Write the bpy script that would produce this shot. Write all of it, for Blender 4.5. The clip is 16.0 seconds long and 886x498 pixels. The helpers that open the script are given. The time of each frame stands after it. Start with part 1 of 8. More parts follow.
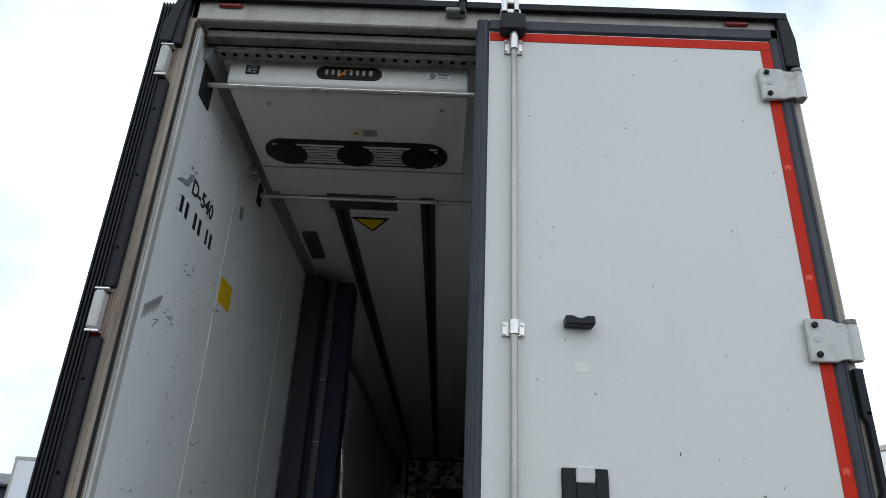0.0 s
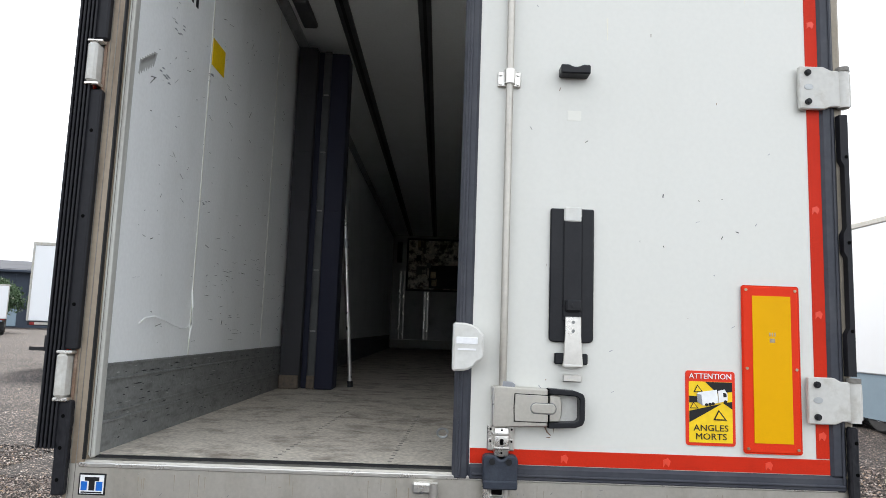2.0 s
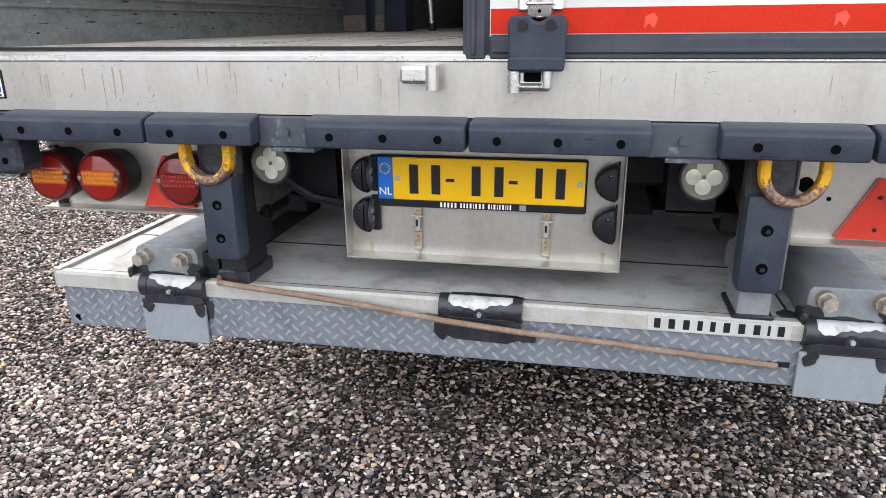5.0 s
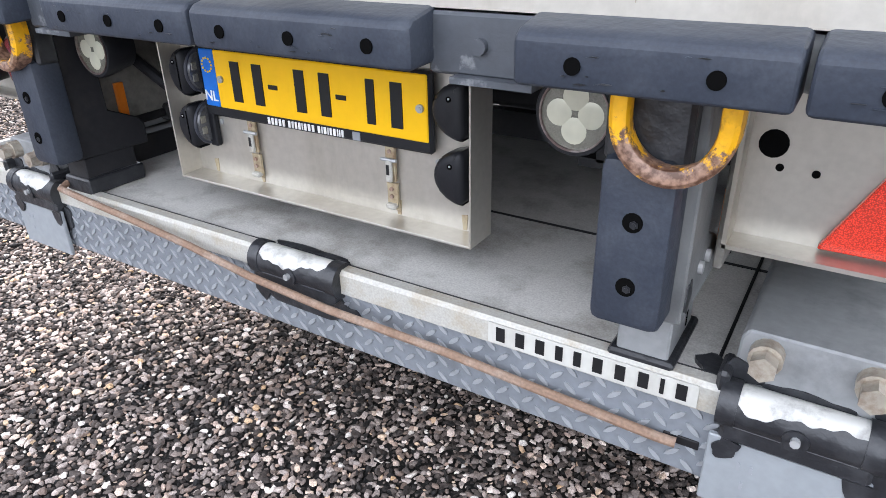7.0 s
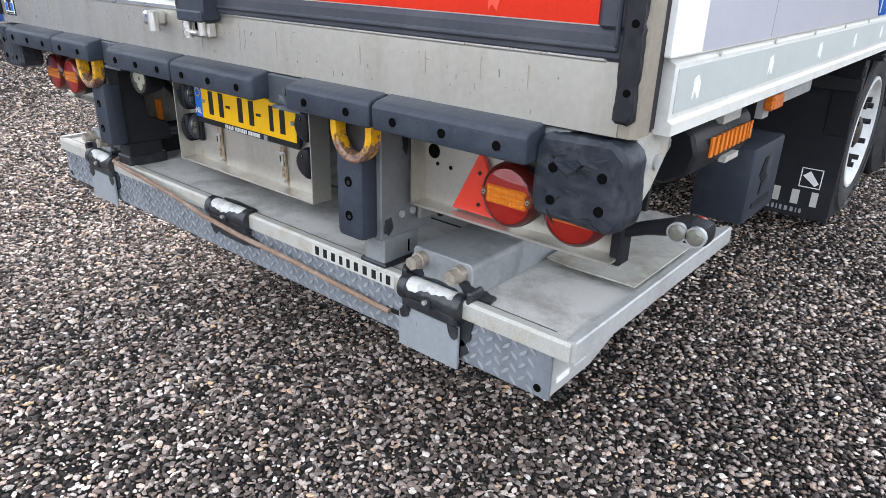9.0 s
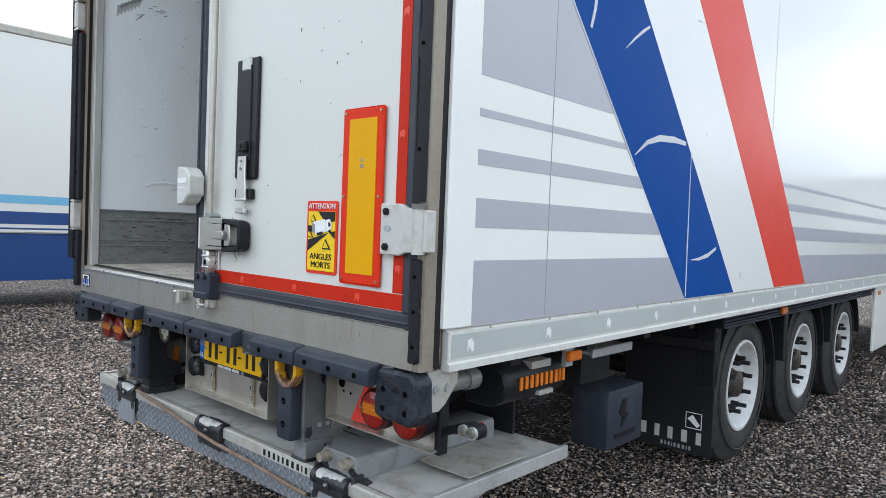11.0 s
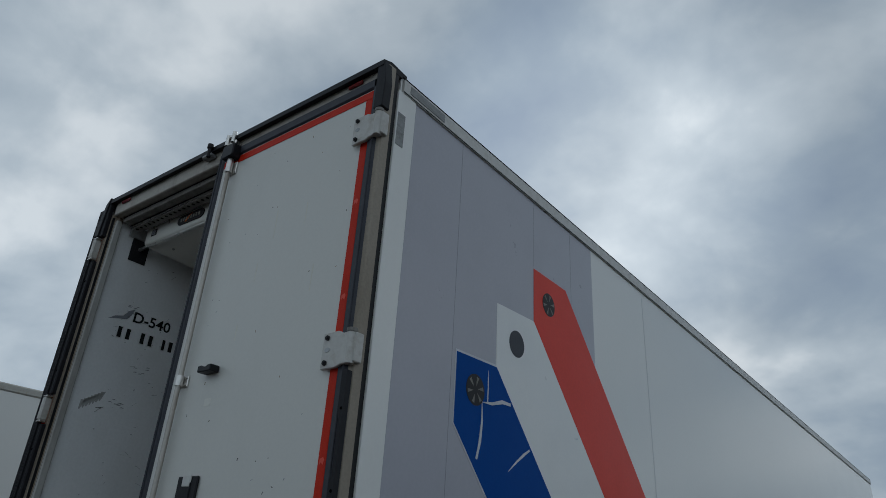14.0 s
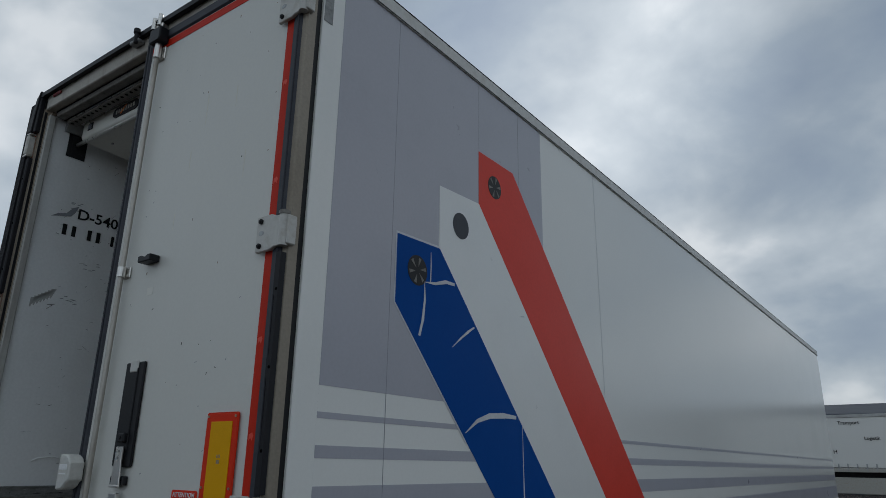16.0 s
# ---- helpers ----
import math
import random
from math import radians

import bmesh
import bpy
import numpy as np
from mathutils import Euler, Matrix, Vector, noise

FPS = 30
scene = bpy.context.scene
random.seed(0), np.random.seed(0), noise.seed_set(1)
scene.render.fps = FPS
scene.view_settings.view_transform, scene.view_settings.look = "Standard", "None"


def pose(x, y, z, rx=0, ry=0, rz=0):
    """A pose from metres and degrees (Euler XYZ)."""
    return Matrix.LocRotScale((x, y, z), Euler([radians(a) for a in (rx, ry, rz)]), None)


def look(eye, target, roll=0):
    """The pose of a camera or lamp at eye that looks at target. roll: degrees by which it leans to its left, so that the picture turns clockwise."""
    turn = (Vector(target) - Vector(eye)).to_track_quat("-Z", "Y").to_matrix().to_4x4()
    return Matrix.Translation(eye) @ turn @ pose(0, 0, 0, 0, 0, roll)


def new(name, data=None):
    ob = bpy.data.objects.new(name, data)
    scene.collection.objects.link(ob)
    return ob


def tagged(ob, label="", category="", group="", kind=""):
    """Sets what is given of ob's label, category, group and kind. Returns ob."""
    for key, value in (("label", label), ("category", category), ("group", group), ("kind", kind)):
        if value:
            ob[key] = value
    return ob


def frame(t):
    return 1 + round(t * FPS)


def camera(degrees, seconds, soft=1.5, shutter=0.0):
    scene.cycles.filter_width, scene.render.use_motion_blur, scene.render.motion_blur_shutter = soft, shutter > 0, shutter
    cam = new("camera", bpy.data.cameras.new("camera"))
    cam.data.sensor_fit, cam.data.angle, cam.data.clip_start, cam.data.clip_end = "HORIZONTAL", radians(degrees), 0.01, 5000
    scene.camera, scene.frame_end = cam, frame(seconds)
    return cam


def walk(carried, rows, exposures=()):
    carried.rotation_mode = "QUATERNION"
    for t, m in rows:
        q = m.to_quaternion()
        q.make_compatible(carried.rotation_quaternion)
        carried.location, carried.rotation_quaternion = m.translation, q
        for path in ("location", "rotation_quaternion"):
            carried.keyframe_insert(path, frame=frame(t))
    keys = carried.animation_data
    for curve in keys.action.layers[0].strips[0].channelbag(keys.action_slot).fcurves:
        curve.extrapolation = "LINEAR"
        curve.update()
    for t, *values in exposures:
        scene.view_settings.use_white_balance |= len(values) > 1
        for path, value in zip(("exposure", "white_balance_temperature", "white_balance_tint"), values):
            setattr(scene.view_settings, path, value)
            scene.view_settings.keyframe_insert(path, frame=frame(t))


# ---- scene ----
cam = camera(66.3, 16.0, 0.5)
PATH = [
    (0, (-0.092, -2.235, 1.763), (-0.118, -0.412, 2.585), 2.7),
    (0.5, (-0.109, -2.318, 1.728), (-0.125, -0.445, 2.429), 2.5),
    (1, (-0.111, -2.327, 1.688), (-0.119, -0.402, 2.229), 2.1),
    (1.5, (-0.103, -2.307, 1.655), (-0.104, -0.349, 2.062), 1.7),
    (2, (-0.082, -2.266, 1.61), (-0.079, -0.28, 1.847), 2.0),
    (2.5, (-0.069, -2.198, 1.549), (-0.069, -0.198, 1.611), 2.0),
    (3, (-0.029, -2.106, 1.459), (-0.097, -0.111, 1.331), 1.7),
    (3.5, (-0.007, -1.993, 1.366), (-0.132, -0.024, 1.039), 2.7),
    (3.7, (0.006, -1.902, 1.33), (-0.148, 0.044, 0.899), 2.8),
    (5.8, (0.411, -1.095, 1.16), (-0.173, 0.669, 0.419), -0.6),
    (6, (0.457, -0.995, 1.145), (-0.17, 0.726, 0.341), -0.0),
    (6.5, (0.605, -0.793, 1.135), (-0.055, 0.869, 0.239), 1.2),
    (7, (0.794, -0.687, 1.117), (-0.165, 0.824, 0.224), -1.2),
    (7.5, (1.015, -0.669, 1.125), (0.031, 0.834, 0.246), -1.1),
    (8, (1.252, -0.778, 1.159), (0.175, 0.666, 0.29), 1.9),
    (8.2, (1.334, -0.825, 1.184), (0.229, 0.596, 0.312), 2.2),
    (10.3, (2.313, -1.269, 1.378), (1.005, 0.191, 0.984), 2.7),
    (10.5, (2.374, -1.312, 1.396), (1.059, 0.164, 1.092), 2.4),
    (11, (2.611, -1.384, 1.439), (1.265, 0.094, 1.372), 2.3),
    (11.5, (2.767, -1.484, 1.498), (1.423, -0.021, 1.727), 2.2),
    (12, (2.886, -1.667, 1.538), (1.584, -0.225, 2.013), 2.2),
    (12.5, (3.015, -1.769, 1.636), (1.745, -0.392, 2.335), 2.2),
    (13, (3.076, -1.81, 1.669), (1.851, -0.473, 2.512), 3.4),
    (13.5, (3.108, -1.817, 1.686), (1.914, -0.478, 2.571), 3.8),
    (14, (3.138, -1.788, 1.68), (2.007, -0.393, 2.56), 3.7),
    (14.5, (3.169, -1.77, 1.678), (2.075, -0.33, 2.532), 2.9),
    (15, (3.18, -1.752, 1.652), (2.082, -0.286, 2.458), 2.4),
    (15.5, (3.212, -1.718, 1.636), (2.1, -0.216, 2.348), 1.5),
    (16, (3.251, -1.664, 1.618), (2.123, -0.127, 2.222), 0.9),
]
EXPOSURES = [(0.0, 0.52, 6300, 11), (1.5, 1.03, 6650, 12), (2.5, 1.30, 6800, 14), (3.0, 1.40, 6780, 15), (3.5, 1.38, 6750, 16), (6.0, 1.95, 6550, 16), (7.0, 2.03, 6500, 17), (8.0, 1.98, 6500, 16),
             (10.5, 1.12, 6350, 12), (11.0, 0.98, 6320, 11), (11.5, 0.74, 6300, 10), (12.0, 0.14, 6200, 9), (12.5, -0.30, 6050, 7), (13.5, -1.04, 5980, 6), (15.2, -1.05, 6000, 7), (16.0, -0.97, 6120, 8)]
walk(cam, [(t, look(eye, target, roll)) for t, eye, target, roll in PATH], EXPOSURES)

# ---- world and sun ----
world = bpy.data.worlds.new("overcast_sky")
scene.world = world
world.use_nodes = True
wt = world.node_tree
wt.nodes.clear()


def wnode(kind, **props):
    n = wt.nodes.new(kind)
    for k, v in props.items():
        if k == "noise_dimensions":
            n.noise_dimensions = v
        elif k == "operation":
            n.operation = v
        elif k == "blend_type":
            n.blend_type = v
        elif k == "data_type":
            n.data_type = v
    return n


w_out = wnode("ShaderNodeOutputWorld")
w_bg = wnode("ShaderNodeBackground")
w_sky = wnode("ShaderNodeTexSky")
w_sky.sky_type = "NISHITA"
w_sky.sun_disc = False
w_sky.sun_elevation = radians(33.5)
w_sky.sun_rotation = radians(335)
w_co = wnode("ShaderNodeTexCoord")
w_sep = wnode("ShaderNodeSeparateXYZ")
w_up = wnode("ShaderNodeMath", operation="MAXIMUM")
w_up.inputs[1].default_value = 0.0
w_add = wnode("ShaderNodeMath", operation="ADD")
w_add.inputs[1].default_value = 0.55
w_dx = wnode("ShaderNodeMath", operation="DIVIDE")
w_dy = wnode("ShaderNodeMath", operation="DIVIDE")
w_com = wnode("ShaderNodeCombineXYZ")
w_com.inputs["Z"].default_value = 3.3
w_big = wnode("ShaderNodeTexNoise")          # cloud banks
w_big.inputs["Scale"].default_value = 2.1
w_big.inputs["Detail"].default_value = 5.0
w_big.inputs["Roughness"].default_value = 0.48
w_big.inputs["Distortion"].default_value = 0.35
w_puff = wnode("ShaderNodeTexNoise")         # puffs within them
w_puff.inputs["Scale"].default_value = 5.5
w_puff.inputs["Detail"].default_value = 6.0
w_puff.inputs["Roughness"].default_value = 0.50
w_puff.inputs["Distortion"].default_value = 0.15
w_cl = wnode("ShaderNodeMix")
w_cl.inputs["Factor"].default_value = 0.40
w_ramp = wnode("ShaderNodeValToRGB")
w_ramp.color_ramp.elements[0].position = 0.375
w_ramp.color_ramp.elements[0].color = (0.61, 0.74, 0.92, 1)
w_ramp.color_ramp.elements[1].position = 0.63
w_ramp.color_ramp.elements[1].color = (1.80, 1.82, 1.82, 1)
for p_, c_ in ((0.45, (0.76, 0.89, 1.03, 1)), (0.50, (0.97, 1.08, 1.18, 1)), (0.56, (1.24, 1.33, 1.40, 1))):
    e = w_ramp.color_ramp.elements.new(p_)
    e.color = c_
w_haze = wnode("ShaderNodeMapRange")         # paler towards the horizon
w_haze.inputs["From Min"].default_value, w_haze.inputs["From Max"].default_value = 0.02, 0.30
w_haze.inputs["To Min"].default_value, w_haze.inputs["To Max"].default_value = 0.30, 0.0
w_hor = wnode("ShaderNodeMix", data_type="RGBA")
w_hor.inputs["B"].default_value = (0.80, 0.86, 0.94, 1)
w_skys = wnode("ShaderNodeMix", data_type="RGBA", blend_type="MULTIPLY")
w_skys.inputs["Factor"].default_value = 1.0
w_skys.inputs["B"].default_value = (0.09, 0.09, 0.09, 1)
w_mix = wnode("ShaderNodeMix", data_type="RGBA")
w_mix.inputs["Factor"].default_value = 0.86
wt.links.new(w_co.outputs["Generated"], w_sep.inputs[0])
wt.links.new(w_sep.outputs["Z"], w_up.inputs[0])
wt.links.new(w_up.outputs[0], w_add.inputs[0])
wt.links.new(w_sep.outputs["X"], w_dx.inputs[0])
wt.links.new(w_sep.outputs["Y"], w_dy.inputs[0])
wt.links.new(w_add.outputs[0], w_dx.inputs[1])
wt.links.new(w_add.outputs[0], w_dy.inputs[1])
wt.links.new(w_dx.outputs[0], w_com.inputs["X"])
wt.links.new(w_dy.outputs[0], w_com.inputs["Y"])
wt.links.new(w_com.outputs[0], w_big.inputs["Vector"])
wt.links.new(w_com.outputs[0], w_puff.inputs["Vector"])
wt.links.new(w_big.outputs["Fac"], w_cl.inputs["A"])
wt.links.new(w_puff.outputs["Fac"], w_cl.inputs["B"])
wt.links.new(w_cl.outputs["Result"], w_ramp.inputs["Fac"])
wt.links.new(w_up.outputs[0], w_haze.inputs["Value"])
wt.links.new(w_haze.outputs["Result"], w_hor.inputs["Factor"])
wt.links.new(w_ramp.outputs["Color"], w_hor.inputs["A"])
wt.links.new(w_sky.outputs["Color"], w_skys.inputs["A"])
wt.links.new(w_skys.outputs["Result"], w_mix.inputs["A"])
wt.links.new(w_hor.outputs["Result"], w_mix.inputs["B"])
w_side = wnode("ShaderNodeVectorMath")          # sky dimmed ahead and raised unseen behind the camera, to light the door
w_side.operation = "DOT_PRODUCT"
w_side.inputs[1].default_value = (0.15, -0.99, 0.0)
w_gain = wnode("ShaderNodeMapRange")
w_gain.inputs["From Min"].default_value, w_gain.inputs["From Max"].default_value = -1.0, 1.0
w_gain.inputs["To Min"].default_value, w_gain.inputs["To Max"].default_value = 0.87, 1.16
w_fin = wnode("ShaderNodeMix", data_type="RGBA", blend_type="MULTIPLY")
w_fin.inputs["Factor"].default_value = 1.0
wt.links.new(w_co.outputs["Generated"], w_side.inputs[0])
wt.links.new(w_side.outputs["Value"], w_gain.inputs["Value"])
wt.links.new(w_mix.outputs["Result"], w_fin.inputs["A"])
wt.links.new(w_gain.outputs["Result"], w_fin.inputs["B"])
w_dot = wnode("ShaderNodeVectorMath")           # the cloud cover glows round the hidden sun
w_dot.operation = "DOT_PRODUCT"
w_dot.inputs[1].default_value = (-0.35, 0.757, 0.552)
w_glow = wnode("ShaderNodeMapRange")
w_glow.interpolation_type = "SMOOTHSTEP"
w_glow.inputs["From Min"].default_value, w_glow.inputs["From Max"].default_value = 0.945, 1.0
w_glow.inputs["To Min"].default_value, w_glow.inputs["To Max"].default_value = 1.0, 1.35
w_glo = wnode("ShaderNodeMix", data_type="RGBA", blend_type="MULTIPLY")
w_glo.inputs["Factor"].default_value = 1.0
wt.links.new(w_co.outputs["Generated"], w_dot.inputs[0])
wt.links.new(w_dot.outputs["Value"], w_glow.inputs["Value"])
w_zen = wnode("ShaderNodeMapRange")             # thicker, darker cloud overhead
w_zen.inputs["From Min"].default_value, w_zen.inputs["From Max"].default_value = 0.25, 0.80
w_zen.inputs["To Min"].default_value, w_zen.inputs["To Max"].default_value = 0.93, 0.79
w_top = wnode("ShaderNodeMix", data_type="RGBA", blend_type="MULTIPLY")
w_top.inputs["Factor"].default_value = 1.0
wt.links.new(w_up.outputs[0], w_zen.inputs["Value"])
wt.links.new(w_fin.outputs["Result"], w_top.inputs["A"])
wt.links.new(w_zen.outputs["Result"], w_top.inputs["B"])
wt.links.new(w_top.outputs["Result"], w_glo.inputs["A"])
wt.links.new(w_glow.outputs["Result"], w_glo.inputs["B"])
wt.links.new(w_glo.outputs["Result"], w_bg.inputs["Color"])
w_bg.inputs["Strength"].default_value = 1.0
wt.links.new(w_bg.outputs["Background"], w_out.inputs["Surface"])

sun = bpy.data.lights.new("sun", "SUN")
sun.energy, sun.angle, sun.color = 1.5, radians(11), (1.0, 0.96, 0.90)
sun_ob = new("sun", sun)
sun_ob.matrix_world = look((-3.5, 7.57, 5.52), (0, 0, 0))


# ---- materials ----
def material(name, color, rough=0.5, metal=0.0, grain=0.06, grain_scale=60.0, stain=0.12, stain_scale=3.0, bump=0.05, bump_scale=120.0,
             stain_color=None, coat=0.0, per_piece=0.0, streak=1.0, spec=0.5, edge=(0.48, 0.78), coat_rough=0.08):
    """A surface with fine grain, larger stains and a little relief; streak stretches the stains downwards."""
    m = bpy.data.materials.new(name)
    m.use_nodes = True
    nt = m.node_tree
    bsdf = nt.nodes["Principled BSDF"]
    co = nt.nodes.new("ShaderNodeTexCoord")
    mp = nt.nodes.new("ShaderNodeMapping")
    mp.inputs["Scale"].default_value = (1, 1, 1 / streak)
    nt.links.new(co.outputs["Object"], mp.inputs["Vector"])
    n1 = nt.nodes.new("ShaderNodeTexNoise")
    n1.inputs["Scale"].default_value, n1.inputs["Detail"].default_value = grain_scale, 4
    n2 = nt.nodes.new("ShaderNodeTexNoise")
    n2.inputs["Scale"].default_value, n2.inputs["Detail"].default_value, n2.inputs["Roughness"].default_value = stain_scale, 8, 0.65
    nt.links.new(co.outputs["Object"], n1.inputs["Vector"])
    nt.links.new(mp.outputs["Vector"], n2.inputs["Vector"])
    dark = stain_color or tuple(c * 0.55 for c in color)
    r2 = nt.nodes.new("ShaderNodeMapRange")
    r2.inputs["From Min"].default_value, r2.inputs["From Max"].default_value = edge
    r2.inputs["To Max"].default_value = min(1.0, stain * 3)
    nt.links.new(n2.outputs["Fac"], r2.inputs["Value"])
    mix = nt.nodes.new("ShaderNodeMix")
    mix.data_type = "RGBA"
    mix.inputs["A"].default_value = (*color, 1)
    mix.inputs["B"].default_value = (*dark, 1)
    nt.links.new(r2.outputs["Result"], mix.inputs["Factor"])
    r1 = nt.nodes.new("ShaderNodeMapRange")
    r1.inputs["From Min"].default_value, r1.inputs["From Max"].default_value = 0.3, 0.7
    r1.inputs["To Min"].default_value, r1.inputs["To Max"].default_value = 1 - grain, 1 + grain
    nt.links.new(n1.outputs["Fac"], r1.inputs["Value"])
    mul = nt.nodes.new("ShaderNodeMix")
    mul.data_type, mul.blend_type = "RGBA", "MULTIPLY"
    mul.inputs["Factor"].default_value = 1.0
    nt.links.new(mix.outputs["Result"], mul.inputs["A"])
    nt.links.new(r1.outputs["Result"], mul.inputs["B"])
    last = mul.outputs["Result"]
    if per_piece:
        inf = nt.nodes.new("ShaderNodeObjectInfo")
        rp = nt.nodes.new("ShaderNodeMapRange")
        rp.inputs["To Min"].default_value, rp.inputs["To Max"].default_value = 1 - per_piece, 1 + per_piece
        nt.links.new(inf.outputs["Random"], rp.inputs["Value"])
        m3 = nt.nodes.new("ShaderNodeMix")
        m3.data_type, m3.blend_type = "RGBA", "MULTIPLY"
        m3.inputs["Factor"].default_value = 1.0
        nt.links.new(last, m3.inputs["A"])
        nt.links.new(rp.outputs["Result"], m3.inputs["B"])
        last = m3.outputs["Result"]
    nt.links.new(last, bsdf.inputs["Base Color"])
    rr = nt.nodes.new("ShaderNodeMapRange")
    rr.inputs["To Min"].default_value, rr.inputs["To Max"].default_value = max(0.02, rough - 0.10), min(1, rough + 0.12)
    nt.links.new(n2.outputs["Fac"], rr.inputs["Value"])
    nt.links.new(rr.outputs["Result"], bsdf.inputs["Roughness"])
    bsdf.inputs["Metallic"].default_value = metal
    bsdf.inputs["Specular IOR Level"].default_value = spec
    bsdf.inputs["Coat Weight"].default_value = coat
    bsdf.inputs["Coat Roughness"].default_value = coat_rough
    if bump:
        n3 = nt.nodes.new("ShaderNodeTexNoise")
        n3.inputs["Scale"].default_value, n3.inputs["Detail"].default_value = bump_scale, 3
        nt.links.new(co.outputs["Object"], n3.inputs["Vector"])
        b = nt.nodes.new("ShaderNodeBump")
        b.inputs["Strength"].default_value, b.inputs["Distance"].default_value = bump, 0.004
        nt.links.new(n3.outputs["Fac"], b.inputs["Height"])
        nt.links.new(b.outputs["Normal"], bsdf.inputs["Normal"])
    return m


M = {}
M["door_white"] = material("white_gelcoat", (0.645, 0.64, 0.595), 0.38, grain=0.015, stain=0.13, stain_scale=1.6, bump=0.02, stain_color=(0.55, 0.55, 0.50), streak=3)
M["side_white"] = material("white_side_panel", (0.80, 0.80, 0.765), 0.15, grain=0.01, stain=0.03, stain_scale=1.1, bump=0.012, bump_scale=40, stain_color=(0.61, 0.61, 0.59), coat=0.0, spec=0.4, coat_rough=0.03)
M["side_grey"] = material("grey_vinyl", (0.41, 0.41, 0.455), 0.30, grain=0.02, stain=0.04, bump=0.012, bump_scale=40, coat=0.12)
M["blue_vinyl"] = material("blue_vinyl", (0.0005, 0.062, 0.29), 0.55, grain=0.03, stain=0.05, bump=0.03, bump_scale=30, spec=0.08)
M["red_vinyl"] = material("red_vinyl", (0.72, 0.045, 0.022), 0.35, grain=0.03, stain=0.05, bump=0.015, bump_scale=40, coat=0.05, spec=0.14)
M["white_vinyl"] = material("white_vinyl", (0.78, 0.785, 0.765), 0.30, grain=0.01, stain=0.03, bump=0.012, coat=0.2)
M["torn"] = material("torn_vinyl_backing", (0.62, 0.64, 0.66), 0.6, stain=0.2)
M["post_brown"] = material("brown_stained_stainless", (0.275, 0.24, 0.19), 0.5, 0.3, grain=0.08, grain_scale=90, stain=0.35, stain_scale=6, bump=0.06, stain_color=(0.20, 0.165, 0.12), streak=5)
M["dirty_steel"] = material("dirty_brown_steel", (0.19, 0.18, 0.16), 0.55, 0.2, grain=0.18, grain_scale=60, stain=0.4, stain_scale=10, bump=0.2, stain_color=(0.07, 0.06, 0.05))
M["tape_print"] = material("pale_red_tape_print", (0.72, 0.055, 0.022), 0.4, stain=0.05, bump=0)
M["tape_red"] = material("red_reflective_tape", (0.54, 0.025, 0.008), 0.45, grain=0.10, grain_scale=350, stain=0.10, stain_scale=9, bump=0.05, bump_scale=400, spec=0.12)
M["board_red"] = material("red_board_border", (0.68, 0.035, 0.010), 0.45, grain=0.08, grain_scale=300, stain=0.06, spec=0.12)
M["board_yellow"] = material("yellow_board_field", (0.74, 0.37, 0.0), 0.5, grain=0.06, grain_scale=400, stain=0.07, bump=0.06, bump_scale=500, spec=0.12)
M["sticker_yellow"] = material("yellow_sticker", (0.85, 0.56, 0.0), 0.45, stain=0.04, bump=0)
M["sticker_red"] = material("red_sticker", (0.70, 0.04, 0.015), 0.45, stain=0.04, bump=0, spec=0.2)
M["sticker_white"] = material("white_sticker", (0.80, 0.80, 0.80), 0.45, stain=0.05, bump=0)
M["print_black"] = material("black_print", (0.009, 0.009, 0.010), 0.5, stain=0.02, bump=0, spec=0.3)
M["print_grey"] = material("grey_print", (0.25, 0.26, 0.28), 0.5, stain=0.02, bump=0)
M["print_blue"] = material("blue_print", (0.004, 0.13, 0.52), 0.45, stain=0.03, bump=0, spec=0.3)
M["rubber"] = material("grey_rubber_seal", (0.036, 0.039, 0.050), 0.52, grain=0.08, stain=0.16, stain_scale=5, bump=0.08, stain_color=(0.10, 0.10, 0.105), spec=0.35)
M["rubber_black"] = material("black_rubber", (0.014, 0.014, 0.017), 0.5, grain=0.1, stain=0.15, stain_scale=6, bump=0.1, stain_color=(0.03, 0.03, 0.031), spec=0.2)
M["bumper"] = material("dark_grey_buffer_rubber", (0.028, 0.034, 0.047), 0.46, grain=0.12, grain_scale=220, stain=0.14, stain_scale=11, bump=0.3, bump_scale=60, stain_color=(0.082, 0.092, 0.108), spec=0.28)
M["buffer_worn"] = material("gouged_buffer_rubber", (0.017, 0.020, 0.027), 0.45, grain=0.15, grain_scale=90, stain=0.25, stain_scale=18, bump=0.7, bump_scale=30, stain_color=(0.075, 0.08, 0.09), spec=0.28)
M["plastic_black"] = material("black_plastic", (0.012, 0.0125, 0.015), 0.42, grain=0.08, stain=0.12, bump=0.1, stain_color=(0.035, 0.035, 0.036), spec=0.22)
M["stainless"] = material("dull_stainless", (0.50, 0.475, 0.425), 0.34, 0.7, grain=0.05, grain_scale=90, stain=0.26, stain_scale=5, bump=0.05, stain_color=(0.29, 0.255, 0.20), streak=5)
M["post_tan"] = material("stained_tan_post", (0.29, 0.235, 0.175), 0.5, 0.3, grain=0.07, stain=0.33, stain_scale=14, bump=0.06, stain_color=(0.12, 0.085, 0.055), streak=10)
M["header_beige"] = material("dirty_beige_header", (0.37, 0.345, 0.30), 0.5, 0.1, grain=0.07, stain=0.3, stain_scale=7, bump=0.06, stain_color=(0.20, 0.17, 0.135), streak=4)
M["lock_steel"] = material("tarnished_lock_bar", (0.44, 0.415, 0.37), 0.36, 0.5, grain=0.06, stain=0.3, stain_scale=9, bump=0.05, stain_color=(0.24, 0.21, 0.17), streak=6)
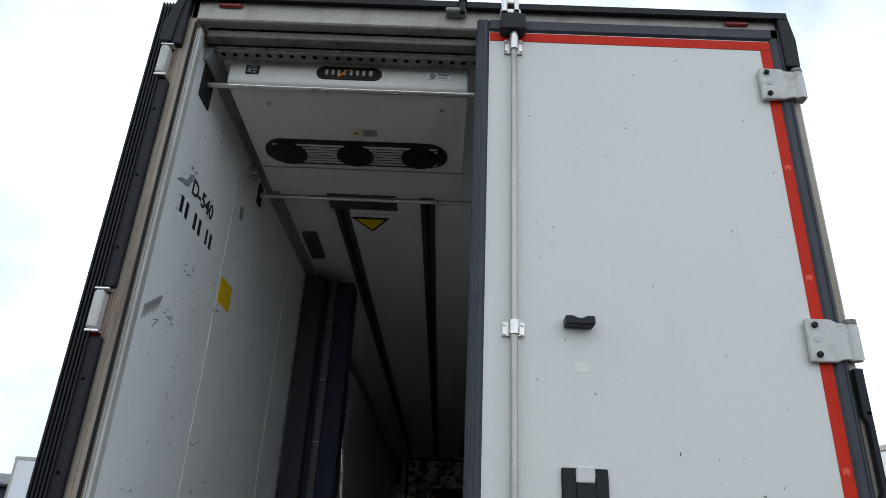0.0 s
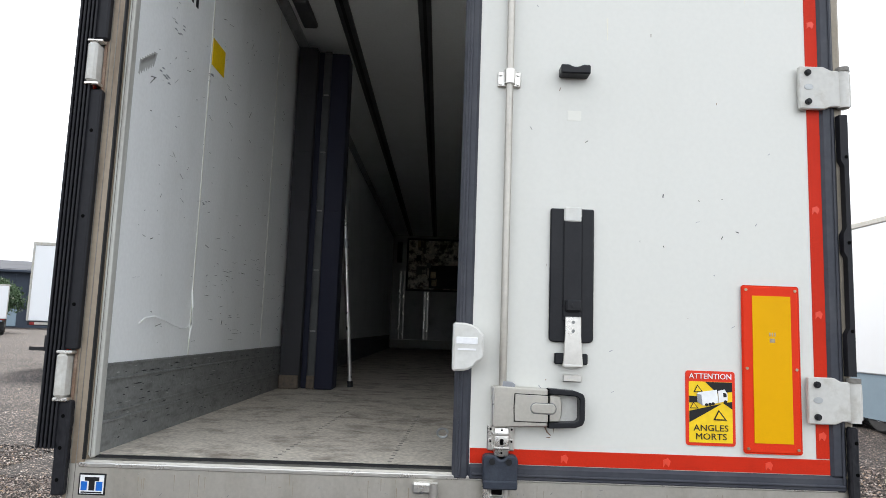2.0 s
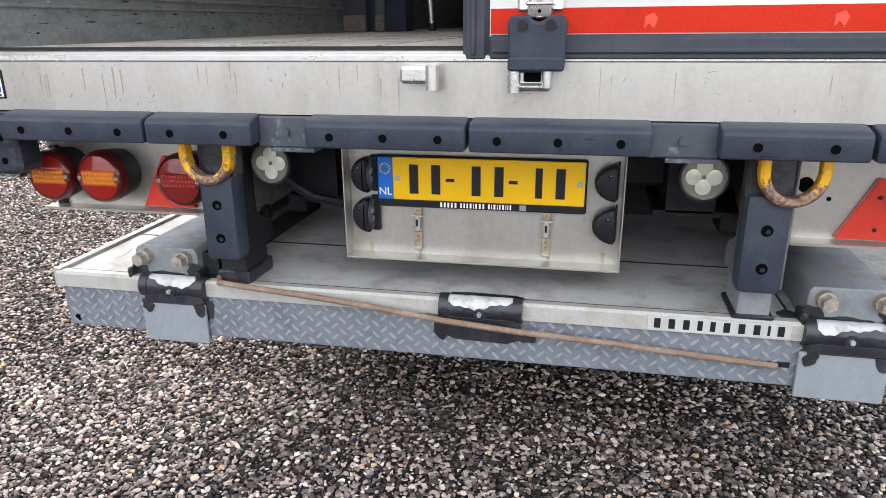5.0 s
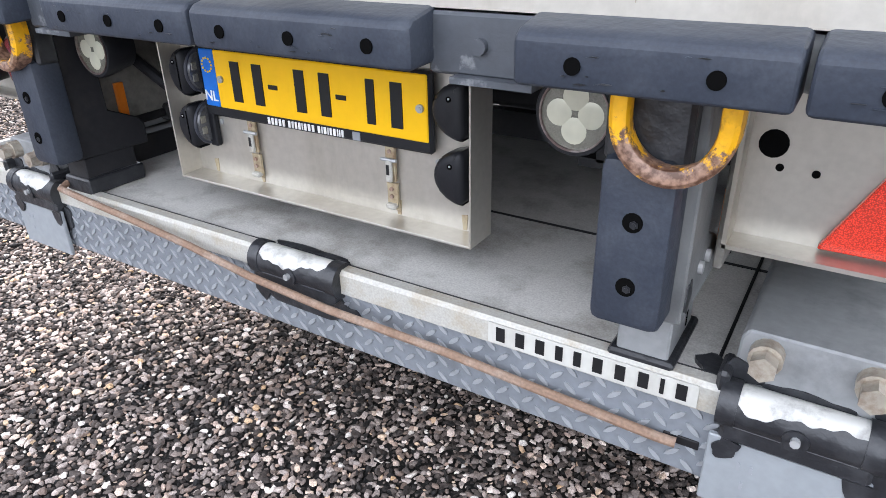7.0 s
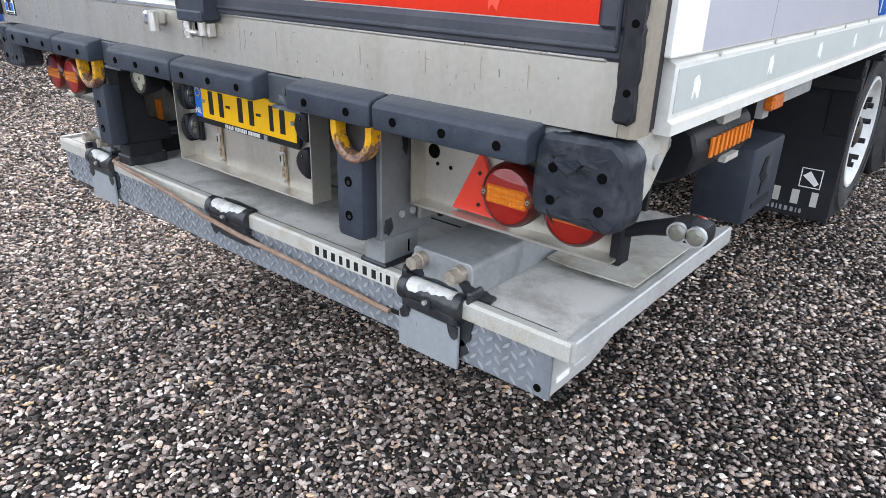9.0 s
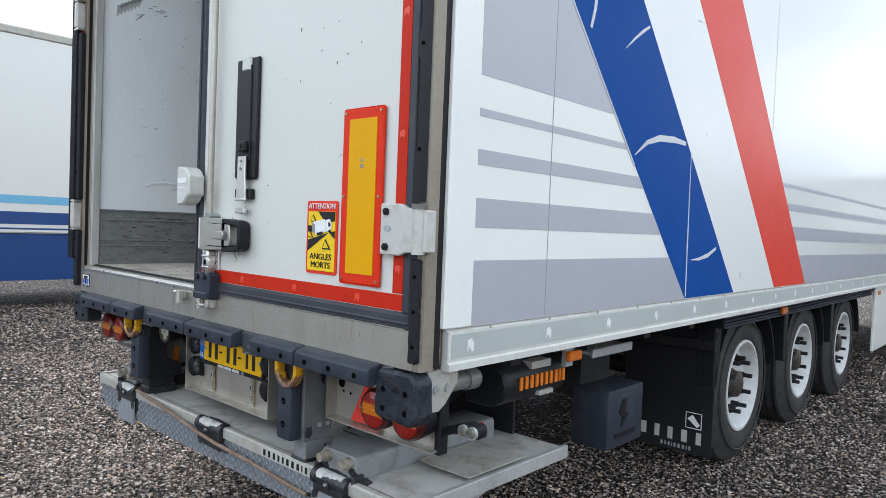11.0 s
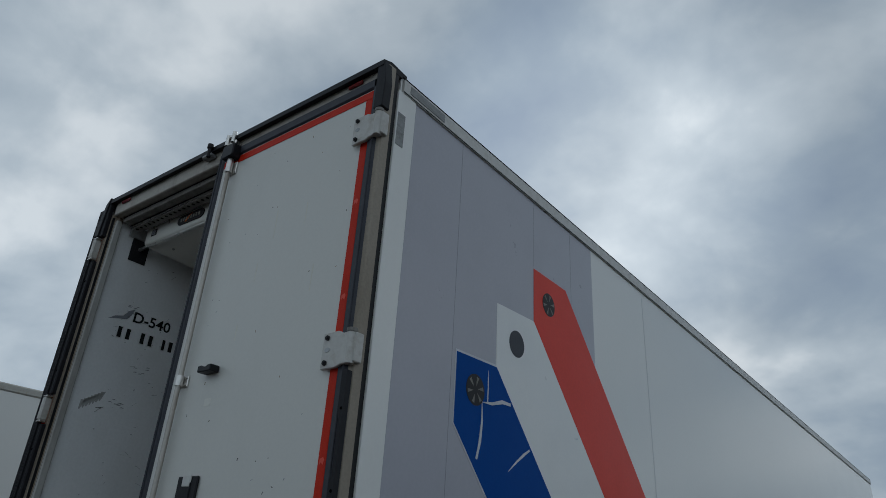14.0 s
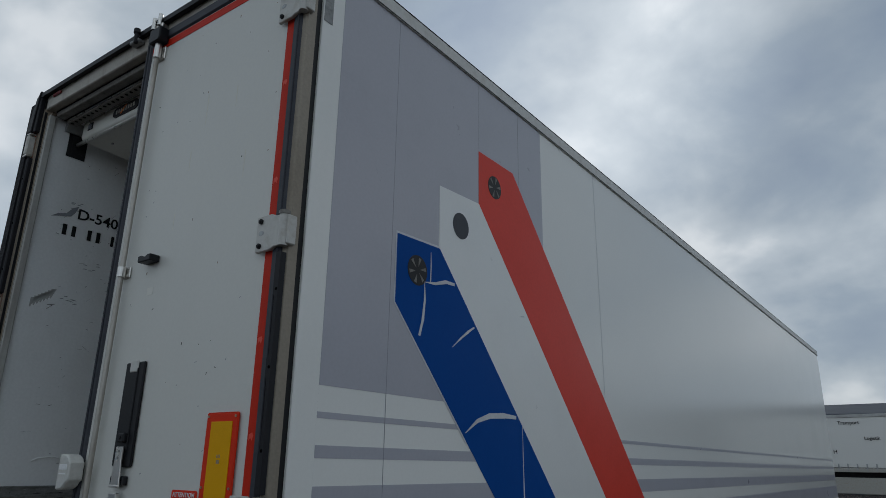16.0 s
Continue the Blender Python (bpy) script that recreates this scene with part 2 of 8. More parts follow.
M["hinge_white"] = material("dirty_white_hinge_paint", (0.53, 0.52, 0.485), 0.42, grain=0.05, stain=0.25, stain_scale=16, bump=0.06, stain_color=(0.30, 0.26, 0.20))
M["stainless_bright"] = material("bright_stainless", (0.66, 0.64, 0.60), 0.28, 0.9, grain=0.05, stain=0.12, stain_scale=9, bump=0.05)
M["steel_white"] = material("white_painted_steel", (0.60, 0.595, 0.56), 0.42, grain=0.04, stain=0.14, stain_scale=14, bump=0.05, stain_color=(0.35, 0.31, 0.25))
M["jamb_white"] = material("scuffed_white_jamb", (0.47, 0.465, 0.43), 0.45, grain=0.05, stain=0.33, stain_scale=12, bump=0.08, stain_color=(0.30, 0.28, 0.25), streak=6)
M["galv"] = material("galvanised_steel", (0.38, 0.39, 0.39), 0.5, 0.45, grain=0.12, grain_scale=45, stain=0.2, stain_scale=7, bump=0.08, stain_color=(0.22, 0.22, 0.21))
M["alu"] = material("worn_aluminium", (0.43, 0.43, 0.42), 0.52, 0.3, grain=0.08, grain_scale=70, stain=0.25, stain_scale=5, bump=0.06, stain_color=(0.25, 0.245, 0.235))
M["alu_light"] = material("light_aluminium_edge", (0.40, 0.39, 0.355), 0.55, 0.12, grain=0.12, stain=0.33, stain_scale=18, bump=0.08, stain_color=(0.33, 0.28, 0.20), grain_scale=260)
M["deck"] = material("grey_lift_deck", (0.47, 0.46, 0.435), 0.55, 0.0, grain=0.15, grain_scale=330, stain=0.24, stain_scale=8.5, bump=0.08, bump_scale=300, stain_color=(0.24, 0.225, 0.20), edge=(0.47, 0.66), spec=0.12)
M["tread_top"] = material("worn_tread_bar", (0.29, 0.305, 0.32), 0.42, 0.2, grain=0.1, stain=0.2, stain_scale=14, bump=0.05, stain_color=(0.19, 0.20, 0.21))
M["tread"] = material("grey_tread_paint", (0.17, 0.185, 0.205), 0.5, 0.1, grain=0.10, stain=0.26, stain_scale=11, bump=0.08, stain_color=(0.085, 0.092, 0.10))
M["grey_paint"] = material("grey_steel_paint", (0.225, 0.232, 0.236), 0.46, 0.1, grain=0.08, stain=0.28, stain_scale=13, bump=0.12, stain_color=(0.10, 0.105, 0.11))
M["black_steel"] = material("black_chassis_steel", (0.015, 0.015, 0.017), 0.6, 0.1, grain=0.15, stain=0.2, stain_scale=8, bump=0.12, stain_color=(0.045, 0.042, 0.039), spec=0.3)
M["tar"] = material("black_touch_up_paint", (0.015, 0.016, 0.019), 0.36, grain=0.1, stain=0.25, stain_scale=20, bump=0.5, bump_scale=60, stain_color=(0.06, 0.063, 0.068))
M["lamp_cream"] = material("cream_lamp_reflector", (0.66, 0.65, 0.52), 0.18, 0.2, stain=0.05, bump=0)
M["ring_rust"] = material("rusted_ring", (0.20, 0.115, 0.075), 0.65, grain=0.3, grain_scale=160, stain=0.33, stain_scale=34, bump=0.5, bump_scale=120, stain_color=(0.36, 0.27, 0.22), edge=(0.45, 0.62))
M["bezel_brown"] = material("tarnished_lamp_bezel", (0.17, 0.12, 0.11), 0.3, 0.5, grain=0.1, stain=0.3, stain_scale=40, bump=0.05, stain_color=(0.45, 0.42, 0.40))
M["tube_paint"] = material("worn_white_tube_paint", (0.52, 0.515, 0.49), 0.42, grain=0.06, stain=0.32, stain_scale=34, bump=0.2, stain_color=(0.12, 0.115, 0.11))
M["bolt_zinc"] = material("rusted_zinc_bolt", (0.40, 0.36, 0.30), 0.45, 0.5, grain=0.15, stain=0.3, stain_scale=45, bump=0.2, stain_color=(0.17, 0.10, 0.06))
M["silver_tape"] = material("silver_reflective_tape", (0.46, 0.495, 0.475), 0.4, 0.1, grain=0.05, grain_scale=300, stain=0.08, bump=0.03)
M["chipped_plate"] = material("chipped_dark_grey_plate", (0.052, 0.058, 0.068), 0.5, 0.1, grain=0.1, stain=0.16, stain_scale=13, bump=0.15, stain_color=(0.26, 0.27, 0.28), edge=(0.57, 0.62))
M["lamp_glass"] = material("ribbed_lamp_glass", (0.17, 0.165, 0.135), 0.2, 0.2, grain=0.2, grain_scale=500, stain=0.05, bump=0.3, bump_scale=500, coat=0.5)
M["weathered_sheet"] = material("weathered_brown_sheet", (0.42, 0.405, 0.365), 0.55, 0.1, grain=0.1, stain=0.33, stain_scale=9, bump=0.15, stain_color=(0.21, 0.17, 0.12), spec=0.2)
M["old_streak"] = material("old_yellow_streak", (0.68, 0.66, 0.57), 0.5, stain=0.1, bump=0)
M["sill_run"] = material("brown_dirt_run", (0.36, 0.315, 0.245), 0.55, 0.2, stain=0.2, stain_scale=20, bump=0.05, stain_color=(0.24, 0.20, 0.15))
M["smoked"] = material("smoked_lamp_glass", (0.06, 0.062, 0.066), 0.2, grain=0.2, grain_scale=300, stain=0.1, bump=0.2, bump_scale=300, coat=0.6)
M["flap_paint"] = material("light_blue_grey_paint", (0.25, 0.27, 0.285), 0.45, 0.1, grain=0.06, stain=0.14, stain_scale=9, bump=0.08, stain_color=(0.16, 0.17, 0.18))
M["post_grey"] = material("worn_grey_post_paint", (0.145, 0.15, 0.15), 0.5, 0.1, grain=0.1, stain=0.3, stain_scale=15, bump=0.15, stain_color=(0.05, 0.052, 0.055))
M["rust"] = material("rusty_rod", (0.20, 0.125, 0.085), 0.75, grain=0.2, grain_scale=200, stain=0.3, stain_scale=16, bump=0.25, stain_color=(0.33, 0.26, 0.21))
M["brass"] = material("yellowed_zinc", (0.44, 0.37, 0.25), 0.45, 0.6, grain=0.12, stain=0.35, stain_scale=34, bump=0.15, stain_color=(0.17, 0.075, 0.03))
M["plate_yellow"] = material("yellow_plate", (0.84, 0.47, 0.0), 0.45, grain=0.02, stain=0.05, stain_scale=12, bump=0.01, spec=0.3)
M["inner_wall"] = material("white_inner_wall", (0.87, 0.88, 0.87), 0.42, grain=0.03, stain=0.10, stain_scale=2.4, bump=0.04, bump_scale=60, stain_color=(0.58, 0.58, 0.54), streak=2)
M["kick"] = material("grey_kick_plate", (0.24, 0.245, 0.24), 0.48, 0.3, grain=0.14, grain_scale=80, stain=0.30, stain_scale=10, bump=0.15, stain_color=(0.11, 0.11, 0.105), streak=0.35)
M["trailer_floor"] = material("worn_brown_grey_floor", (0.52, 0.47, 0.40), 0.68, grain=0.26, grain_scale=70, stain=0.33, stain_scale=6.5, bump=0.25, bump_scale=140, stain_color=(0.22, 0.185, 0.15), edge=(0.47, 0.68))
M["inner_ceiling"] = material("white_inner_ceiling", (0.82, 0.83, 0.82), 0.45, grain=0.03, stain=0.06, stain_scale=2, bump=0.02, stain_color=(0.55, 0.54, 0.50))
M["ceiling_rail"] = material("dark_ceiling_rail", (0.10, 0.10, 0.105), 0.5, 0.4, stain=0.15)
M["cream"] = material("off_white_unit_cover", (0.70, 0.69, 0.63), 0.4, grain=0.02, stain=0.07, stain_scale=3, bump=0.02, stain_color=(0.45, 0.43, 0.36))
M["navy"] = material("navy_quilted_fabric", (0.010, 0.012, 0.030), 0.75, grain=0.15, grain_scale=200, stain=0.06, stain_scale=4, bump=0.2, bump_scale=90, stain_color=(0.018, 0.02, 0.04))
M["charcoal"] = material("charcoal_fabric", (0.036, 0.036, 0.041), 0.8, grain=0.15, grain_scale=200, stain=0.08, stain_scale=4, bump=0.2, bump_scale=90, stain_color=(0.04, 0.04, 0.045))
M["grey_panel"] = material("grey_coated_panel", (0.062, 0.064, 0.066), 0.6, grain=0.1, grain_scale=150, stain=0.2, stain_scale=6, bump=0.1, stain_color=(0.02, 0.02, 0.02))
M["foot_brown"] = material("scuffed_brown_strip", (0.12, 0.09, 0.065), 0.65, grain=0.2, stain=0.33, stain_scale=14, bump=0.15, stain_color=(0.05, 0.045, 0.045))
M["bulkhead"] = material("grey_bulkhead_panel", (0.48, 0.48, 0.46), 0.5, 0.1, stain=0.25, stain_scale=3, bump=0.08)
M["machine_dirt"] = material("oily_machine_metal", (0.74, 0.68, 0.60), 0.45, 0.2, grain=0.3, grain_scale=14, stain=0.33, stain_scale=5, bump=0.1, stain_color=(0.10, 0.06, 0.04), edge=(0.46, 0.58))
M["wet_film"] = material("rain_water_film", (0.40, 0.395, 0.38), 0.04, grain=0.02, stain=0.05, bump=0.02, bump_scale=30, spec=0.6)
M["tyre"] = material("tyre_rubber", (0.030, 0.030, 0.031), 0.72, grain=0.15, grain_scale=60, stain=0.22, stain_scale=5, bump=0.15, stain_color=(0.085, 0.08, 0.072), spec=0.3)
M["rim_white"] = material("white_steel_rim", (0.58, 0.585, 0.58), 0.4, grain=0.03, stain=0.24, stain_scale=12, bump=0.03, stain_color=(0.40, 0.36, 0.30))
M["hub"] = material("greasy_hub_steel", (0.050, 0.043, 0.037), 0.5, 0.4, grain=0.2, stain=0.3, stain_scale=22, bump=0.2, stain_color=(0.14, 0.085, 0.05))
M["orange"] = material("orange_plastic", (0.72, 0.18, 0.01), 0.4, stain=0.08, bump=0.03)
M["truck_white"] = material("white_truck_paint", (0.72, 0.73, 0.74), 0.35, grain=0.01, stain=0.06, stain_scale=0.9, bump=0.01, stain_color=(0.55, 0.55, 0.53), streak=3)
M["truck_cream"] = material("cream_truck_paint", (0.70, 0.695, 0.66), 0.35, grain=0.01, stain=0.05, stain_scale=0.7, bump=0.01, stain_color=(0.55, 0.54, 0.50), streak=3)
M["truck_blue"] = material("blue_truck_paint", (0.012, 0.055, 0.20), 0.35, stain=0.06, bump=0.01)
M["truck_light_blue"] = material("light_blue_stripe", (0.16, 0.42, 0.62), 0.35, stain=0.05, bump=0.01)
M["truck_bluegrey"] = material("blue_grey_skirt_paint", (0.20, 0.27, 0.32), 0.4, stain=0.06, bump=0.01)
M["cladding"] = material("dark_blue_grey_cladding", (0.05, 0.06, 0.078), 0.8, stain=0.1, stain_scale=0.4, bump=0.02, spec=0.1)
M["bark"] = material("tree_bark", (0.07, 0.055, 0.04), 0.9, grain=0.3, stain=0.3, bump=0.5, bump_scale=20)
M["leaf"] = material("green_foliage", (0.045, 0.085, 0.03), 0.6, grain=0.25, grain_scale=2, stain=0.3, stain_scale=1.2, bump=0, stain_color=(0.02, 0.04, 0.02))


def lens_material(name, color, rough=0.12, bump=0.35):
    """Ribbed translucent lamp plastic over a bright back."""
    m = bpy.data.materials.new(name)
    m.use_nodes = True
    nt = m.node_tree
    b = nt.nodes["Principled BSDF"]
    vo = nt.nodes.new("ShaderNodeTexVoronoi")
    co = nt.nodes.new("ShaderNodeTexCoord")
    vo.inputs["Scale"].default_value = 560
    nt.links.new(co.outputs["Object"], vo.inputs["Vector"])
    mr = nt.nodes.new("ShaderNodeMapRange")
    mr.inputs["To Min"].default_value, mr.inputs["To Max"].default_value = 1.30, 0.50
    mr.inputs["From Max"].default_value = 0.7
    nt.links.new(vo.outputs["Distance"], mr.inputs["Value"])
    mu = nt.nodes.new("ShaderNodeMix")
    mu.data_type, mu.blend_type = "RGBA", "MULTIPLY"
    mu.inputs["Factor"].default_value = 1
    mu.inputs["A"].default_value = (*color, 1)
    nt.links.new(mr.outputs["Result"], mu.inputs["B"])
    nt.links.new(mu.outputs["Result"], b.inputs["Base Color"])
    b.inputs["Roughness"].default_value = rough + 0.25
    b.inputs["Specular IOR Level"].default_value = 0.25
    b.inputs["Coat Weight"].default_value, b.inputs["Coat Roughness"].default_value = 0.7, 0.04
    bu = nt.nodes.new("ShaderNodeBump")
    bu.inputs["Strength"].default_value, bu.inputs["Distance"].default_value = bump, 0.002
    nt.links.new(vo.outputs["Distance"], bu.inputs["Height"])
    nt.links.new(bu.outputs["Normal"], b.inputs["Normal"])
    return m


M["lens_red"] = lens_material("red_lamp_lens", (0.40, 0.010, 0.004))
M["lens_dark_red"] = lens_material("dark_red_lamp_lens", (0.27, 0.009, 0.009))
M["lens_orange"] = lens_material("orange_lamp_lens", (0.80, 0.185, 0.004))
M["lens_amber_light"] = lens_material("amber_led_dome", (0.90, 0.30, 0.012))
M["lens_brown"] = lens_material("brown_screw_tab", (0.20, 0.045, 0.008))
M["lens_red_light"] = lens_material("red_led_dome", (0.52, 0.025, 0.012))
M["lens_rim"] = lens_material("dark_lens_rim", (0.10, 0.004, 0.003))
# flat pieces this black paint the shade of holes that are not cut
M["hole_black"] = material("deep_hole", (0.004, 0.004, 0.004), 1.0, stain=0.0, grain=0.0, bump=0, spec=0.0)
# bed colour near black: it carries the shade between the pebbles
M["gap_shade"] = material("dark_wet_grit", (0.010, 0.0095, 0.009), 0.8, grain=0.5, grain_scale=160, stain=0.2, stain_scale=30, bump=0.6, bump_scale=200, stain_color=(0.03, 0.028, 0.026), spec=0.15)
M["reflector_red"] = lens_material("red_reflector", (0.95, 0.060, 0.028), 0.2)


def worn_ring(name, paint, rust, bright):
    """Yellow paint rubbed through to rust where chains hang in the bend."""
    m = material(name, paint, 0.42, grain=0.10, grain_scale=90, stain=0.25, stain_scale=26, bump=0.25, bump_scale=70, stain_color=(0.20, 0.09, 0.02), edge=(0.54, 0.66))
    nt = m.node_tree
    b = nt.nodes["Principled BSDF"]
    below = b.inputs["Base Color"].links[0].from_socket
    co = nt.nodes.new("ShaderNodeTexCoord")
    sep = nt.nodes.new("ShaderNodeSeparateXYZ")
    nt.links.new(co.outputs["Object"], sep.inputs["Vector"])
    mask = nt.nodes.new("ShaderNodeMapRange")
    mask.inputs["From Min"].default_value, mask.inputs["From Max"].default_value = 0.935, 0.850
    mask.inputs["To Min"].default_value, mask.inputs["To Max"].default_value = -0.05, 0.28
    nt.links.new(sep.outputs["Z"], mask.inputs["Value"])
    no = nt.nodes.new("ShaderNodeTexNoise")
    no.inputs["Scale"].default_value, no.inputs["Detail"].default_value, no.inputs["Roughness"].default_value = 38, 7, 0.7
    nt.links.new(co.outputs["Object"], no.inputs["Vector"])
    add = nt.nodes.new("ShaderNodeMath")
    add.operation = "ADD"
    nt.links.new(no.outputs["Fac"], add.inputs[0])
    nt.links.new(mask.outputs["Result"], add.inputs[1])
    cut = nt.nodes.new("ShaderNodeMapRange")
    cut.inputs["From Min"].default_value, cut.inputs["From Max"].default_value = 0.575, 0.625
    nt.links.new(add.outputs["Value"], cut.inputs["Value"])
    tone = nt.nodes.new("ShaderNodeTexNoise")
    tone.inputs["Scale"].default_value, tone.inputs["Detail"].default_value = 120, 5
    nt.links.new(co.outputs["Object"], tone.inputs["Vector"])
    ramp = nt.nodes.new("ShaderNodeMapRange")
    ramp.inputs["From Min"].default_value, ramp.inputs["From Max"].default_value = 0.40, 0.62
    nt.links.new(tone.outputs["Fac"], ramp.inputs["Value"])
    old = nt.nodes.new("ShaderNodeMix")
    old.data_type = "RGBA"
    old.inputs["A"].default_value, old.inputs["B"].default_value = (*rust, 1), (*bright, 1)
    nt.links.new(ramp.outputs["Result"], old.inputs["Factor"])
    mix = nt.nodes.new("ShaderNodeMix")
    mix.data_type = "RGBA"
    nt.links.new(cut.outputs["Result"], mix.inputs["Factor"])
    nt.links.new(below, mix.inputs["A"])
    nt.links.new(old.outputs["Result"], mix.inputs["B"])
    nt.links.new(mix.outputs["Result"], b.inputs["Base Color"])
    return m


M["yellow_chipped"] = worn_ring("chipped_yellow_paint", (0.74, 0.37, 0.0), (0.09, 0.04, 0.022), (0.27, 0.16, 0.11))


def gravel_material(name, per_island):
    """Grey, tan and dark pebbles; for loose stones a tint each, for the flat ground beyond a cell each."""
    m = bpy.data.materials.new(name)
    m.use_nodes = True
    nt = m.node_tree
    b = nt.nodes["Principled BSDF"]
    co = nt.nodes.new("ShaderNodeTexCoord")
    ramp = nt.nodes.new("ShaderNodeValToRGB")
    ramp.color_ramp.interpolation = "LINEAR"
    els = ramp.color_ramp.elements
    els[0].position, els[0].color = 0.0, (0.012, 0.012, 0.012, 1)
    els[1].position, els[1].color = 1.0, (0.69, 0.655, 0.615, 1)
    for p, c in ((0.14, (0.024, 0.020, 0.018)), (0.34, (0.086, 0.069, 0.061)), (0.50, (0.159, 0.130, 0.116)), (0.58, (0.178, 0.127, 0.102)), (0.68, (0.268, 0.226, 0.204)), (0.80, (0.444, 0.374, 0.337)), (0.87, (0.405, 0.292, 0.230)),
                 (0.91, (0.615, 0.521, 0.461)), (0.945, (0.566, 0.374, 0.215)), (0.96, (0.738, 0.617, 0.543))):
        el = els.new(p)
        el.color = (*c, 1)
    wet = nt.nodes.new("ShaderNodeTexNoise")
    wet.inputs["Scale"].default_value, wet.inputs["Detail"].default_value = 0.55, 5
    nt.links.new(co.outputs["Object"], wet.inputs["Vector"])
    wr = nt.nodes.new("ShaderNodeMapRange")
    wr.inputs["From Min"].default_value, wr.inputs["From Max"].default_value = 0.35, 0.65
    wr.inputs["To Min"].default_value, wr.inputs["To Max"].default_value = 0.76, 1.22
    nt.links.new(wet.outputs["Fac"], wr.inputs["Value"])
    mu = nt.nodes.new("ShaderNodeMix")
    mu.data_type, mu.blend_type = "RGBA", "MULTIPLY"
    mu.inputs["Factor"].default_value = 1
    if per_island:
        ge = nt.nodes.new("ShaderNodeNewGeometry")
        nt.links.new(ge.outputs["Random Per Island"], ramp.inputs["Fac"])
        no = nt.nodes.new("ShaderNodeTexNoise")
        no.inputs["Scale"].default_value = 330
        spk = nt.nodes.new("ShaderNodeMapRange")     # mineral speckle within a stone
        spk.inputs["From Min"].default_value, spk.inputs["From Max"].default_value = 0.3, 0.7
        spk.inputs["To Min"].default_value, spk.inputs["To Max"].default_value = 0.62, 1.38
        spm = nt.nodes.new("ShaderNodeMix")
        spm.data_type, spm.blend_type = "RGBA", "MULTIPLY"
        spm.inputs["Factor"].default_value = 1
        nt.links.new(co.outputs["Object"], no.inputs["Vector"])
        bu = nt.nodes.new("ShaderNodeBump")
        bu.inputs["Strength"].default_value, bu.inputs["Distance"].default_value = 0.35, 0.002
        nt.links.new(no.outputs["Fac"], bu.inputs["Height"])
        nt.links.new(no.outputs["Fac"], spk.inputs["Value"])
        nt.links.new(ramp.outputs["Color"], spm.inputs["A"])
        nt.links.new(spk.outputs["Result"], spm.inputs["B"])
        tint = spm.outputs["Result"]
    else:
        vo = nt.nodes.new("ShaderNodeTexVoronoi")
        vo.inputs["Scale"].default_value = 36
        nt.links.new(co.outputs["Object"], vo.inputs["Vector"])
        sep = nt.nodes.new("ShaderNodeSeparateColor")
        nt.links.new(vo.outputs["Color"], sep.inputs["Color"])
        gap_shade = nt.nodes.new("ShaderNodeMath")        # shade between the pebbles, put into the colour
        gap_shade.operation = "MULTIPLY"
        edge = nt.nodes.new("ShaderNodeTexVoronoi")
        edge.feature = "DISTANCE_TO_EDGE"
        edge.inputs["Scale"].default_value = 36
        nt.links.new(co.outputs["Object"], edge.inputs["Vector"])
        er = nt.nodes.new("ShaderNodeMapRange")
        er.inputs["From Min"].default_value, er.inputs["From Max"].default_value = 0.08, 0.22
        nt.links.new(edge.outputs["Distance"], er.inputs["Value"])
        nt.links.new(sep.outputs["Red"], gap_shade.inputs[0])
        nt.links.new(er.outputs["Result"], gap_shade.inputs[1])
        nt.links.new(gap_shade.outputs[0], ramp.inputs["Fac"])
        bu = nt.nodes.new("ShaderNodeBump")
        bu.invert = True
        bu.inputs["Strength"].default_value, bu.inputs["Distance"].default_value = 1.0, 0.012
        nt.links.new(vo.outputs["Distance"], bu.inputs["Height"])
        tint = ramp.outputs["Color"]
    nt.links.new(bu.outputs["Normal"], b.inputs["Normal"])
    nt.links.new(tint, mu.inputs["A"])
    nt.links.new(wr.outputs["Result"], mu.inputs["B"])
    nt.links.new(mu.outputs["Result"], b.inputs["Base Color"])
    b.inputs["Roughness"].default_value = 0.52 if per_island else 0.75
    b.inputs["Specular IOR Level"].default_value = 0.16 if per_island else 0.12
    return m


M["stones"] = gravel_material("loose_pebbles", True)
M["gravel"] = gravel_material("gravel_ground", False)


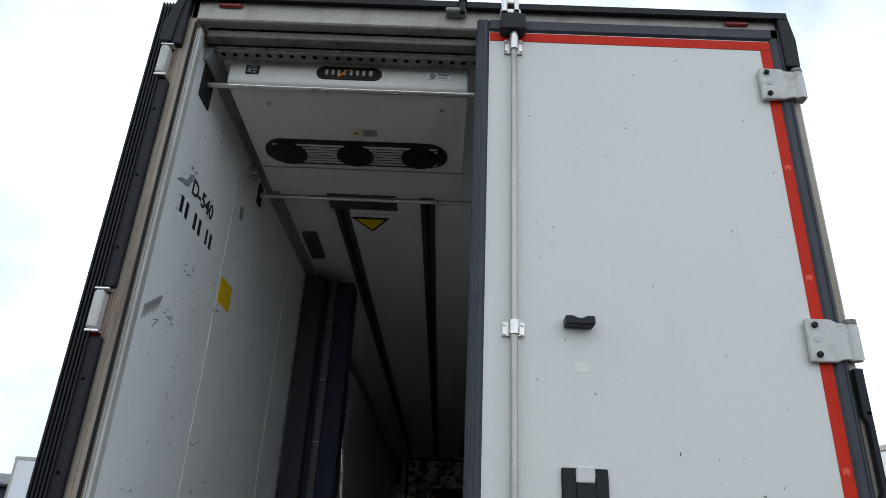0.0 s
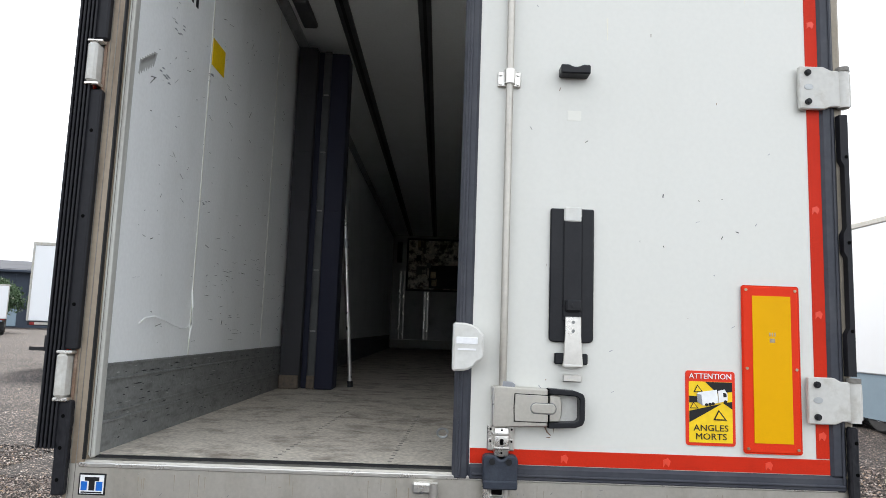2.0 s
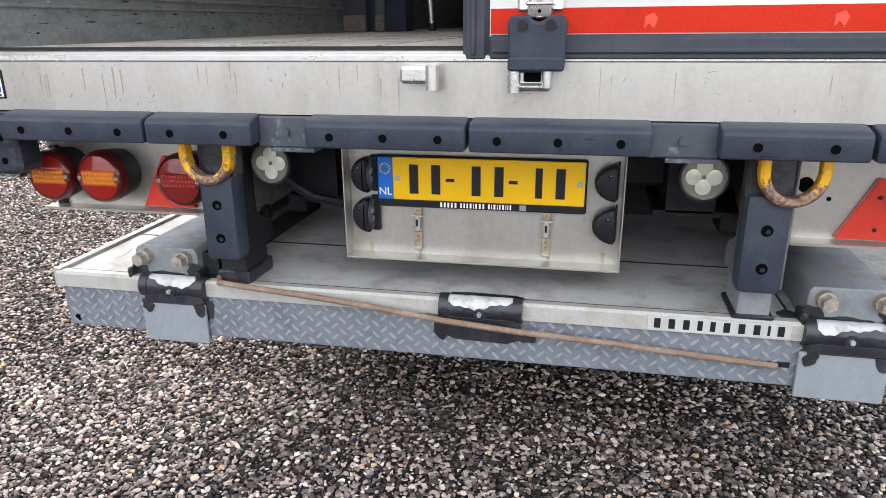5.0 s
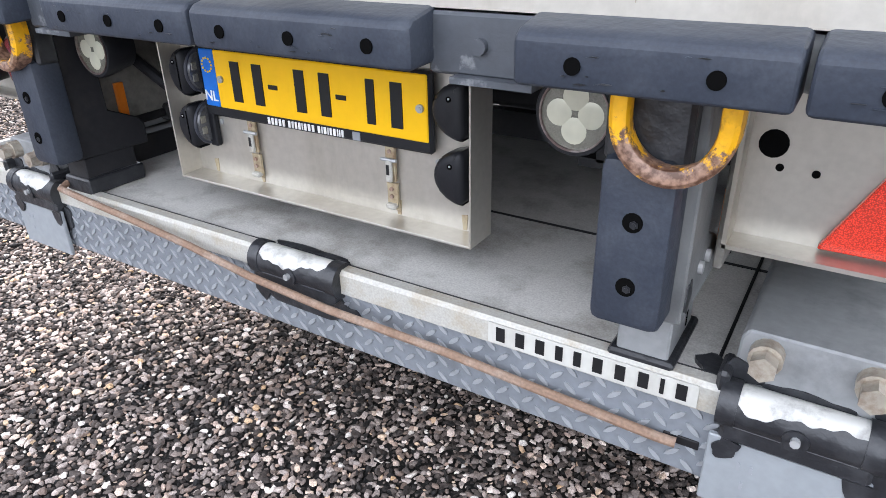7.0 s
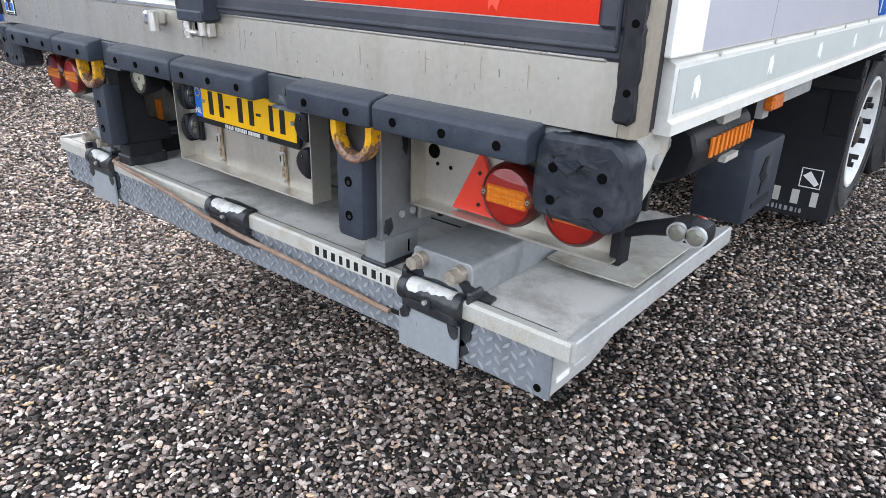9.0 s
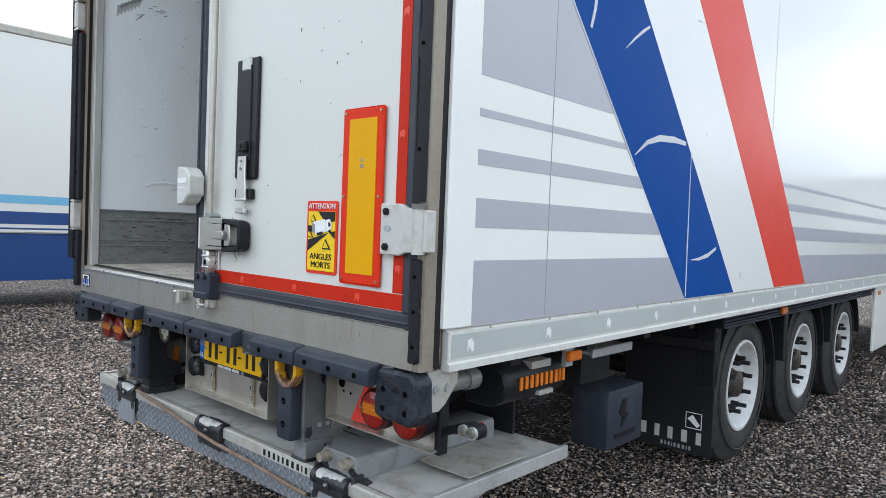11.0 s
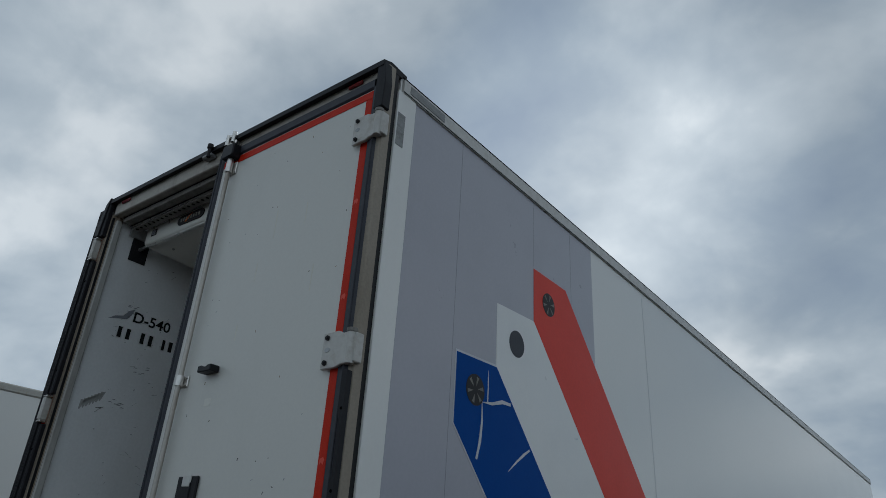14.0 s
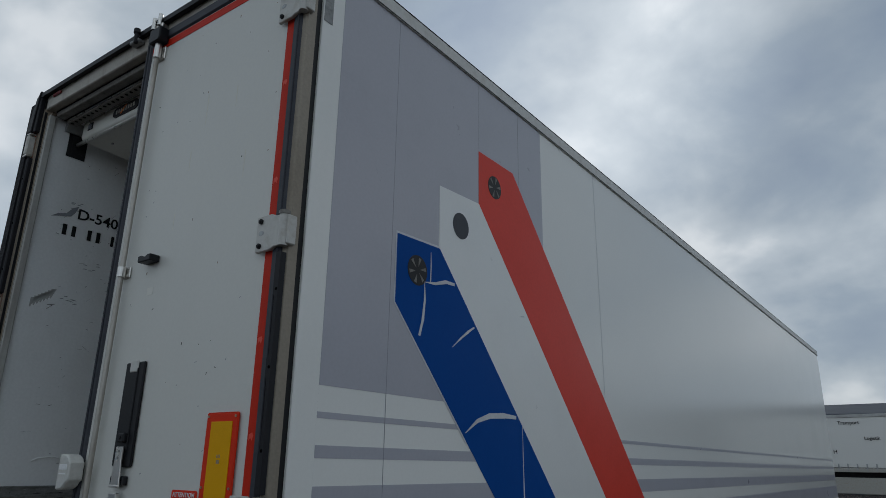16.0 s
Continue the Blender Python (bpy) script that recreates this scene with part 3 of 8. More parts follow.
# ---- building helpers ----
class Shape:
    """Collects primitives into one mesh."""

    def __init__(self):
        self.bm = bmesh.new()

    def box(self, x0, x1, y0, y1, z0, z1, bevel=0.0, seg=1, m=None):
        r = bmesh.ops.create_cube(self.bm, size=1.0)
        vs = r["verts"]
        for v in vs:
            v.co = Vector(((x0 + x1) / 2 + v.co.x * (x1 - x0), (y0 + y1) / 2 + v.co.y * (y1 - y0), (z0 + z1) / 2 + v.co.z * (z1 - z0)))
        if bevel:
            es = {e for v in vs for e in v.link_edges}
            out = bmesh.ops.bevel(self.bm, geom=list(es), offset=bevel, segments=seg, profile=0.5, affect="EDGES")
            vs = list({v for f in out["faces"] for v in f.verts} | {v for v in vs if v.is_valid})
        if m:
            bmesh.ops.transform(self.bm, matrix=m, verts=vs)
        return self

    def cyl(self, a, b, r, seg=16, r2=None, caps=True):
        a, b = Vector(a), Vector(b)
        d = b - a
        out = bmesh.ops.create_cone(self.bm, cap_ends=caps, segments=seg, radius1=r, radius2=r if r2 is None else r2, depth=d.length)
        m = Matrix.Translation((a + b) / 2) @ d.to_track_quat("Z", "Y").to_matrix().to_4x4()
        bmesh.ops.transform(self.bm, matrix=m, verts=out["verts"])
        return self

    def poly(self, pts, axis, d0, d1, bevel=0.0, seg=1):
        """A flat outline, given in the two axes other than `axis`, pulled from d0 to d1 along it."""
        def at(p, d):
            return {"x": (d, p[0], p[1]), "y": (p[0], d, p[1]), "z": (p[0], p[1], d)}[axis]
        va = [self.bm.verts.new(at(p, d0)) for p in pts]
        vb = [self.bm.verts.new(at(p, d1)) for p in pts]
        faces = [self.bm.faces.new(va), self.bm.faces.new(vb[::-1])]
        n = len(pts)
        for i in range(n):
            faces.append(self.bm.faces.new((va[i], vb[i], vb[(i + 1) % n], va[(i + 1) % n])))
        bmesh.ops.recalc_face_normals(self.bm, faces=faces)
        if bevel:
            es = list({e for f in faces for e in f.edges})
            bmesh.ops.bevel(self.bm, geom=es, offset=bevel, segments=seg, profile=0.5, affect="EDGES")
        return self

    def gouge(self, cuts, depth, scale, seed=0.0):
        """Roughen the shape: cut its faces up and push the corners about by noise."""
        bmesh.ops.triangulate(self.bm, faces=self.bm.faces[:])
        for k in range(cuts):
            long_edges = [e for e in self.bm.edges if e.calc_length() > 0.012]
            if not long_edges:
                break
            bmesh.ops.subdivide_edges(self.bm, edges=long_edges, cuts=1)
            bmesh.ops.triangulate(self.bm, faces=[f for f in self.bm.faces if len(f.verts) > 3])
        self.bm.normal_update()
        for v in self.bm.verts:
            n = noise.noise(v.co * scale + Vector((seed, 3.1, 7.7))) + 0.5 * noise.noise(v.co * scale * 2.7 + Vector((1.7, seed, 0)))
            v.co += v.normal * depth * min(0.25, n)
        return self

    def tube(self, path, r, seg=10):
        """A round rod through the points of a path."""
        path = [Vector(p) for p in path]
        rings = []
        for i, p in enumerate(path):
            d = (path[min(i + 1, len(path) - 1)] - path[max(i - 1, 0)]).normalized()
            q = d.to_track_quat("Z", "Y")
            rad = r[i] if isinstance(r, (list, tuple)) else r
            rings.append([self.bm.verts.new(p + q @ Vector((rad * math.cos(2 * math.pi * k / seg), rad * math.sin(2 * math.pi * k / seg), 0))) for k in range(seg)])
        for a, b in zip(rings, rings[1:]):
            for k in range(seg):
                self.bm.faces.new((a[k], a[(k + 1) % seg], b[(k + 1) % seg], b[k]))
        self.bm.faces.new(rings[0][::-1])
        self.bm.faces.new(rings[-1])
        return self

    def sweep(self, path, prof):
        """A closed outline of (across, y) drawn along a path that lies in an upright x-z plane."""
        rings = []
        for i, p in enumerate(path):
            a, b = path[max(i - 1, 0)], path[min(i + 1, len(path) - 1)]
            tx, tz = b[0] - a[0], b[1] - a[1]
            k = math.hypot(tx, tz)
            rings.append([self.bm.verts.new((p[0] + tz / k * u, v, p[1] - tx / k * u)) for u, v in prof])
        n, fs = len(prof), []
        for a, b in zip(rings, rings[1:]):
            fs += [self.bm.faces.new((a[j], a[(j + 1) % n], b[(j + 1) % n], b[j])) for j in range(n)]
        fs += [self.bm.faces.new(rings[0]), self.bm.faces.new(rings[-1])]
        bmesh.ops.recalc_face_normals(self.bm, faces=fs)
        return self

    def lathe(self, prof, c, axis="x", seg=40, caps=True):
        """A profile of (along, radius) turned about an axis through c."""
        rings = []
        for d, r in prof:
            ring = []
            for k in range(seg):
                u, v = r * math.cos(2 * math.pi * k / seg), r * math.sin(2 * math.pi * k / seg)
                p = {"x": (d, u, v), "y": (u, d, v), "z": (u, v, d)}[axis]
                ring.append(self.bm.verts.new(Vector(c) + Vector(p)))
            rings.append(ring)
        fs = []
        for a, b in zip(rings, rings[1:]):
            for k in range(seg):
                fs.append(self.bm.faces.new((a[k], a[(k + 1) % seg], b[(k + 1) % seg], b[k])))
        for ring in (rings[0], rings[-1]) if caps else ():
            fs.append(self.bm.faces.new(ring))
        bmesh.ops.recalc_face_normals(self.bm, faces=fs)
        return self


def thing(name, at, label, category, group="", kind=""):
    ob = new(name)
    ob.empty_display_size = 0.2
    ob.location = at
    return tagged(ob, label, category, group, kind)


def origin_of(ob):
    return Vector(ob.location) if ob.type == "EMPTY" else Vector((0, 0, 0))


def spread(sx, sy, sz, dx=0.0, dy=0.0, dz=0.0):
    """Scale about the world's origin, then a shift: stretches drawn parts to fit the camera's view."""
    return Matrix.Translation((dx, dy, dz)) @ Matrix.Diagonal((sx, sy, sz, 1))


def blot(axis, d0, d1, u, v, ru, rv, seed):
    """A ragged patch of slapped-on paint."""
    rng = random.Random(seed)
    pts, ph = [], rng.uniform(0, 6)
    for k in range(22):
        a = k * math.tau / 22
        f = 0.86 + 0.16 * math.sin(2 * a + ph) + 0.10 * math.sin(5 * a + 2 * ph) + rng.uniform(-0.05, 0.05)
        pts.append((u + ru * f * math.cos(a), v + rv * f * math.sin(a)))
    return Shape().poly(pts, axis, d0, d1)


PLAIN = Matrix.Identity(4)
BODY = spread(1.006, 1.02, 1.0122, -0.003, 0, -0.069)
LOWER = spread(0.953, 0.93, 0.977, -0.012, -0.103, 0)
LOWER_BACK = spread(0.953, 0.93, 0.977, -0.012, -0.079, 0)
FIT = PLAIN


def part(name, shape, mat, parent=None, label="", smooth=True):
    """One mesh object from a Shape, under a thing or a part; a list of Shapes gives one object each."""
    if isinstance(shape, list):
        return [part(name, sh, mat, parent, label, smooth) for sh in shape][-1]
    me = bpy.data.meshes.new(name)
    shape.bm.to_mesh(me)
    shape.bm.free()
    me.transform(FIT)
    me.materials.append(M[mat] if isinstance(mat, str) else mat)
    if smooth:
        me.shade_smooth()
        me.set_sharp_from_angle(angle=radians(32 if smooth is True else smooth))
    ob = new(name, me)
    if parent is not None:
        ob.parent = parent
        ob.matrix_parent_inverse = Matrix.Translation(-origin_of(parent))
    if label:
        ob["label"] = label
    return ob


def again(ob, offset, flip=False):
    """The same part with its sub-parts once more, moved by offset, or mirrored across the middle of the trailer."""
    made = {}
    for o in (ob, *ob.children_recursive):
        c = o.copy()
        scene.collection.objects.link(c)
        if o is ob:
            c.matrix_basis = Matrix.Translation(offset) @ o.matrix_basis
            if flip:
                c.matrix_basis = Matrix.Diagonal((-1, 1, 1, 1)) @ c.matrix_basis
        else:
            c.parent = made[o.parent]
        c.matrix_parent_inverse = o.matrix_parent_inverse
        made[o] = c
    return made[ob]


def letters(name, text, size, m, mat, parent, depth=0.0015, label="", stretch=1.0):
    """Raised lettering; m puts its middle: x along the line, y up, z out of the surface."""
    cu = bpy.data.curves.new(name, "FONT")
    cu.body, cu.size, cu.extrude, cu.align_x, cu.align_y, cu.resolution_u = text, size, depth, "CENTER", "CENTER", 3
    cu.offset = size * (0.012 if size > 0.06 else 0.0)
    tmp = bpy.data.objects.new(name, cu)
    scene.collection.objects.link(tmp)
    bpy.context.view_layer.update()
    me = bpy.data.meshes.new_from_object(tmp.evaluated_get(bpy.context.evaluated_depsgraph_get()))
    scene.collection.objects.unlink(tmp)
    bpy.data.objects.remove(tmp)
    me.materials.clear()
    me.materials.append(M[mat])
    me.transform(FIT @ m @ Matrix.Diagonal((stretch, 1, 1, 1)))
    ob = new(name, me)
    ob.parent = parent
    ob.matrix_parent_inverse = Matrix.Translation(-origin_of(parent))
    if label:
        ob["label"] = label
    return ob


REAR = Matrix.Rotation(radians(90), 4, "X")       # faces the back (-y)
SIDE = Matrix.Rotation(radians(90), 4, "Z") @ REAR  # faces +x


def bars(axis, d0, d1, u, w, h, v, widths, gap, fill=0.62):
    """Plain bars in place of lettering, one Shape for each character."""
    total = sum(abs(k) for k in widths) + gap * (len(widths) - 1)
    k = w / total
    made = []
    for wd in widths:
        if wd > 0:
            lo, hi = u + wd * k * (1 - fill) / 2, u + wd * k * (1 + fill) / 2
            made.append(Shape().box(lo, hi, d0, d1, v, v + h) if axis == "y" else Shape().box(d0, d1, lo, hi, v, v + h))
        u += (abs(wd) + gap) * k
    return made


# ---- ground ----
g = Shape()
g.bm.faces.new([g.bm.verts.new(p) for p in ((-1500, -1500, 0), (1500, -1500, 0), (1500, 1500, 0), (-1500, 1500, 0))])
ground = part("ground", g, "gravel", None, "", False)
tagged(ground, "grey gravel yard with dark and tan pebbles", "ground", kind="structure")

# ---- the refrigerated semi-trailer ----
HW, TOP, LONG = 1.28, 3.94, 13.5
FIT = BODY
trailer = thing("semi_trailer", (0, 6.7, 0), "white refrigerated semi-trailer, one rear door open, blue and red stripes", "trailer")

# body shell: side walls, roof, floor, front wall
s = Shape().box(1.20, HW, 0.11, LONG, 1.19, 3.828)
side_wall = part("side_wall", s, "side_white", trailer, "white side wall with grey, blue and red vinyl")
s = Shape().box(-HW, -1.21, 0.11, LONG, 1.19, 3.828)
wall_left = part("side_wall", s, "side_white", trailer)
s = Shape().box(-1.21, -1.206, 0.056, LONG - 0.1, 1.50, 3.80)
inner_left = part("inner_lining", s, "inner_wall", trailer, "scuffed white inner wall lining")
s = Shape().box(1.196, 1.20, 0.12, LONG - 0.1, 1.22, 3.80)
part("inner_lining", s, "inner_wall", trailer)
s = Shape().box(-HW, HW, 0.10, LONG, 3.828, 3.93, 0.012)
roof = part("roof", s, "side_white", trailer, "off-white roof edge")
s = Shape().box(-1.20, 1.20, 0.16, LONG - 0.1, 3.786, 3.80)
ceiling = part("inner_ceiling", s, "inner_ceiling", trailer, "white inner ceiling")
s = Shape().box(-1.25, 1.25, 0.06, LONG, 1.08, 1.215)
floor = part("cargo_floor", s, "trailer_floor", trailer, "worn brown-grey loading floor")
s = Shape().box(-1.199, 1.199, LONG - 0.1, LONG - 0.004, 1.19, 3.826)
part("front_wall", s, "inner_wall", trailer)
# seams of the inner wall, kick plate with two ridges
for y in (0.83, 2.05, 3.27, 4.49, 5.7):
    part("joint_strip", Shape().box(-1.206, -1.2035, y - 0.004, y + 0.004, 1.50, 3.79), "cream", inner_left)
s = Shape().box(-1.21, -1.198, 0.062, 13.3, 1.212, 1.505, 0.002)
kick = part("kick_plate", s, "kick", trailer, "scratched grey aluminium kick plate")
for z in (1.505, 1.455, 1.345, 1.315):
    part("ridge", Shape().box(-1.198, -1.191, 0.064, 13.2, z - 0.006, z + 0.004, 0.002), "kick", kick)
s = Shape().box(1.186, 1.196, 0.115, 13.3, 1.212, 1.505, 0.002)
part("kick_plate", s, "kick", trailer)
# floor strips
for x in (-0.62, -0.235, 0.15, 0.55):
    for k in range(26):
        y = 0.10 + k * 0.052
        part("drain_slot", Shape().box(x + 0.05 * y - 0.007, x + 0.05 * y + 0.007, y, y + 0.008, 1.2148, 1.2162), "dirty_steel", floor)
# sloping corner rail between wall and ceiling
s = Shape().poly([(-1.205, 3.785), (-1.205, 3.72), (-1.19, 3.72), (-1.155, 3.77), (-1.155, 3.785)], "y", 0.13, 13.3)
part("ceiling_cove", s, "galv", trailer)
for x in (-0.80, -0.25, 0.30, 0.85):
    r = part("load_rail", Shape().box(x - 0.045, x + 0.045, 1.42, 13.2, 3.768, 3.788, 0.004), "ceiling_rail", trailer, "dark ceiling load rail")
    part("groove", Shape().box(x - 0.012, x + 0.012, 1.42, 13.2, 3.764, 3.770), "print_black", r)
part("cross_plate", Shape().box(-0.86, -0.44, 1.36, 1.56, 3.760, 3.772, 0.003), "ceiling_rail", trailer)
w = part("warning_sign", Shape().box(-0.78, -0.46, 1.66, 1.92, 3.776, 3.784), "inner_ceiling", trailer, "yellow triangular warning sticker")
part("triangle", Shape().poly([(-0.745, 1.69), (-0.505, 1.69), (-0.625, 1.89)], "z", 3.770, 3.776), "print_black", w)
part("triangle", Shape().poly([(-0.715, 1.705), (-0.535, 1.705), (-0.625, 1.855)], "z", 3.766, 3.770), "sticker_yellow", w)
part("ceiling_lamp", Shape().box(-1.12, -1.02, 1.95, 2.35, 3.75, 3.79, 0.01), "ceiling_rail", trailer, "dark ceiling lamp")

# far bulkhead with its open machine box
bw = part("bulkhead", Shape().box(-1.20, 1.20, 13.05, 13.2, 1.21, 3.79), "bulkhead", trailer, "grey front bulkhead with an open machine panel")
part("machine_panel", Shape().box(-0.84, 0.84, 12.93, 13.05, 2.55, 3.66, 0.01), "machine_dirt", bw, "dirty metal machine panel")
random.seed(4)
for k in range(14):
    x, z = random.uniform(-0.78, -0.2), random.uniform(2.62, 3.55)
    part("machine_block", Shape().box(x, x + random.uniform(0.06, 0.25), 12.88, 12.93, z, z + random.uniform(0.04, 0.22), 0.006), random.choice(["machine_dirt", "black_steel", "brass", "machine_dirt", "dirty_steel"]), bw)
part("panel_frame", Shape().box(-0.87, 0.87, 12.91, 12.96, 3.66, 3.70).box(-0.87, 0.87, 12.91, 12.96, 2.51, 2.55).box(-0.87, -0.83, 12.91, 12.96, 2.55, 3.66), "black_steel", bw)
part("dark_opening", Shape().box(-0.35, 0.30, 12.90, 12.935, 2.58, 3.10), "print_black", bw)
part("hatch", Shape().box(-1.10, -0.98, 13.03, 13.055, 3.15, 3.62), "black_steel", bw)
for x in (-1.02, -0.93, -0.45, -0.38):
    part("guard_post", Shape().box(x, x + 0.035, 13.0, 13.06, 1.35, 2.95 if x < -0.8 else 2.5, 0.006), "stainless_bright", bw)
part("foot_rail", Shape().box(-1.19, 1.19, 12.98, 13.06, 1.22, 1.42, 0.01), "alu_light", bw)

# rear portal: sill, posts, header
sill = part("sill", Shape().poly([(-0.005, 1.075), (-0.005, 1.195), (0.006, 1.207), (0.10, 1.212), (0.10, 1.075)], "x", -1.25, 1.25), "stainless", trailer, "scratched dull stainless rear sill")
part("seal_channel", Shape().box(-1.19, 1.20, 0.035, 0.055, 1.209, 1.216), "print_black", sill)
part("edge_strip", Shape().box(-1.22, 1.22, -0.009, 0.004, 1.186, 1.201, 0.003), "stainless_bright", sill)
post = part("corner_post", Shape().poly([(-1.262, -0.004), (-1.205, -0.004), (-1.200, 0.028), (-1.192, 0.032), (-1.192, 0.056), (-1.2115, 0.058), (-1.2115, 0.125), (-1.262, 0.125)], "z", 1.075, 3.93), "post_tan", trailer, "stained tan steel corner post")
part("door_seal_land", Shape().box(-1.203, -1.184, 0.018, 0.060, 1.21, 3.79, 0.005), "jamb_white", post)
part("jamb_groove", Shape().box(-1.1955, -1.1938, 0.0165, 0.0190, 1.215, 3.785), "dirty_steel", post)
part("jamb_rib", Shape().cyl((-1.1985, 0.018, 1.22), (-1.1985, 0.018, 3.78), 0.0035, 8), "jamb_white", post)
for x in (-1.246, -1.228):
    part("post_line", Shape().box(x - 0.0012, x + 0.0012, -0.0052, -0.0035, 1.09, 3.90), "dirty_steel", post)
part("corner_guard", Shape().poly([(-1.240, 3.950), (-1.282, 3.905), (-1.322, 3.75), (-1.322, 3.665), (-1.272, 3.665), (-1.264, 3.80), (-1.250, 3.905)], "y", -0.042, 0.03, 0.003), "rubber_black", post, "black rubber corner guard")
part("post_groove", Shape().box(-1.209, -1.203, -0.006, 0.02, 1.21, 3.80), "print_black", post)
part("rust_edge", Shape().box(-1.264, -1.254, -0.008, 0.0, 1.22, 3.80), "rust", post)
post_r = part("corner_post", Shape().poly([(1.205, -0.002), (1.270, -0.003), (1.279, 0.004), (1.279, 0.049), (1.262, 0.052), (1.205, 0.052)], "z", 1.075, 3.93), "post_brown", trailer, "brown-stained stainless corner post")
part("post_gap", Shape().box(1.20, 1.2735, 0.050, 0.080, 1.08, 3.92), "print_black", post_r)
header = part("header", Shape().box(-1.25, 1.25, -0.004, 0.12, 3.815, 3.918, 0.006), "header_beige", trailer, "dirty cream-grey stainless header")
part("roof_lip", Shape().poly([(-0.035, 3.905), (-0.035, 3.935), (0.02, 3.955), (0.13, 3.945), (0.13, 3.915), (0.0, 3.912)], "x", -1.275, 1.275), "rubber_black", header, "black rubber roof lip")
part("inner_step", Shape().box(-1.17, 1.2, 0.05, 0.16, 3.775, 3.815, 0.004), "dirty_steel", header)
dr = part("perforated_strip", Shape().box(-1.15, 1.15, 0.115, 0.175, 3.752, 3.777, 0.004), "dirty_steel", header, "perforated steel drip strip")
for k in range(46):
    x = -1.12 + k * 0.05
    part("hole", Shape().cyl((x, 0.135, 3.7512), (x, 0.135, 3.7535), 0.0105, 12), "hole_black", dr)
part("strip_lip", Shape().box(-1.15, 1.15, 0.109, 0.116, 3.768, 3.779, 0.002), "stainless_bright", dr, "worn bright lip")
part("header_seam", [Shape().box(-1.17, 1.2, 0.046, 0.052, 3.808, 3.8155), Shape().box(-1.17, 1.2, 0.100, 0.108, 3.7735, 3.777)], "hole_black", header)
for x in (-1.07, 1.07):
    ml = part("marker_lamp", Shape().box(x - 0.05, x + 0.05, -0.018, -0.002, 3.878, 3.900, 0.006), "lens_dark_red", header, "small dark red marker lamp")
hk = part("header_hook", Shape().box(-0.155, -0.07, -0.05, -0.004, 3.868, 3.893, 0.006), "kick", header)
part("hook_pin", Shape().cyl((-0.085, -0.05, 3.86), (-0.085, -0.05, 3.935), 0.012).cyl((-0.085, -0.05, 3.92), (-0.085, -0.05, 3.945), 0.018), "rubber_black", header)

# corner pieces of black rubber between the hinges
for sgn in (1, -1):
    for z0, z1 in ((1.10, 1.395), (1.555, 2.425), (2.60, 3.485), (3.66, 3.90)):
        if sgn > 0 and z0 == 2.60:      # the right post is bare here
            continue
        s = Shape()
        if sgn > 0 and z0 == 1.555:
            pr = [(1.252, 1.555), (1.279, 1.555), (1.279, 2.425), (1.252, 2.425), (1.252, 2.27), (1.263, 2.25), (1.263, 2.04), (1.252, 2.02), (1.252, 1.96), (1.263, 1.94), (1.263, 1.71), (1.252, 1.69)]
            s.poly(pr, "y", -0.03, -0.004)
        elif z0 == 3.66:
            s.poly([(sgn * 1.235, 3.66), (sgn * 1.292, 3.66), (sgn * 1.296, 3.80), (sgn * 1.278, 3.93), (sgn * 1.235, 3.94)], "y", -0.032, 0.02, 0.004)
        else:
            s.box(1.249 if sgn > 0 else -1.291, 1.280 if sgn > 0 else -1.249, -0.03, -0.004 if sgn > 0 else 0.025, z0, z1, 0.006)
            if z0 == 1.10:
                s.gouge(5, 0.003, 70, sgn)
        ed = part("corner_buffer", s, "rubber_black", trailer, "black rubber corner buffer")
        for k in range(3):
            z = z0 + (z1 - z0) * (k + 0.5) / 3
            part("bolt_hole", Shape().cyl((sgn * 1.270, -0.0315, z), (sgn * 1.270, -0.028, z), 0.006, 10), "hole_black", ed)

# ---- the closed rear door ----
door = part("rear_door", Shape().box(0.03, 1.20, -0.002, 0.07, 1.235, 3.812), "door_white", trailer, "closed white rear door with lock bar and stickers")
# seal all round
seal = part("door_seal", Shape().box(-0.022, 0.032, -0.012, 0.06, 1.185, 3.872, 0.010).box(0.026, 1.252, -0.012, 0.05, 1.185, 1.238, 0.010)
            .box(1.197, 1.252, -0.012, 0.05, 1.23, 3.872, 0.010).box(0.026, 1.25, -0.012, 0.05, 3.808, 3.872, 0.010), "rubber", door, "grey rubber door seal")
part("seal_lip", Shape().box(-0.005, 0.006, -0.018, -0.010, 1.20, 3.85, 0.003).box(0.04, 1.24, -0.018, -0.010, 1.203, 1.212, 0.003).box(1.232, 1.240, -0.018, -0.01, 1.21, 3.86, 0.003), "rubber", door)
tp = part("reflective_tape", Shape().box(0.034, 1.197, -0.0045, 0.0, 1.240, 1.287), "tape_red", door, "red reflective contour tape")
part("reflective_tape", Shape().box(1.155, 1.197, -0.0045, 0.0, 1.290, 3.757), "tape_red", door)
part("reflective_tape", Shape().box(0.034, 1.197, -0.0045, 0.0, 3.760, 3.803), "tape_red", door)
for x, z in ((0.34, 1.262), (0.67, 1.262), (1.0, 1.262), (1.176, 1.36), (1.176, 1.75), (1.176, 2.1), (1.176, 2.75), (1.176, 3.2)):
    part("tape_mark", Shape().poly([(x - 0.012, z - 0.014), (x - 0.004, z - 0.004), (x + 0.006, z - 0.014), (x + 0.012, z + 0.004), (x + 0.004, z + 0.014), (x - 0.012, z + 0.008)], "y", -0.0058, -0.0045), "tape_print", door)


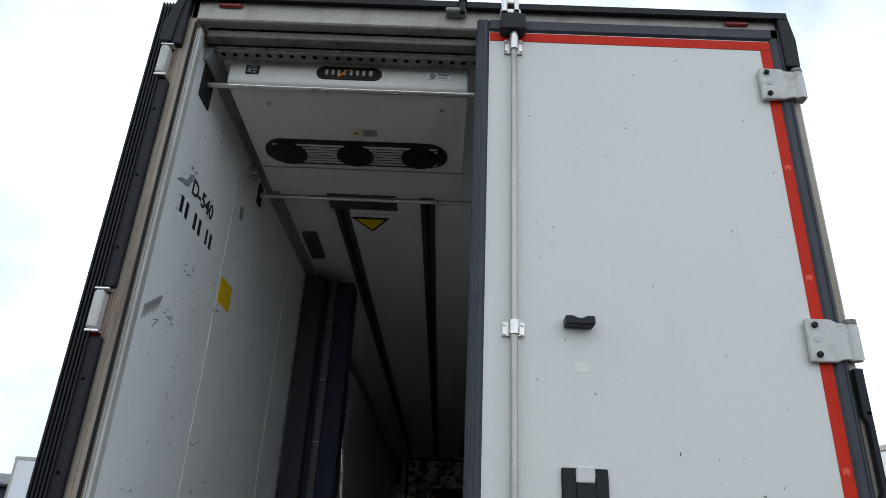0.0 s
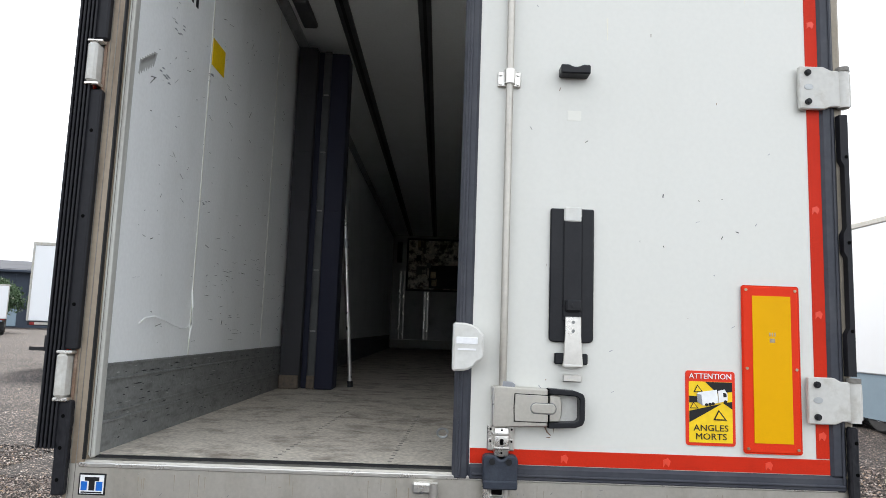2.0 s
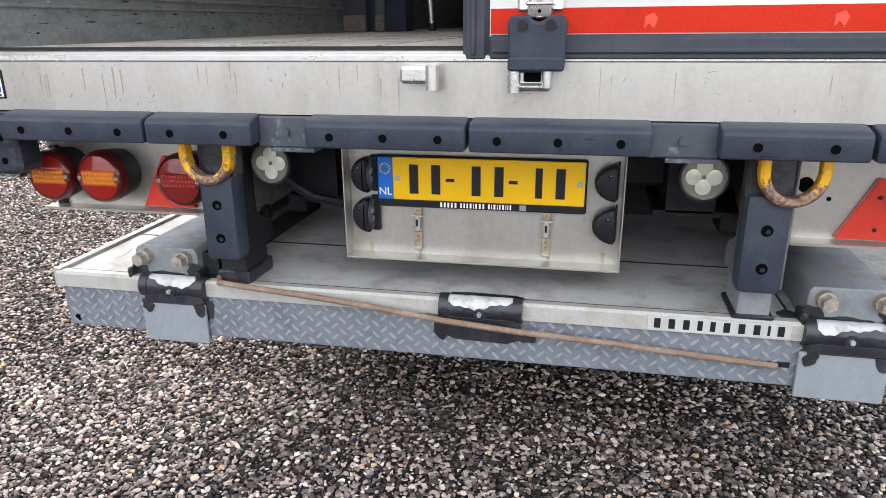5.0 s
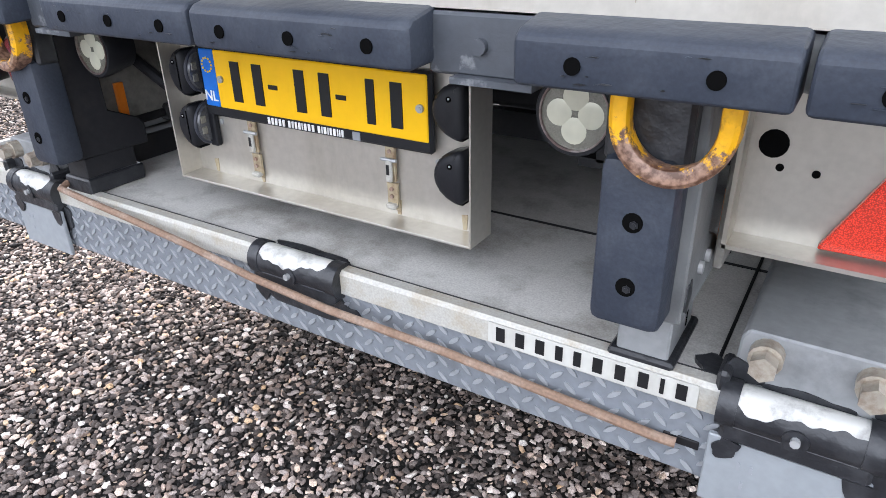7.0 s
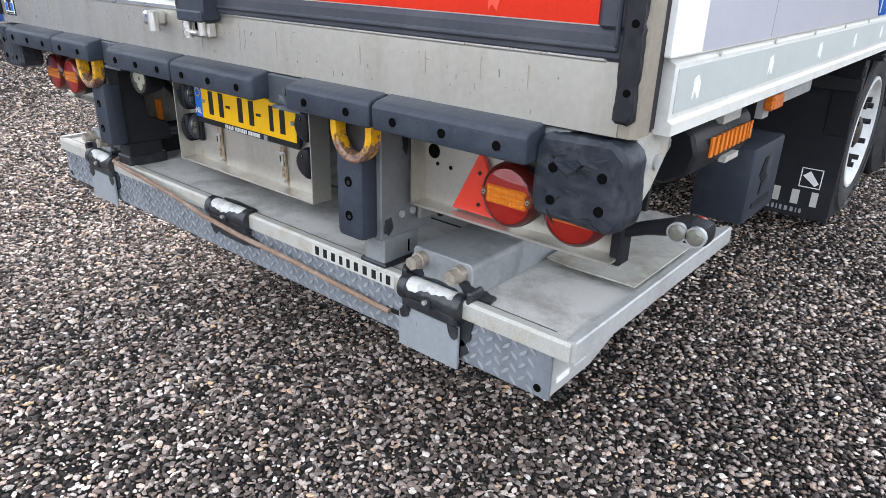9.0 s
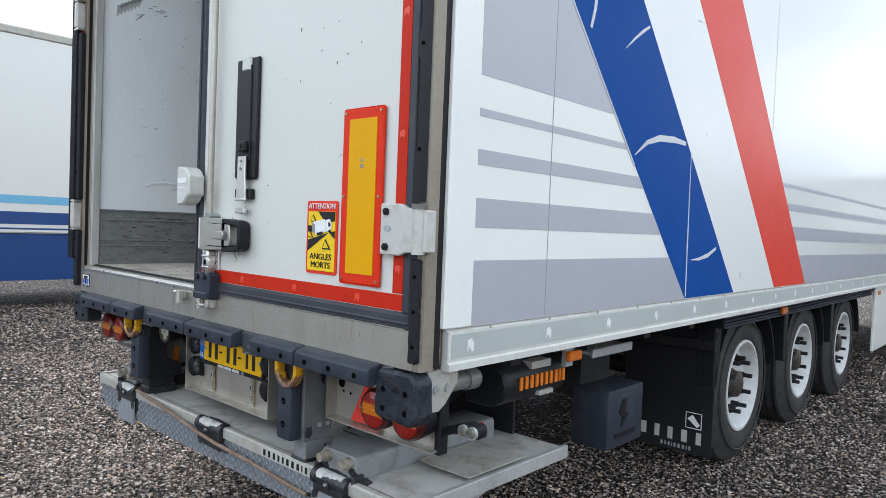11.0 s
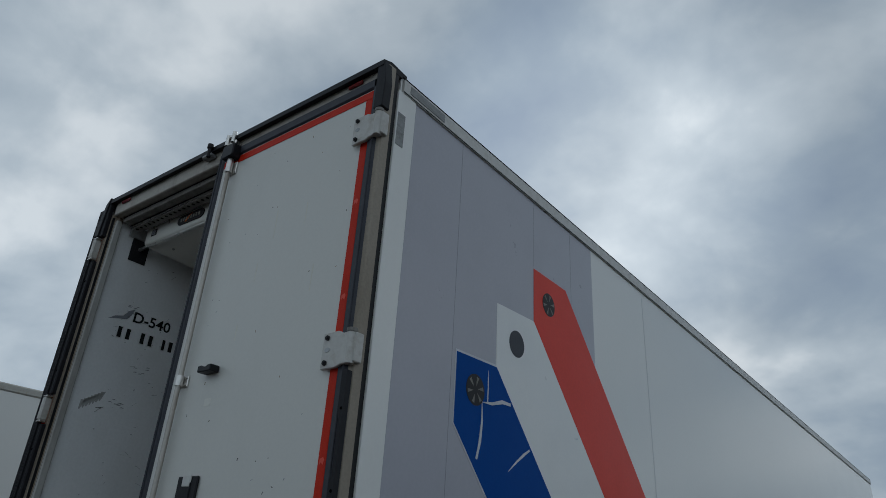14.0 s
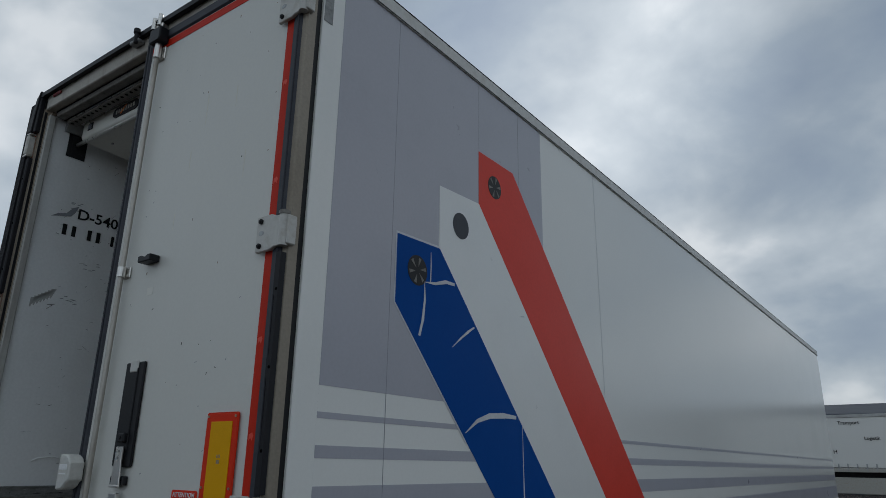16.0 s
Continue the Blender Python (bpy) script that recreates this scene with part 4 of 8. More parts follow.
def hinge(z):
    h = part("hinge", Shape().poly([(1.120, z - 0.073), (1.205, z - 0.073), (1.228, z - 0.063), (1.262, z - 0.063), (1.262, z + 0.063), (1.228, z + 0.063), (1.205, z + 0.075), (1.120, z + 0.075)], "y", -0.030, -0.012, 0.003), "hinge_white", door, "white painted steel hinge")
    part("knuckle", Shape().cyl((1.272, -0.022, z - 0.066), (1.272, -0.022, z + 0.062), 0.019, 18).box(1.255, 1.30, -0.025, 0.02, z - 0.06, z + 0.058, 0.004), "hinge_white", h)
    part("pin_head", Shape().cyl((1.272, -0.022, z + 0.060), (1.272, -0.022, z + 0.075), 0.022, 16), "dirty_steel", h)
    for dz in (-0.05, 0.052):
        part("bolt", Shape().cyl((1.147, -0.038, z + dz), (1.147, -0.029, z + dz), 0.0105, 14).cyl((1.147, -0.042, z + dz), (1.147, -0.037, z + dz), 0.0065, 6), "black_steel", h)
    part("slot", Shape().poly([(1.135 + 0.016 + 0.013 * math.cos(a) * 1.2, z + 0.003 + 0.010 * math.sin(a)) for a in [k * math.pi / 7 for k in range(14)]], "y", -0.0315, -0.0295), "galv", h)
    return h


hinge(1.474)
for zz in (2.516, 3.572):
    hinge(zz)

# lock bar with brackets, keepers and handle
bar = part("lock_bar", Shape().cyl((0.132, -0.030, 1.27), (0.132, -0.030, 3.78), 0.0125, 18), "lock_steel", door, "dull stainless lock bar")


def bracket(z, h=0.027, w=0.040):
    b = part("bar_bracket", Shape().box(0.132 - w, 0.132 + w, -0.012, -0.003, z - h, z + h, 0.003).cyl((0.132, -0.030, z - h * 0.9), (0.132, -0.030, z + h * 0.9), 0.019, 16), "stainless_bright", door, "bright steel bar bracket")
    for dx in (-0.030, 0.030):
        for dz in (-0.6, 0.6):
            part("bolt", Shape().cyl((0.132 + dx, -0.018, z + dz * h), (0.132 + dx, -0.011, z + dz * h), 0.006, 8), "stainless_bright", b)
    return b


bracket(2.515)
bracket(3.725, 0.038, 0.038)
fb = part("bar_bracket", Shape().box(0.088, 0.176, -0.012, -0.003, 1.282, 1.362, 0.003), "stainless_bright", door, "bolted bright steel foot bracket")
part("saddle", Shape().box(0.108, 0.156, -0.044, -0.010, 1.268, 1.361, 0.009, 2).box(0.105, 0.159, -0.047, -0.010, 1.333, 1.341, 0.003).box(0.105, 0.159, -0.047, -0.010, 1.291, 1.299, 0.003), "stainless_bright", fb)
for dx, z, r in ((0, 1.351, 0.0035), (0, 1.318, 0.0065), (0, 1.311, 0.0065), (0, 1.281, 0.0035)):
    part("hole", Shape().cyl((0.132 + dx, -0.0448, z), (0.132 + dx, -0.042, z), r, 12), "hole_black", fb)
for dx in (-0.034, 0.034):
    for z in (1.350, 1.312):
        bo = part("bolt", Shape().cyl((0.132 + dx, -0.018, z), (0.132 + dx, -0.011, z), 0.0075, 12), "stainless_bright", fb)
        part("socket", Shape().cyl((0.132 + dx, -0.0185, z), (0.132 + dx, -0.0175, z), 0.0038, 6), "hole_black", bo)
part("bar_guide", [Shape().cyl((0.132, -0.030, 3.69), (0.132, -0.030, 3.78), 0.018, 18)], "stainless_bright", door)
cov = part("keeper_cover", Shape().poly([(0.076, 1.174), (0.073, 1.262), (0.080, 1.274), (0.112, 1.274), (0.124, 1.262), (0.140, 1.262), (0.152, 1.274), (0.178, 1.274), (0.185, 1.262), (0.182, 1.174)], "y", -0.056, -0.004, 0.005).box(0.075, 0.183, -0.062, -0.052, 1.172, 1.198, 0.004), "bumper", door, "dark plastic keeper cover")
part("bolt", [Shape().cyl((0.102, -0.062, 1.256), (0.102, -0.056, 1.256), 0.010, 12), Shape().cyl((0.155, -0.062, 1.256), (0.155, -0.056, 1.256), 0.010, 12)], "print_black", cov)
part("keeper_cover", Shape().poly([(0.075, 3.79), (0.083, 3.775), (0.173, 3.775), (0.182, 3.79), (0.178, 3.862), (0.080, 3.862)], "y", -0.062, -0.004, 0.006), "plastic_black", door)
kp = part("keeper", Shape().box(0.076, 0.158, -0.030, -0.004, 1.132, 1.172, 0.005).box(0.094, 0.158, -0.046, -0.026, 1.136, 1.149, 0.005).cyl((0.086, -0.040, 1.130), (0.086, -0.040, 1.176), 0.013, 14).cyl((0.150, -0.040, 1.140), (0.150, -0.040, 1.176), 0.010, 12), "stainless_bright", sill, "bright cast steel keeper")
part("keeper_gap", Shape().box(0.104, 0.138, -0.0325, -0.029, 1.150, 1.168, 0.002), "hole_black", kp)
part("keeper", Shape().box(-0.148, -0.075, -0.038, -0.004, 1.145, 1.180, 0.007).cyl((-0.078, -0.042, 1.134), (-0.078, -0.042, 1.182), 0.014, 12), "stainless_bright", sill)
part("keeper", Shape().box(0.075, 0.16, -0.045, -0.004, 3.870, 3.90, 0.006).cyl((0.09, -0.048, 3.87), (0.09, -0.048, 3.94), 0.014, 12).cyl((0.14, -0.048, 3.88), (0.14, -0.048, 3.95), 0.012, 12).box(0.085, 0.15, -0.055, -0.04, 3.915, 3.935, 0.004), "stainless_bright", header)
hd = part("door_handle", Shape().poly([(0.100, 1.364), (0.100, 1.484), (0.106, 1.489), (0.277, 1.483), (0.277, 1.367), (0.106, 1.361)], "y", -0.055, -0.004, 0.004), "stainless", door, "stainless lever lock with black surround")
part("end_fold", Shape().box(0.098, 0.106, -0.058, -0.004, 1.364, 1.486, 0.003), "stainless_bright", hd)
part("grip_frame", Shape().poly([(0.277, 1.486), (0.362, 1.481), (0.388, 1.472), (0.394, 1.458), (0.394, 1.392), (0.388, 1.376), (0.362, 1.366), (0.277, 1.362), (0.277, 1.379), (0.366, 1.384), (0.376, 1.392), (0.376, 1.456), (0.366, 1.464), (0.277, 1.469)], "y", -0.056, -0.010, 0.003), "plastic_black", hd)
part("grip_back", Shape().box(0.277, 0.378, -0.016, -0.004, 1.380, 1.468), "steel_white", hd)
part("thumb_plate", Shape().poly([(0.280, 1.382), (0.314, 1.384), (0.320, 1.405), (0.320, 1.444), (0.314, 1.464), (0.280, 1.466)], "y", -0.052, -0.018, 0.003), "stainless", hd)
part("lever_gap", [Shape().poly([(0.168, 1.380), (0.166, 1.423), (0.168, 1.468), (0.279, 1.466), (0.279, 1.379)], "y", -0.0562, -0.054), Shape().box(0.2755, 0.2795, -0.0568, -0.02, 1.364, 1.485)], "hole_black", hd)
part("lever", Shape().poly([(0.1705, 1.3825), (0.1685, 1.423), (0.1705, 1.4655), (0.2750, 1.4635), (0.2750, 1.3815)], "y", -0.061, -0.053, 0.0015), "stainless", hd)
part("latch_seat", Shape().poly([(0.260 + 0.025 * math.copysign(1, math.cos(a)) + 0.017 * math.cos(a), 1.424 + 0.0185 * math.sin(a)) for a in [k * math.pi / 8 + 0.01 for k in range(16)]], "y", -0.0618, -0.053), "kick", hd)
part("latch", Shape().poly([(0.260 + 0.025 * math.copysign(1, math.cos(a)) + 0.014 * math.cos(a), 1.424 + 0.0155 * math.sin(a)) for a in [k * math.pi / 8 + 0.01 for k in range(16)]], "y", -0.067, -0.055, 0.002), "stainless", hd)
part("bar_clamp", Shape().poly([(0.130, 1.487), (0.132, 1.504), (0.164, 1.500), (0.172, 1.494), (0.168, 1.486)], "y", -0.05, -0.01), "print_grey", hd)
part("rust_run", [Shape().poly([(0.272, 1.362), (0.276, 1.362), (0.284, 1.346), (0.296, 1.334), (0.292, 1.333), (0.280, 1.343)], "y", -0.0030, -0.0015), Shape().poly([(0.300, 1.364), (0.304, 1.364), (0.303, 1.340)], "y", -0.0030, -0.0015), Shape().poly([(0.278, 1.328), (0.296, 1.329), (0.290, 1.326), (0.281, 1.3265)], "y", -0.0030, -0.0015)], "rust", door, "rust run below the handle")

# white plastic end cap that hangs over the seal
cap = part("plastic_cap", Shape().poly([(-0.034, 1.532), (-0.034, 1.684), (0.004, 1.684), (0.030, 1.678), (0.048, 1.668), (0.053, 1.657), (0.064, 1.651), (0.067, 1.640), (0.063, 1.618), (0.067, 1.584), (0.062, 1.570), (0.046, 1.563), (0.034, 1.547), (0.012, 1.535)], "y", -0.085, -0.018, 0.006), "steel_white", door, "white plastic door-stop cap")
part("relief", Shape().box(-0.024, 0.045, -0.087, -0.084, 1.617, 1.640, 0.002).box(-0.018, 0.04, -0.0865, -0.084, 1.598, 1.604), "sticker_white", cap)

# black strap holder and tail strap
sh = part("strap_holder", Shape().poly([(0.281, 1.640), (0.292, 1.633), (0.416, 1.633), (0.427, 1.640), (0.427, 2.074), (0.281, 2.074)], "y", -0.016, -0.003, 0.004), "plastic_black", door, "black plastic strap holder")
part("centre_strip", Shape().box(0.324, 0.388, -0.021, -0.014, 1.70, 2.05, 0.004), "plastic_black", sh)
part("top_clip", Shape().box(0.325, 0.385, -0.024, -0.012, 2.028, 2.080, 0.005), "steel_white", sh)
part("knob", Shape().box(0.332, 0.384, -0.040, -0.018, 1.732, 1.772, 0.006).cyl((0.358, -0.044, 1.752), (0.358, -0.038, 1.752), 0.008, 10), "plastic_black", sh)
bk_ = part("buckle", Shape().poly([(0.331, 1.716), (0.383, 1.716), (0.383, 1.66), (0.389, 1.575), (0.391, 1.555), (0.323, 1.555), (0.327, 1.575), (0.331, 1.66)], "y", -0.034, -0.026, 0.002).box(0.326, 0.388, -0.040, -0.030, 1.553, 1.563, 0.003), "stainless_bright", sh, "bent steel buckle")
part("buckle_lip", Shape().box(0.326, 0.386, -0.036, -0.020, 1.507, 1.531, 0.003), "stainless_bright", bk_)
part("screw", [Shape().cyl((0.357, -0.037, zz), (0.357, -0.033, zz), 0.0055, 10) for zz in (1.698, 1.670)], "kick", bk_)
part("crossbar", Shape().box(0.300, 0.408, -0.024, -0.003, 1.562, 1.598, 0.004), "plastic_black", sh)
gr = part("door_grip", Shape().poly([(0.303, 2.560), (0.330, 2.560), (0.345, 2.552), (0.362, 2.552), (0.378, 2.560), (0.403, 2.560), (0.403, 2.528), (0.303, 2.528)], "y", -0.055, -0.003, 0.004), "plastic_black", door, "small black plastic grip")
part("faded_patch", Shape().box(0.335, 0.382, -0.0035, -0.001, 2.38, 2.415), "cream", door)

# rear marker board
bd = part("marker_board", Shape().box(0.916, 1.106, -0.014, -0.006, 1.300, 1.840, 0.006), "board_red", door, "red-bordered yellow retroreflective marker board")
part("yellow_field", Shape().box(0.950, 1.076, -0.0165, -0.012, 1.334, 1.806), "board_yellow", bd)
for x in (0.930, 1.092):
    for z in (1.316, 1.570, 1.825):
        part("screw", Shape().cyl((x, -0.018, z), (x, -0.013, z), 0.0045, 10), "brass", bd)
part("stamp", bars("y", -0.0175, -0.016, 1.003, 0.022, 0.012, 1.675, [1, 1, 1], 0.5), "brass", bd)
part("stamp", Shape().box(1.005, 1.022, -0.0175, -0.016, 1.655, 1.668), "brass", bd)

# blind-spot warning sticker
st = part("warning_sticker", Shape().poly([(0.740, 1.319), (0.885, 1.319), (0.891, 1.322), (0.893, 1.328), (0.893, 1.547), (0.891, 1.553), (0.885, 1.556), (0.740, 1.556), (0.734, 1.553), (0.732, 1.547), (0.732, 1.328), (0.734, 1.322)], "y", -0.0055, -0.002), "sticker_red", door, "red and yellow blind-spot warning sticker")
part("yellow_field", Shape().box(0.742, 0.883, -0.0075, -0.005, 1.329, 1.522), "sticker_yellow", st)
for pr in ([(0.795, 1.5215), (0.8825, 1.5215), (0.8825, 1.492), (0.835, 1.485)], [(0.7425, 1.476), (0.775, 1.474), (0.775, 1.456), (0.7425, 1.454)],
           [(0.7425, 1.428), (0.848, 1.453), (0.800, 1.425), (0.7425, 1.392)], [(0.852, 1.456), (0.8825, 1.460), (0.8825, 1.436)]):
    part("black_wedge", Shape().poly(pr, "y", -0.0090, -0.0070), "print_black", st)
tr = part("truck_picture", Shape().poly([(0.767, 1.4835), (0.774, 1.4880), (0.832, 1.4974), (0.837, 1.456), (0.785, 1.446), (0.769, 1.457)], "y", -0.0105, -0.0085), "sticker_white", st)
part("truck_rear", Shape().poly([(0.767, 1.4835), (0.781, 1.4800), (0.785, 1.446), (0.769, 1.457)], "y", -0.0112, -0.0095), "print_grey", tr)
part("truck_cab", Shape().poly([(0.836, 1.494), (0.857, 1.499), (0.866, 1.486), (0.867, 1.464), (0.838, 1.456)], "y", -0.0108, -0.0085), "sticker_white", tr)
part("cab_window", Shape().poly([(0.852, 1.488), (0.862, 1.487), (0.864, 1.475), (0.853, 1.474)], "y", -0.0116, -0.0100), "print_black", tr)
for x, z in ((0.798, 1.4485), (0.809, 1.4505), (0.819, 1.4525), (0.859, 1.4600)):
    part("truck_wheel", Shape().cyl((x, -0.0116, z), (x, -0.0095, z), 0.0052, 12), "print_black", tr)
for x, z, k in ((0.772, 1.499, 0.016), (0.758, 1.446, 0.014), (0.842, 1.416, 0.022)):
    part("triangle", Shape().poly([(x - k, z - k * 0.7), (x + k, z - k * 0.7), (x - k * 0.2, z + k * 0.8)], "y", -0.0100, -0.0085), "print_black", st)
    part("triangle", Shape().poly([(x - k * 0.72, z - k * 0.52), (x + k * 0.62, z - k * 0.52), (x - k * 0.18, z + k * 0.5)], "y", -0.0110, -0.0095), "sticker_yellow", st)
letters("lettering", "ATTENTION", 0.0245, Matrix.Translation((0.8125, -0.0075, 1.5385)) @ REAR, "sticker_white", st, 0.001, stretch=1.02)
letters("lettering", "ANGLES", 0.0280, Matrix.Translation((0.8125, -0.0085, 1.3745)) @ REAR, "print_black", st, 0.001, stretch=1.12)
letters("lettering", "MORTS", 0.0280, Matrix.Translation((0.8125, -0.0085, 1.3475)) @ REAR, "print_black", st, 0.001, stretch=1.12)

# nicks in the door skin
random.seed(11)
for k in range(46):
    x, z = random.uniform(0.2, 1.13), random.uniform(1.4, 3.7)
    L, W = random.uniform(0.003, 0.013), random.uniform(0.001, 0.003)
    a = random.uniform(0.3, 2.8)
    c, d = math.cos(a), math.sin(a)
    part("nick", Shape().poly([(x, z), (x + W * d, z - W * c), (x + L * c + W * d, z + L * d - W * c), (x + L * c, z + L * d)], "y", -0.0034, -0.0015), random.choice(["print_black", "print_grey", "rust"]), door)

# sticker on the sill: plain blue and black shapes on white
tk = part("maker_sticker", Shape().box(-1.212, -1.126, -0.0075, -0.004, 1.101, 1.168, 0.001), "print_black", sill, "small blue, black and white sticker")
part("field", Shape().box(-1.207, -1.131, -0.0085, -0.0065, 1.106, 1.163), "sticker_white", tk)
part("mark", Shape().box(-1.203, -1.184, -0.0095, -0.0078, 1.116, 1.143).box(-1.155, -1.135, -0.0095, -0.0078, 1.116, 1.143), "print_blue", tk)
part("mark", Shape().box(-1.192, -1.146, -0.0097, -0.0078, 1.145, 1.157).box(-1.178, -1.160, -0.0097, -0.0078, 1.116, 1.147).box(-1.202, -1.136, -0.0095, -0.0078, 1.108, 1.112), "print_black", tk)

# dirt runs on the sill, old streaks on the door
random.seed(8)
for k in range(26):
    x, zt, L, W = random.uniform(-1.05, 1.2), random.uniform(1.15, 1.185), random.uniform(0.03, 0.085), random.uniform(0.0006, 0.002)
    part("dirt_run", Shape().poly([(x - W, zt), (x + W, zt), (x + W * 0.5, zt - L * 0.6), (x + W * 0.2, zt - L), (x - W * 0.3, zt - L)], "y", -0.0058, -0.004), "sill_run", sill)
for x, zt, L in ((0.62, 3.32, 0.16), (0.535, 3.05, 0.10), (0.84, 3.30, 0.11), (0.47, 2.75, 0.08), (0.95, 2.95, 0.13)):
    part("old_streak", Shape().poly([(x - 0.003, zt), (x + 0.003, zt), (x + 0.0015, zt - L), (x - 0.001, zt - L)], "y", -0.0028, -0.0015), "old_streak", door)
# scratches and dark marks on sill
random.seed(5)
for k in range(90):
    x, z = random.uniform(-1.1, 1.15), random.uniform(1.095, 1.18)
    L, W = 0.002 + 0.012 * random.random() ** 2, random.uniform(0.0004, 0.0015)
    a = random.choice((1.57, 1.45, 1.7, 0.2, -0.3, 0.9))
    c, d = math.cos(a), math.sin(a)
    part("scratch", Shape().poly([(x, z), (x + W * d, z - W * c), (x - L * c + W * d, z - L * d - W * c), (x - L * c, z - L * d)], "y", -0.0062, -0.004), random.choice(["kick", "sill_run", "print_grey", "kick"]), sill)

# ---- the open rear door, folded back along the far side ----
od = part("rear_door", Shape().box(-1.362, -1.288, 0.005, 1.24, 1.25, 3.86, 0.004), "door_white", trailer, "open rear door folded back along the side")
es = Shape()
es.box(-1.345, -1.285, -0.010, 0.006, 1.245, 3.868, 0.004)
for x in (-1.341, -1.328, -1.315, -1.302, -1.289):
    es.box(x - 0.0036, x + 0.0036, -0.040, -0.008, 1.245, 3.868, 0.002)
part("edge_seal", es, "rubber_black", od, "ribbed black rubber door edge")
part("tape_edge", Shape().box(-1.2845, -1.2815, -0.02, 0.0, 1.40, 3.80), "tape_red", od)
for z in (1.474, 2.516, 3.572):
    h = part("hinge", Shape().box(-1.303, -1.268, -0.048, 0.01, z - 0.07, z + 0.068, 0.008), "hinge_white", od, "white painted steel hinge")
    part("pin_head", [Shape().box(-1.306, -1.254, -0.046, -0.01, z + 0.068, z + 0.078, 0.003), Shape().box(-1.304, -1.256, -0.046, -0.01, z - 0.082, z - 0.070, 0.003)], "stainless_bright", h)

# marks and stickers on the inner wall
iw = inner_left
letters("lettering", "D-540", 0.098, Matrix.Translation((-1.2045, 0.445, 3.192)) @ SIDE, "print_black", iw, 0.001, "black stencilled lettering", 1.1)
part("lettering_bar", bars("x", -1.206, -1.2035, 0.225, 0.41, 0.070, 3.036, [0.8, 0.8, -0.5, 0.8, 0.8, -0.5, 0.6, 0.8], 0.35), "print_black", iw, "black stencilled bars")
part("inner_sticker", Shape().box(-1.206, -1.2035, 0.845, 1.02, 2.87, 3.0), "sticker_yellow", iw, "yellow sticker")
part("inner_sticker", Shape().box(-1.206, -1.2035, 0.93, 0.975, 3.36, 3.43), "print_grey", iw)
part("recess_plate", Shape().box(-1.206, -1.200, 0.165, 0.285, 3.56, 3.72), "black_steel", iw)
part("socket", Shape().cyl((-1.206, 0.97, 3.665), (-1.16, 0.97, 3.665), 0.022, 14).cyl((-1.206, 0.99, 3.63), (-1.17, 0.99, 3.63), 0.014, 12), "galv", iw)
part("smudge", Shape().poly([(0.15, 3.135), (0.20, 3.150), (0.27, 3.165), (0.295, 3.20), (0.31, 3.245), (0.275, 3.225), (0.24, 3.18), (0.19, 3.165)], "x", -1.2062, -1.2043), "print_grey", iw, "dark rubbed smudge")
for k in range(7):
    part("smudge", Shape().poly([(0.13 + k * 0.018, 2.60 + k * 0.012), (0.16 + k * 0.018, 2.605 + k * 0.012), (0.135 + k * 0.018, 2.54 + k * 0.012), (0.128 + k * 0.018, 2.545 + k * 0.012)], "x", -1.2062, -1.2049), "bulkhead", iw)
random.seed(22)
for k in range(250):
    y, z = 0.15 + 2.6 * random.random() ** 1.2, random.uniform(1.24, 1.49)
    L, W = 0.008 + 0.085 * random.random() ** 2, random.uniform(0.001, 0.0042)
    part("scuff", Shape().poly([(y, z), (y + L * 0.5, z + W), (y + L, z + W * 0.3), (y + L * 0.6, z - W * 0.5)], "x", -1.1985, -1.1972), random.choice(["print_black", "print_black", "rubber", "alu"]), kick)
random.seed(21)
for k in range(230):
    y, z = 0.2 + 2.3 * random.random() ** 1.3, random.uniform(1.55, 3.6)
    L, W = 0.004 + 0.06 * random.random() ** 3, random.uniform(0.0006, 0.0030)
    a = random.gauss(0.05, 0.22) if random.random() < 0.75 else random.uniform(0.3, 1.3)
    c, d = math.cos(a), math.sin(a)
    part("scuff", Shape().poly([(y, z), (y + W * d, z - W * c), (y + L * c + W * d, z + L * d - W * c), (y + L * c, z + L * d)], "x", -1.2062, -1.2045), random.choice(["print_black", "kick", "kick", "print_grey", "bulkhead", "bulkhead"]), iw)
for k in range(70):
    y, z = random.uniform(0.95, 2.5), 1.55 + 0.5 * random.random()
    L, W = 0.01 + 0.13 * random.random() ** 2.5, random.uniform(0.0006, 0.0024)
    part("scuff", Shape().poly([(y, z), (y + L * 0.4, z + W), (y + L, z + W * 0.2), (y + L * 0.7, z - W * 0.4)], "x", -1.2062, -1.2045), random.choice(["print_black", "kick", "print_grey", "bulkhead"]), iw)
for y, z, n in ((0.30, 3.235, 9), (0.44, 2.86, 6), (0.86, 2.80, 7), (0.33, 2.62, 8), (0.9, 2.2, 5)):
    sm = []
    for k in range(n):
        yy, zz2 = y + random.uniform(-0.05, 0.05), z + random.uniform(-0.03, 0.03)
        sm.append(Shape().poly([(yy, zz2), (yy + 0.028, zz2 + 0.003), (yy + 0.016, zz2 + 0.006), (yy + 0.005, zz2 + 0.004)], "x", -1.2062 - k * 0.00001, -1.2042 + k * 0.0001))
    part("smudge", sm, "print_grey", iw, "dark rubbed smudge")
dn = Shape()
dn.tube([(-1.206, 0.31, 1.645), (-1.198, 0.34, 1.665), (-1.196, 0.42, 1.672), (-1.197, 0.52, 1.660), (-1.198, 0.62, 1.640), (-1.206, 0.68, 1.635)], 0.0035, 8)
dn.tube([(-1.206, 0.70, 1.628), (-1.197, 0.76, 1.626), (-1.204, 0.81, 1.635)], 0.0035, 8)
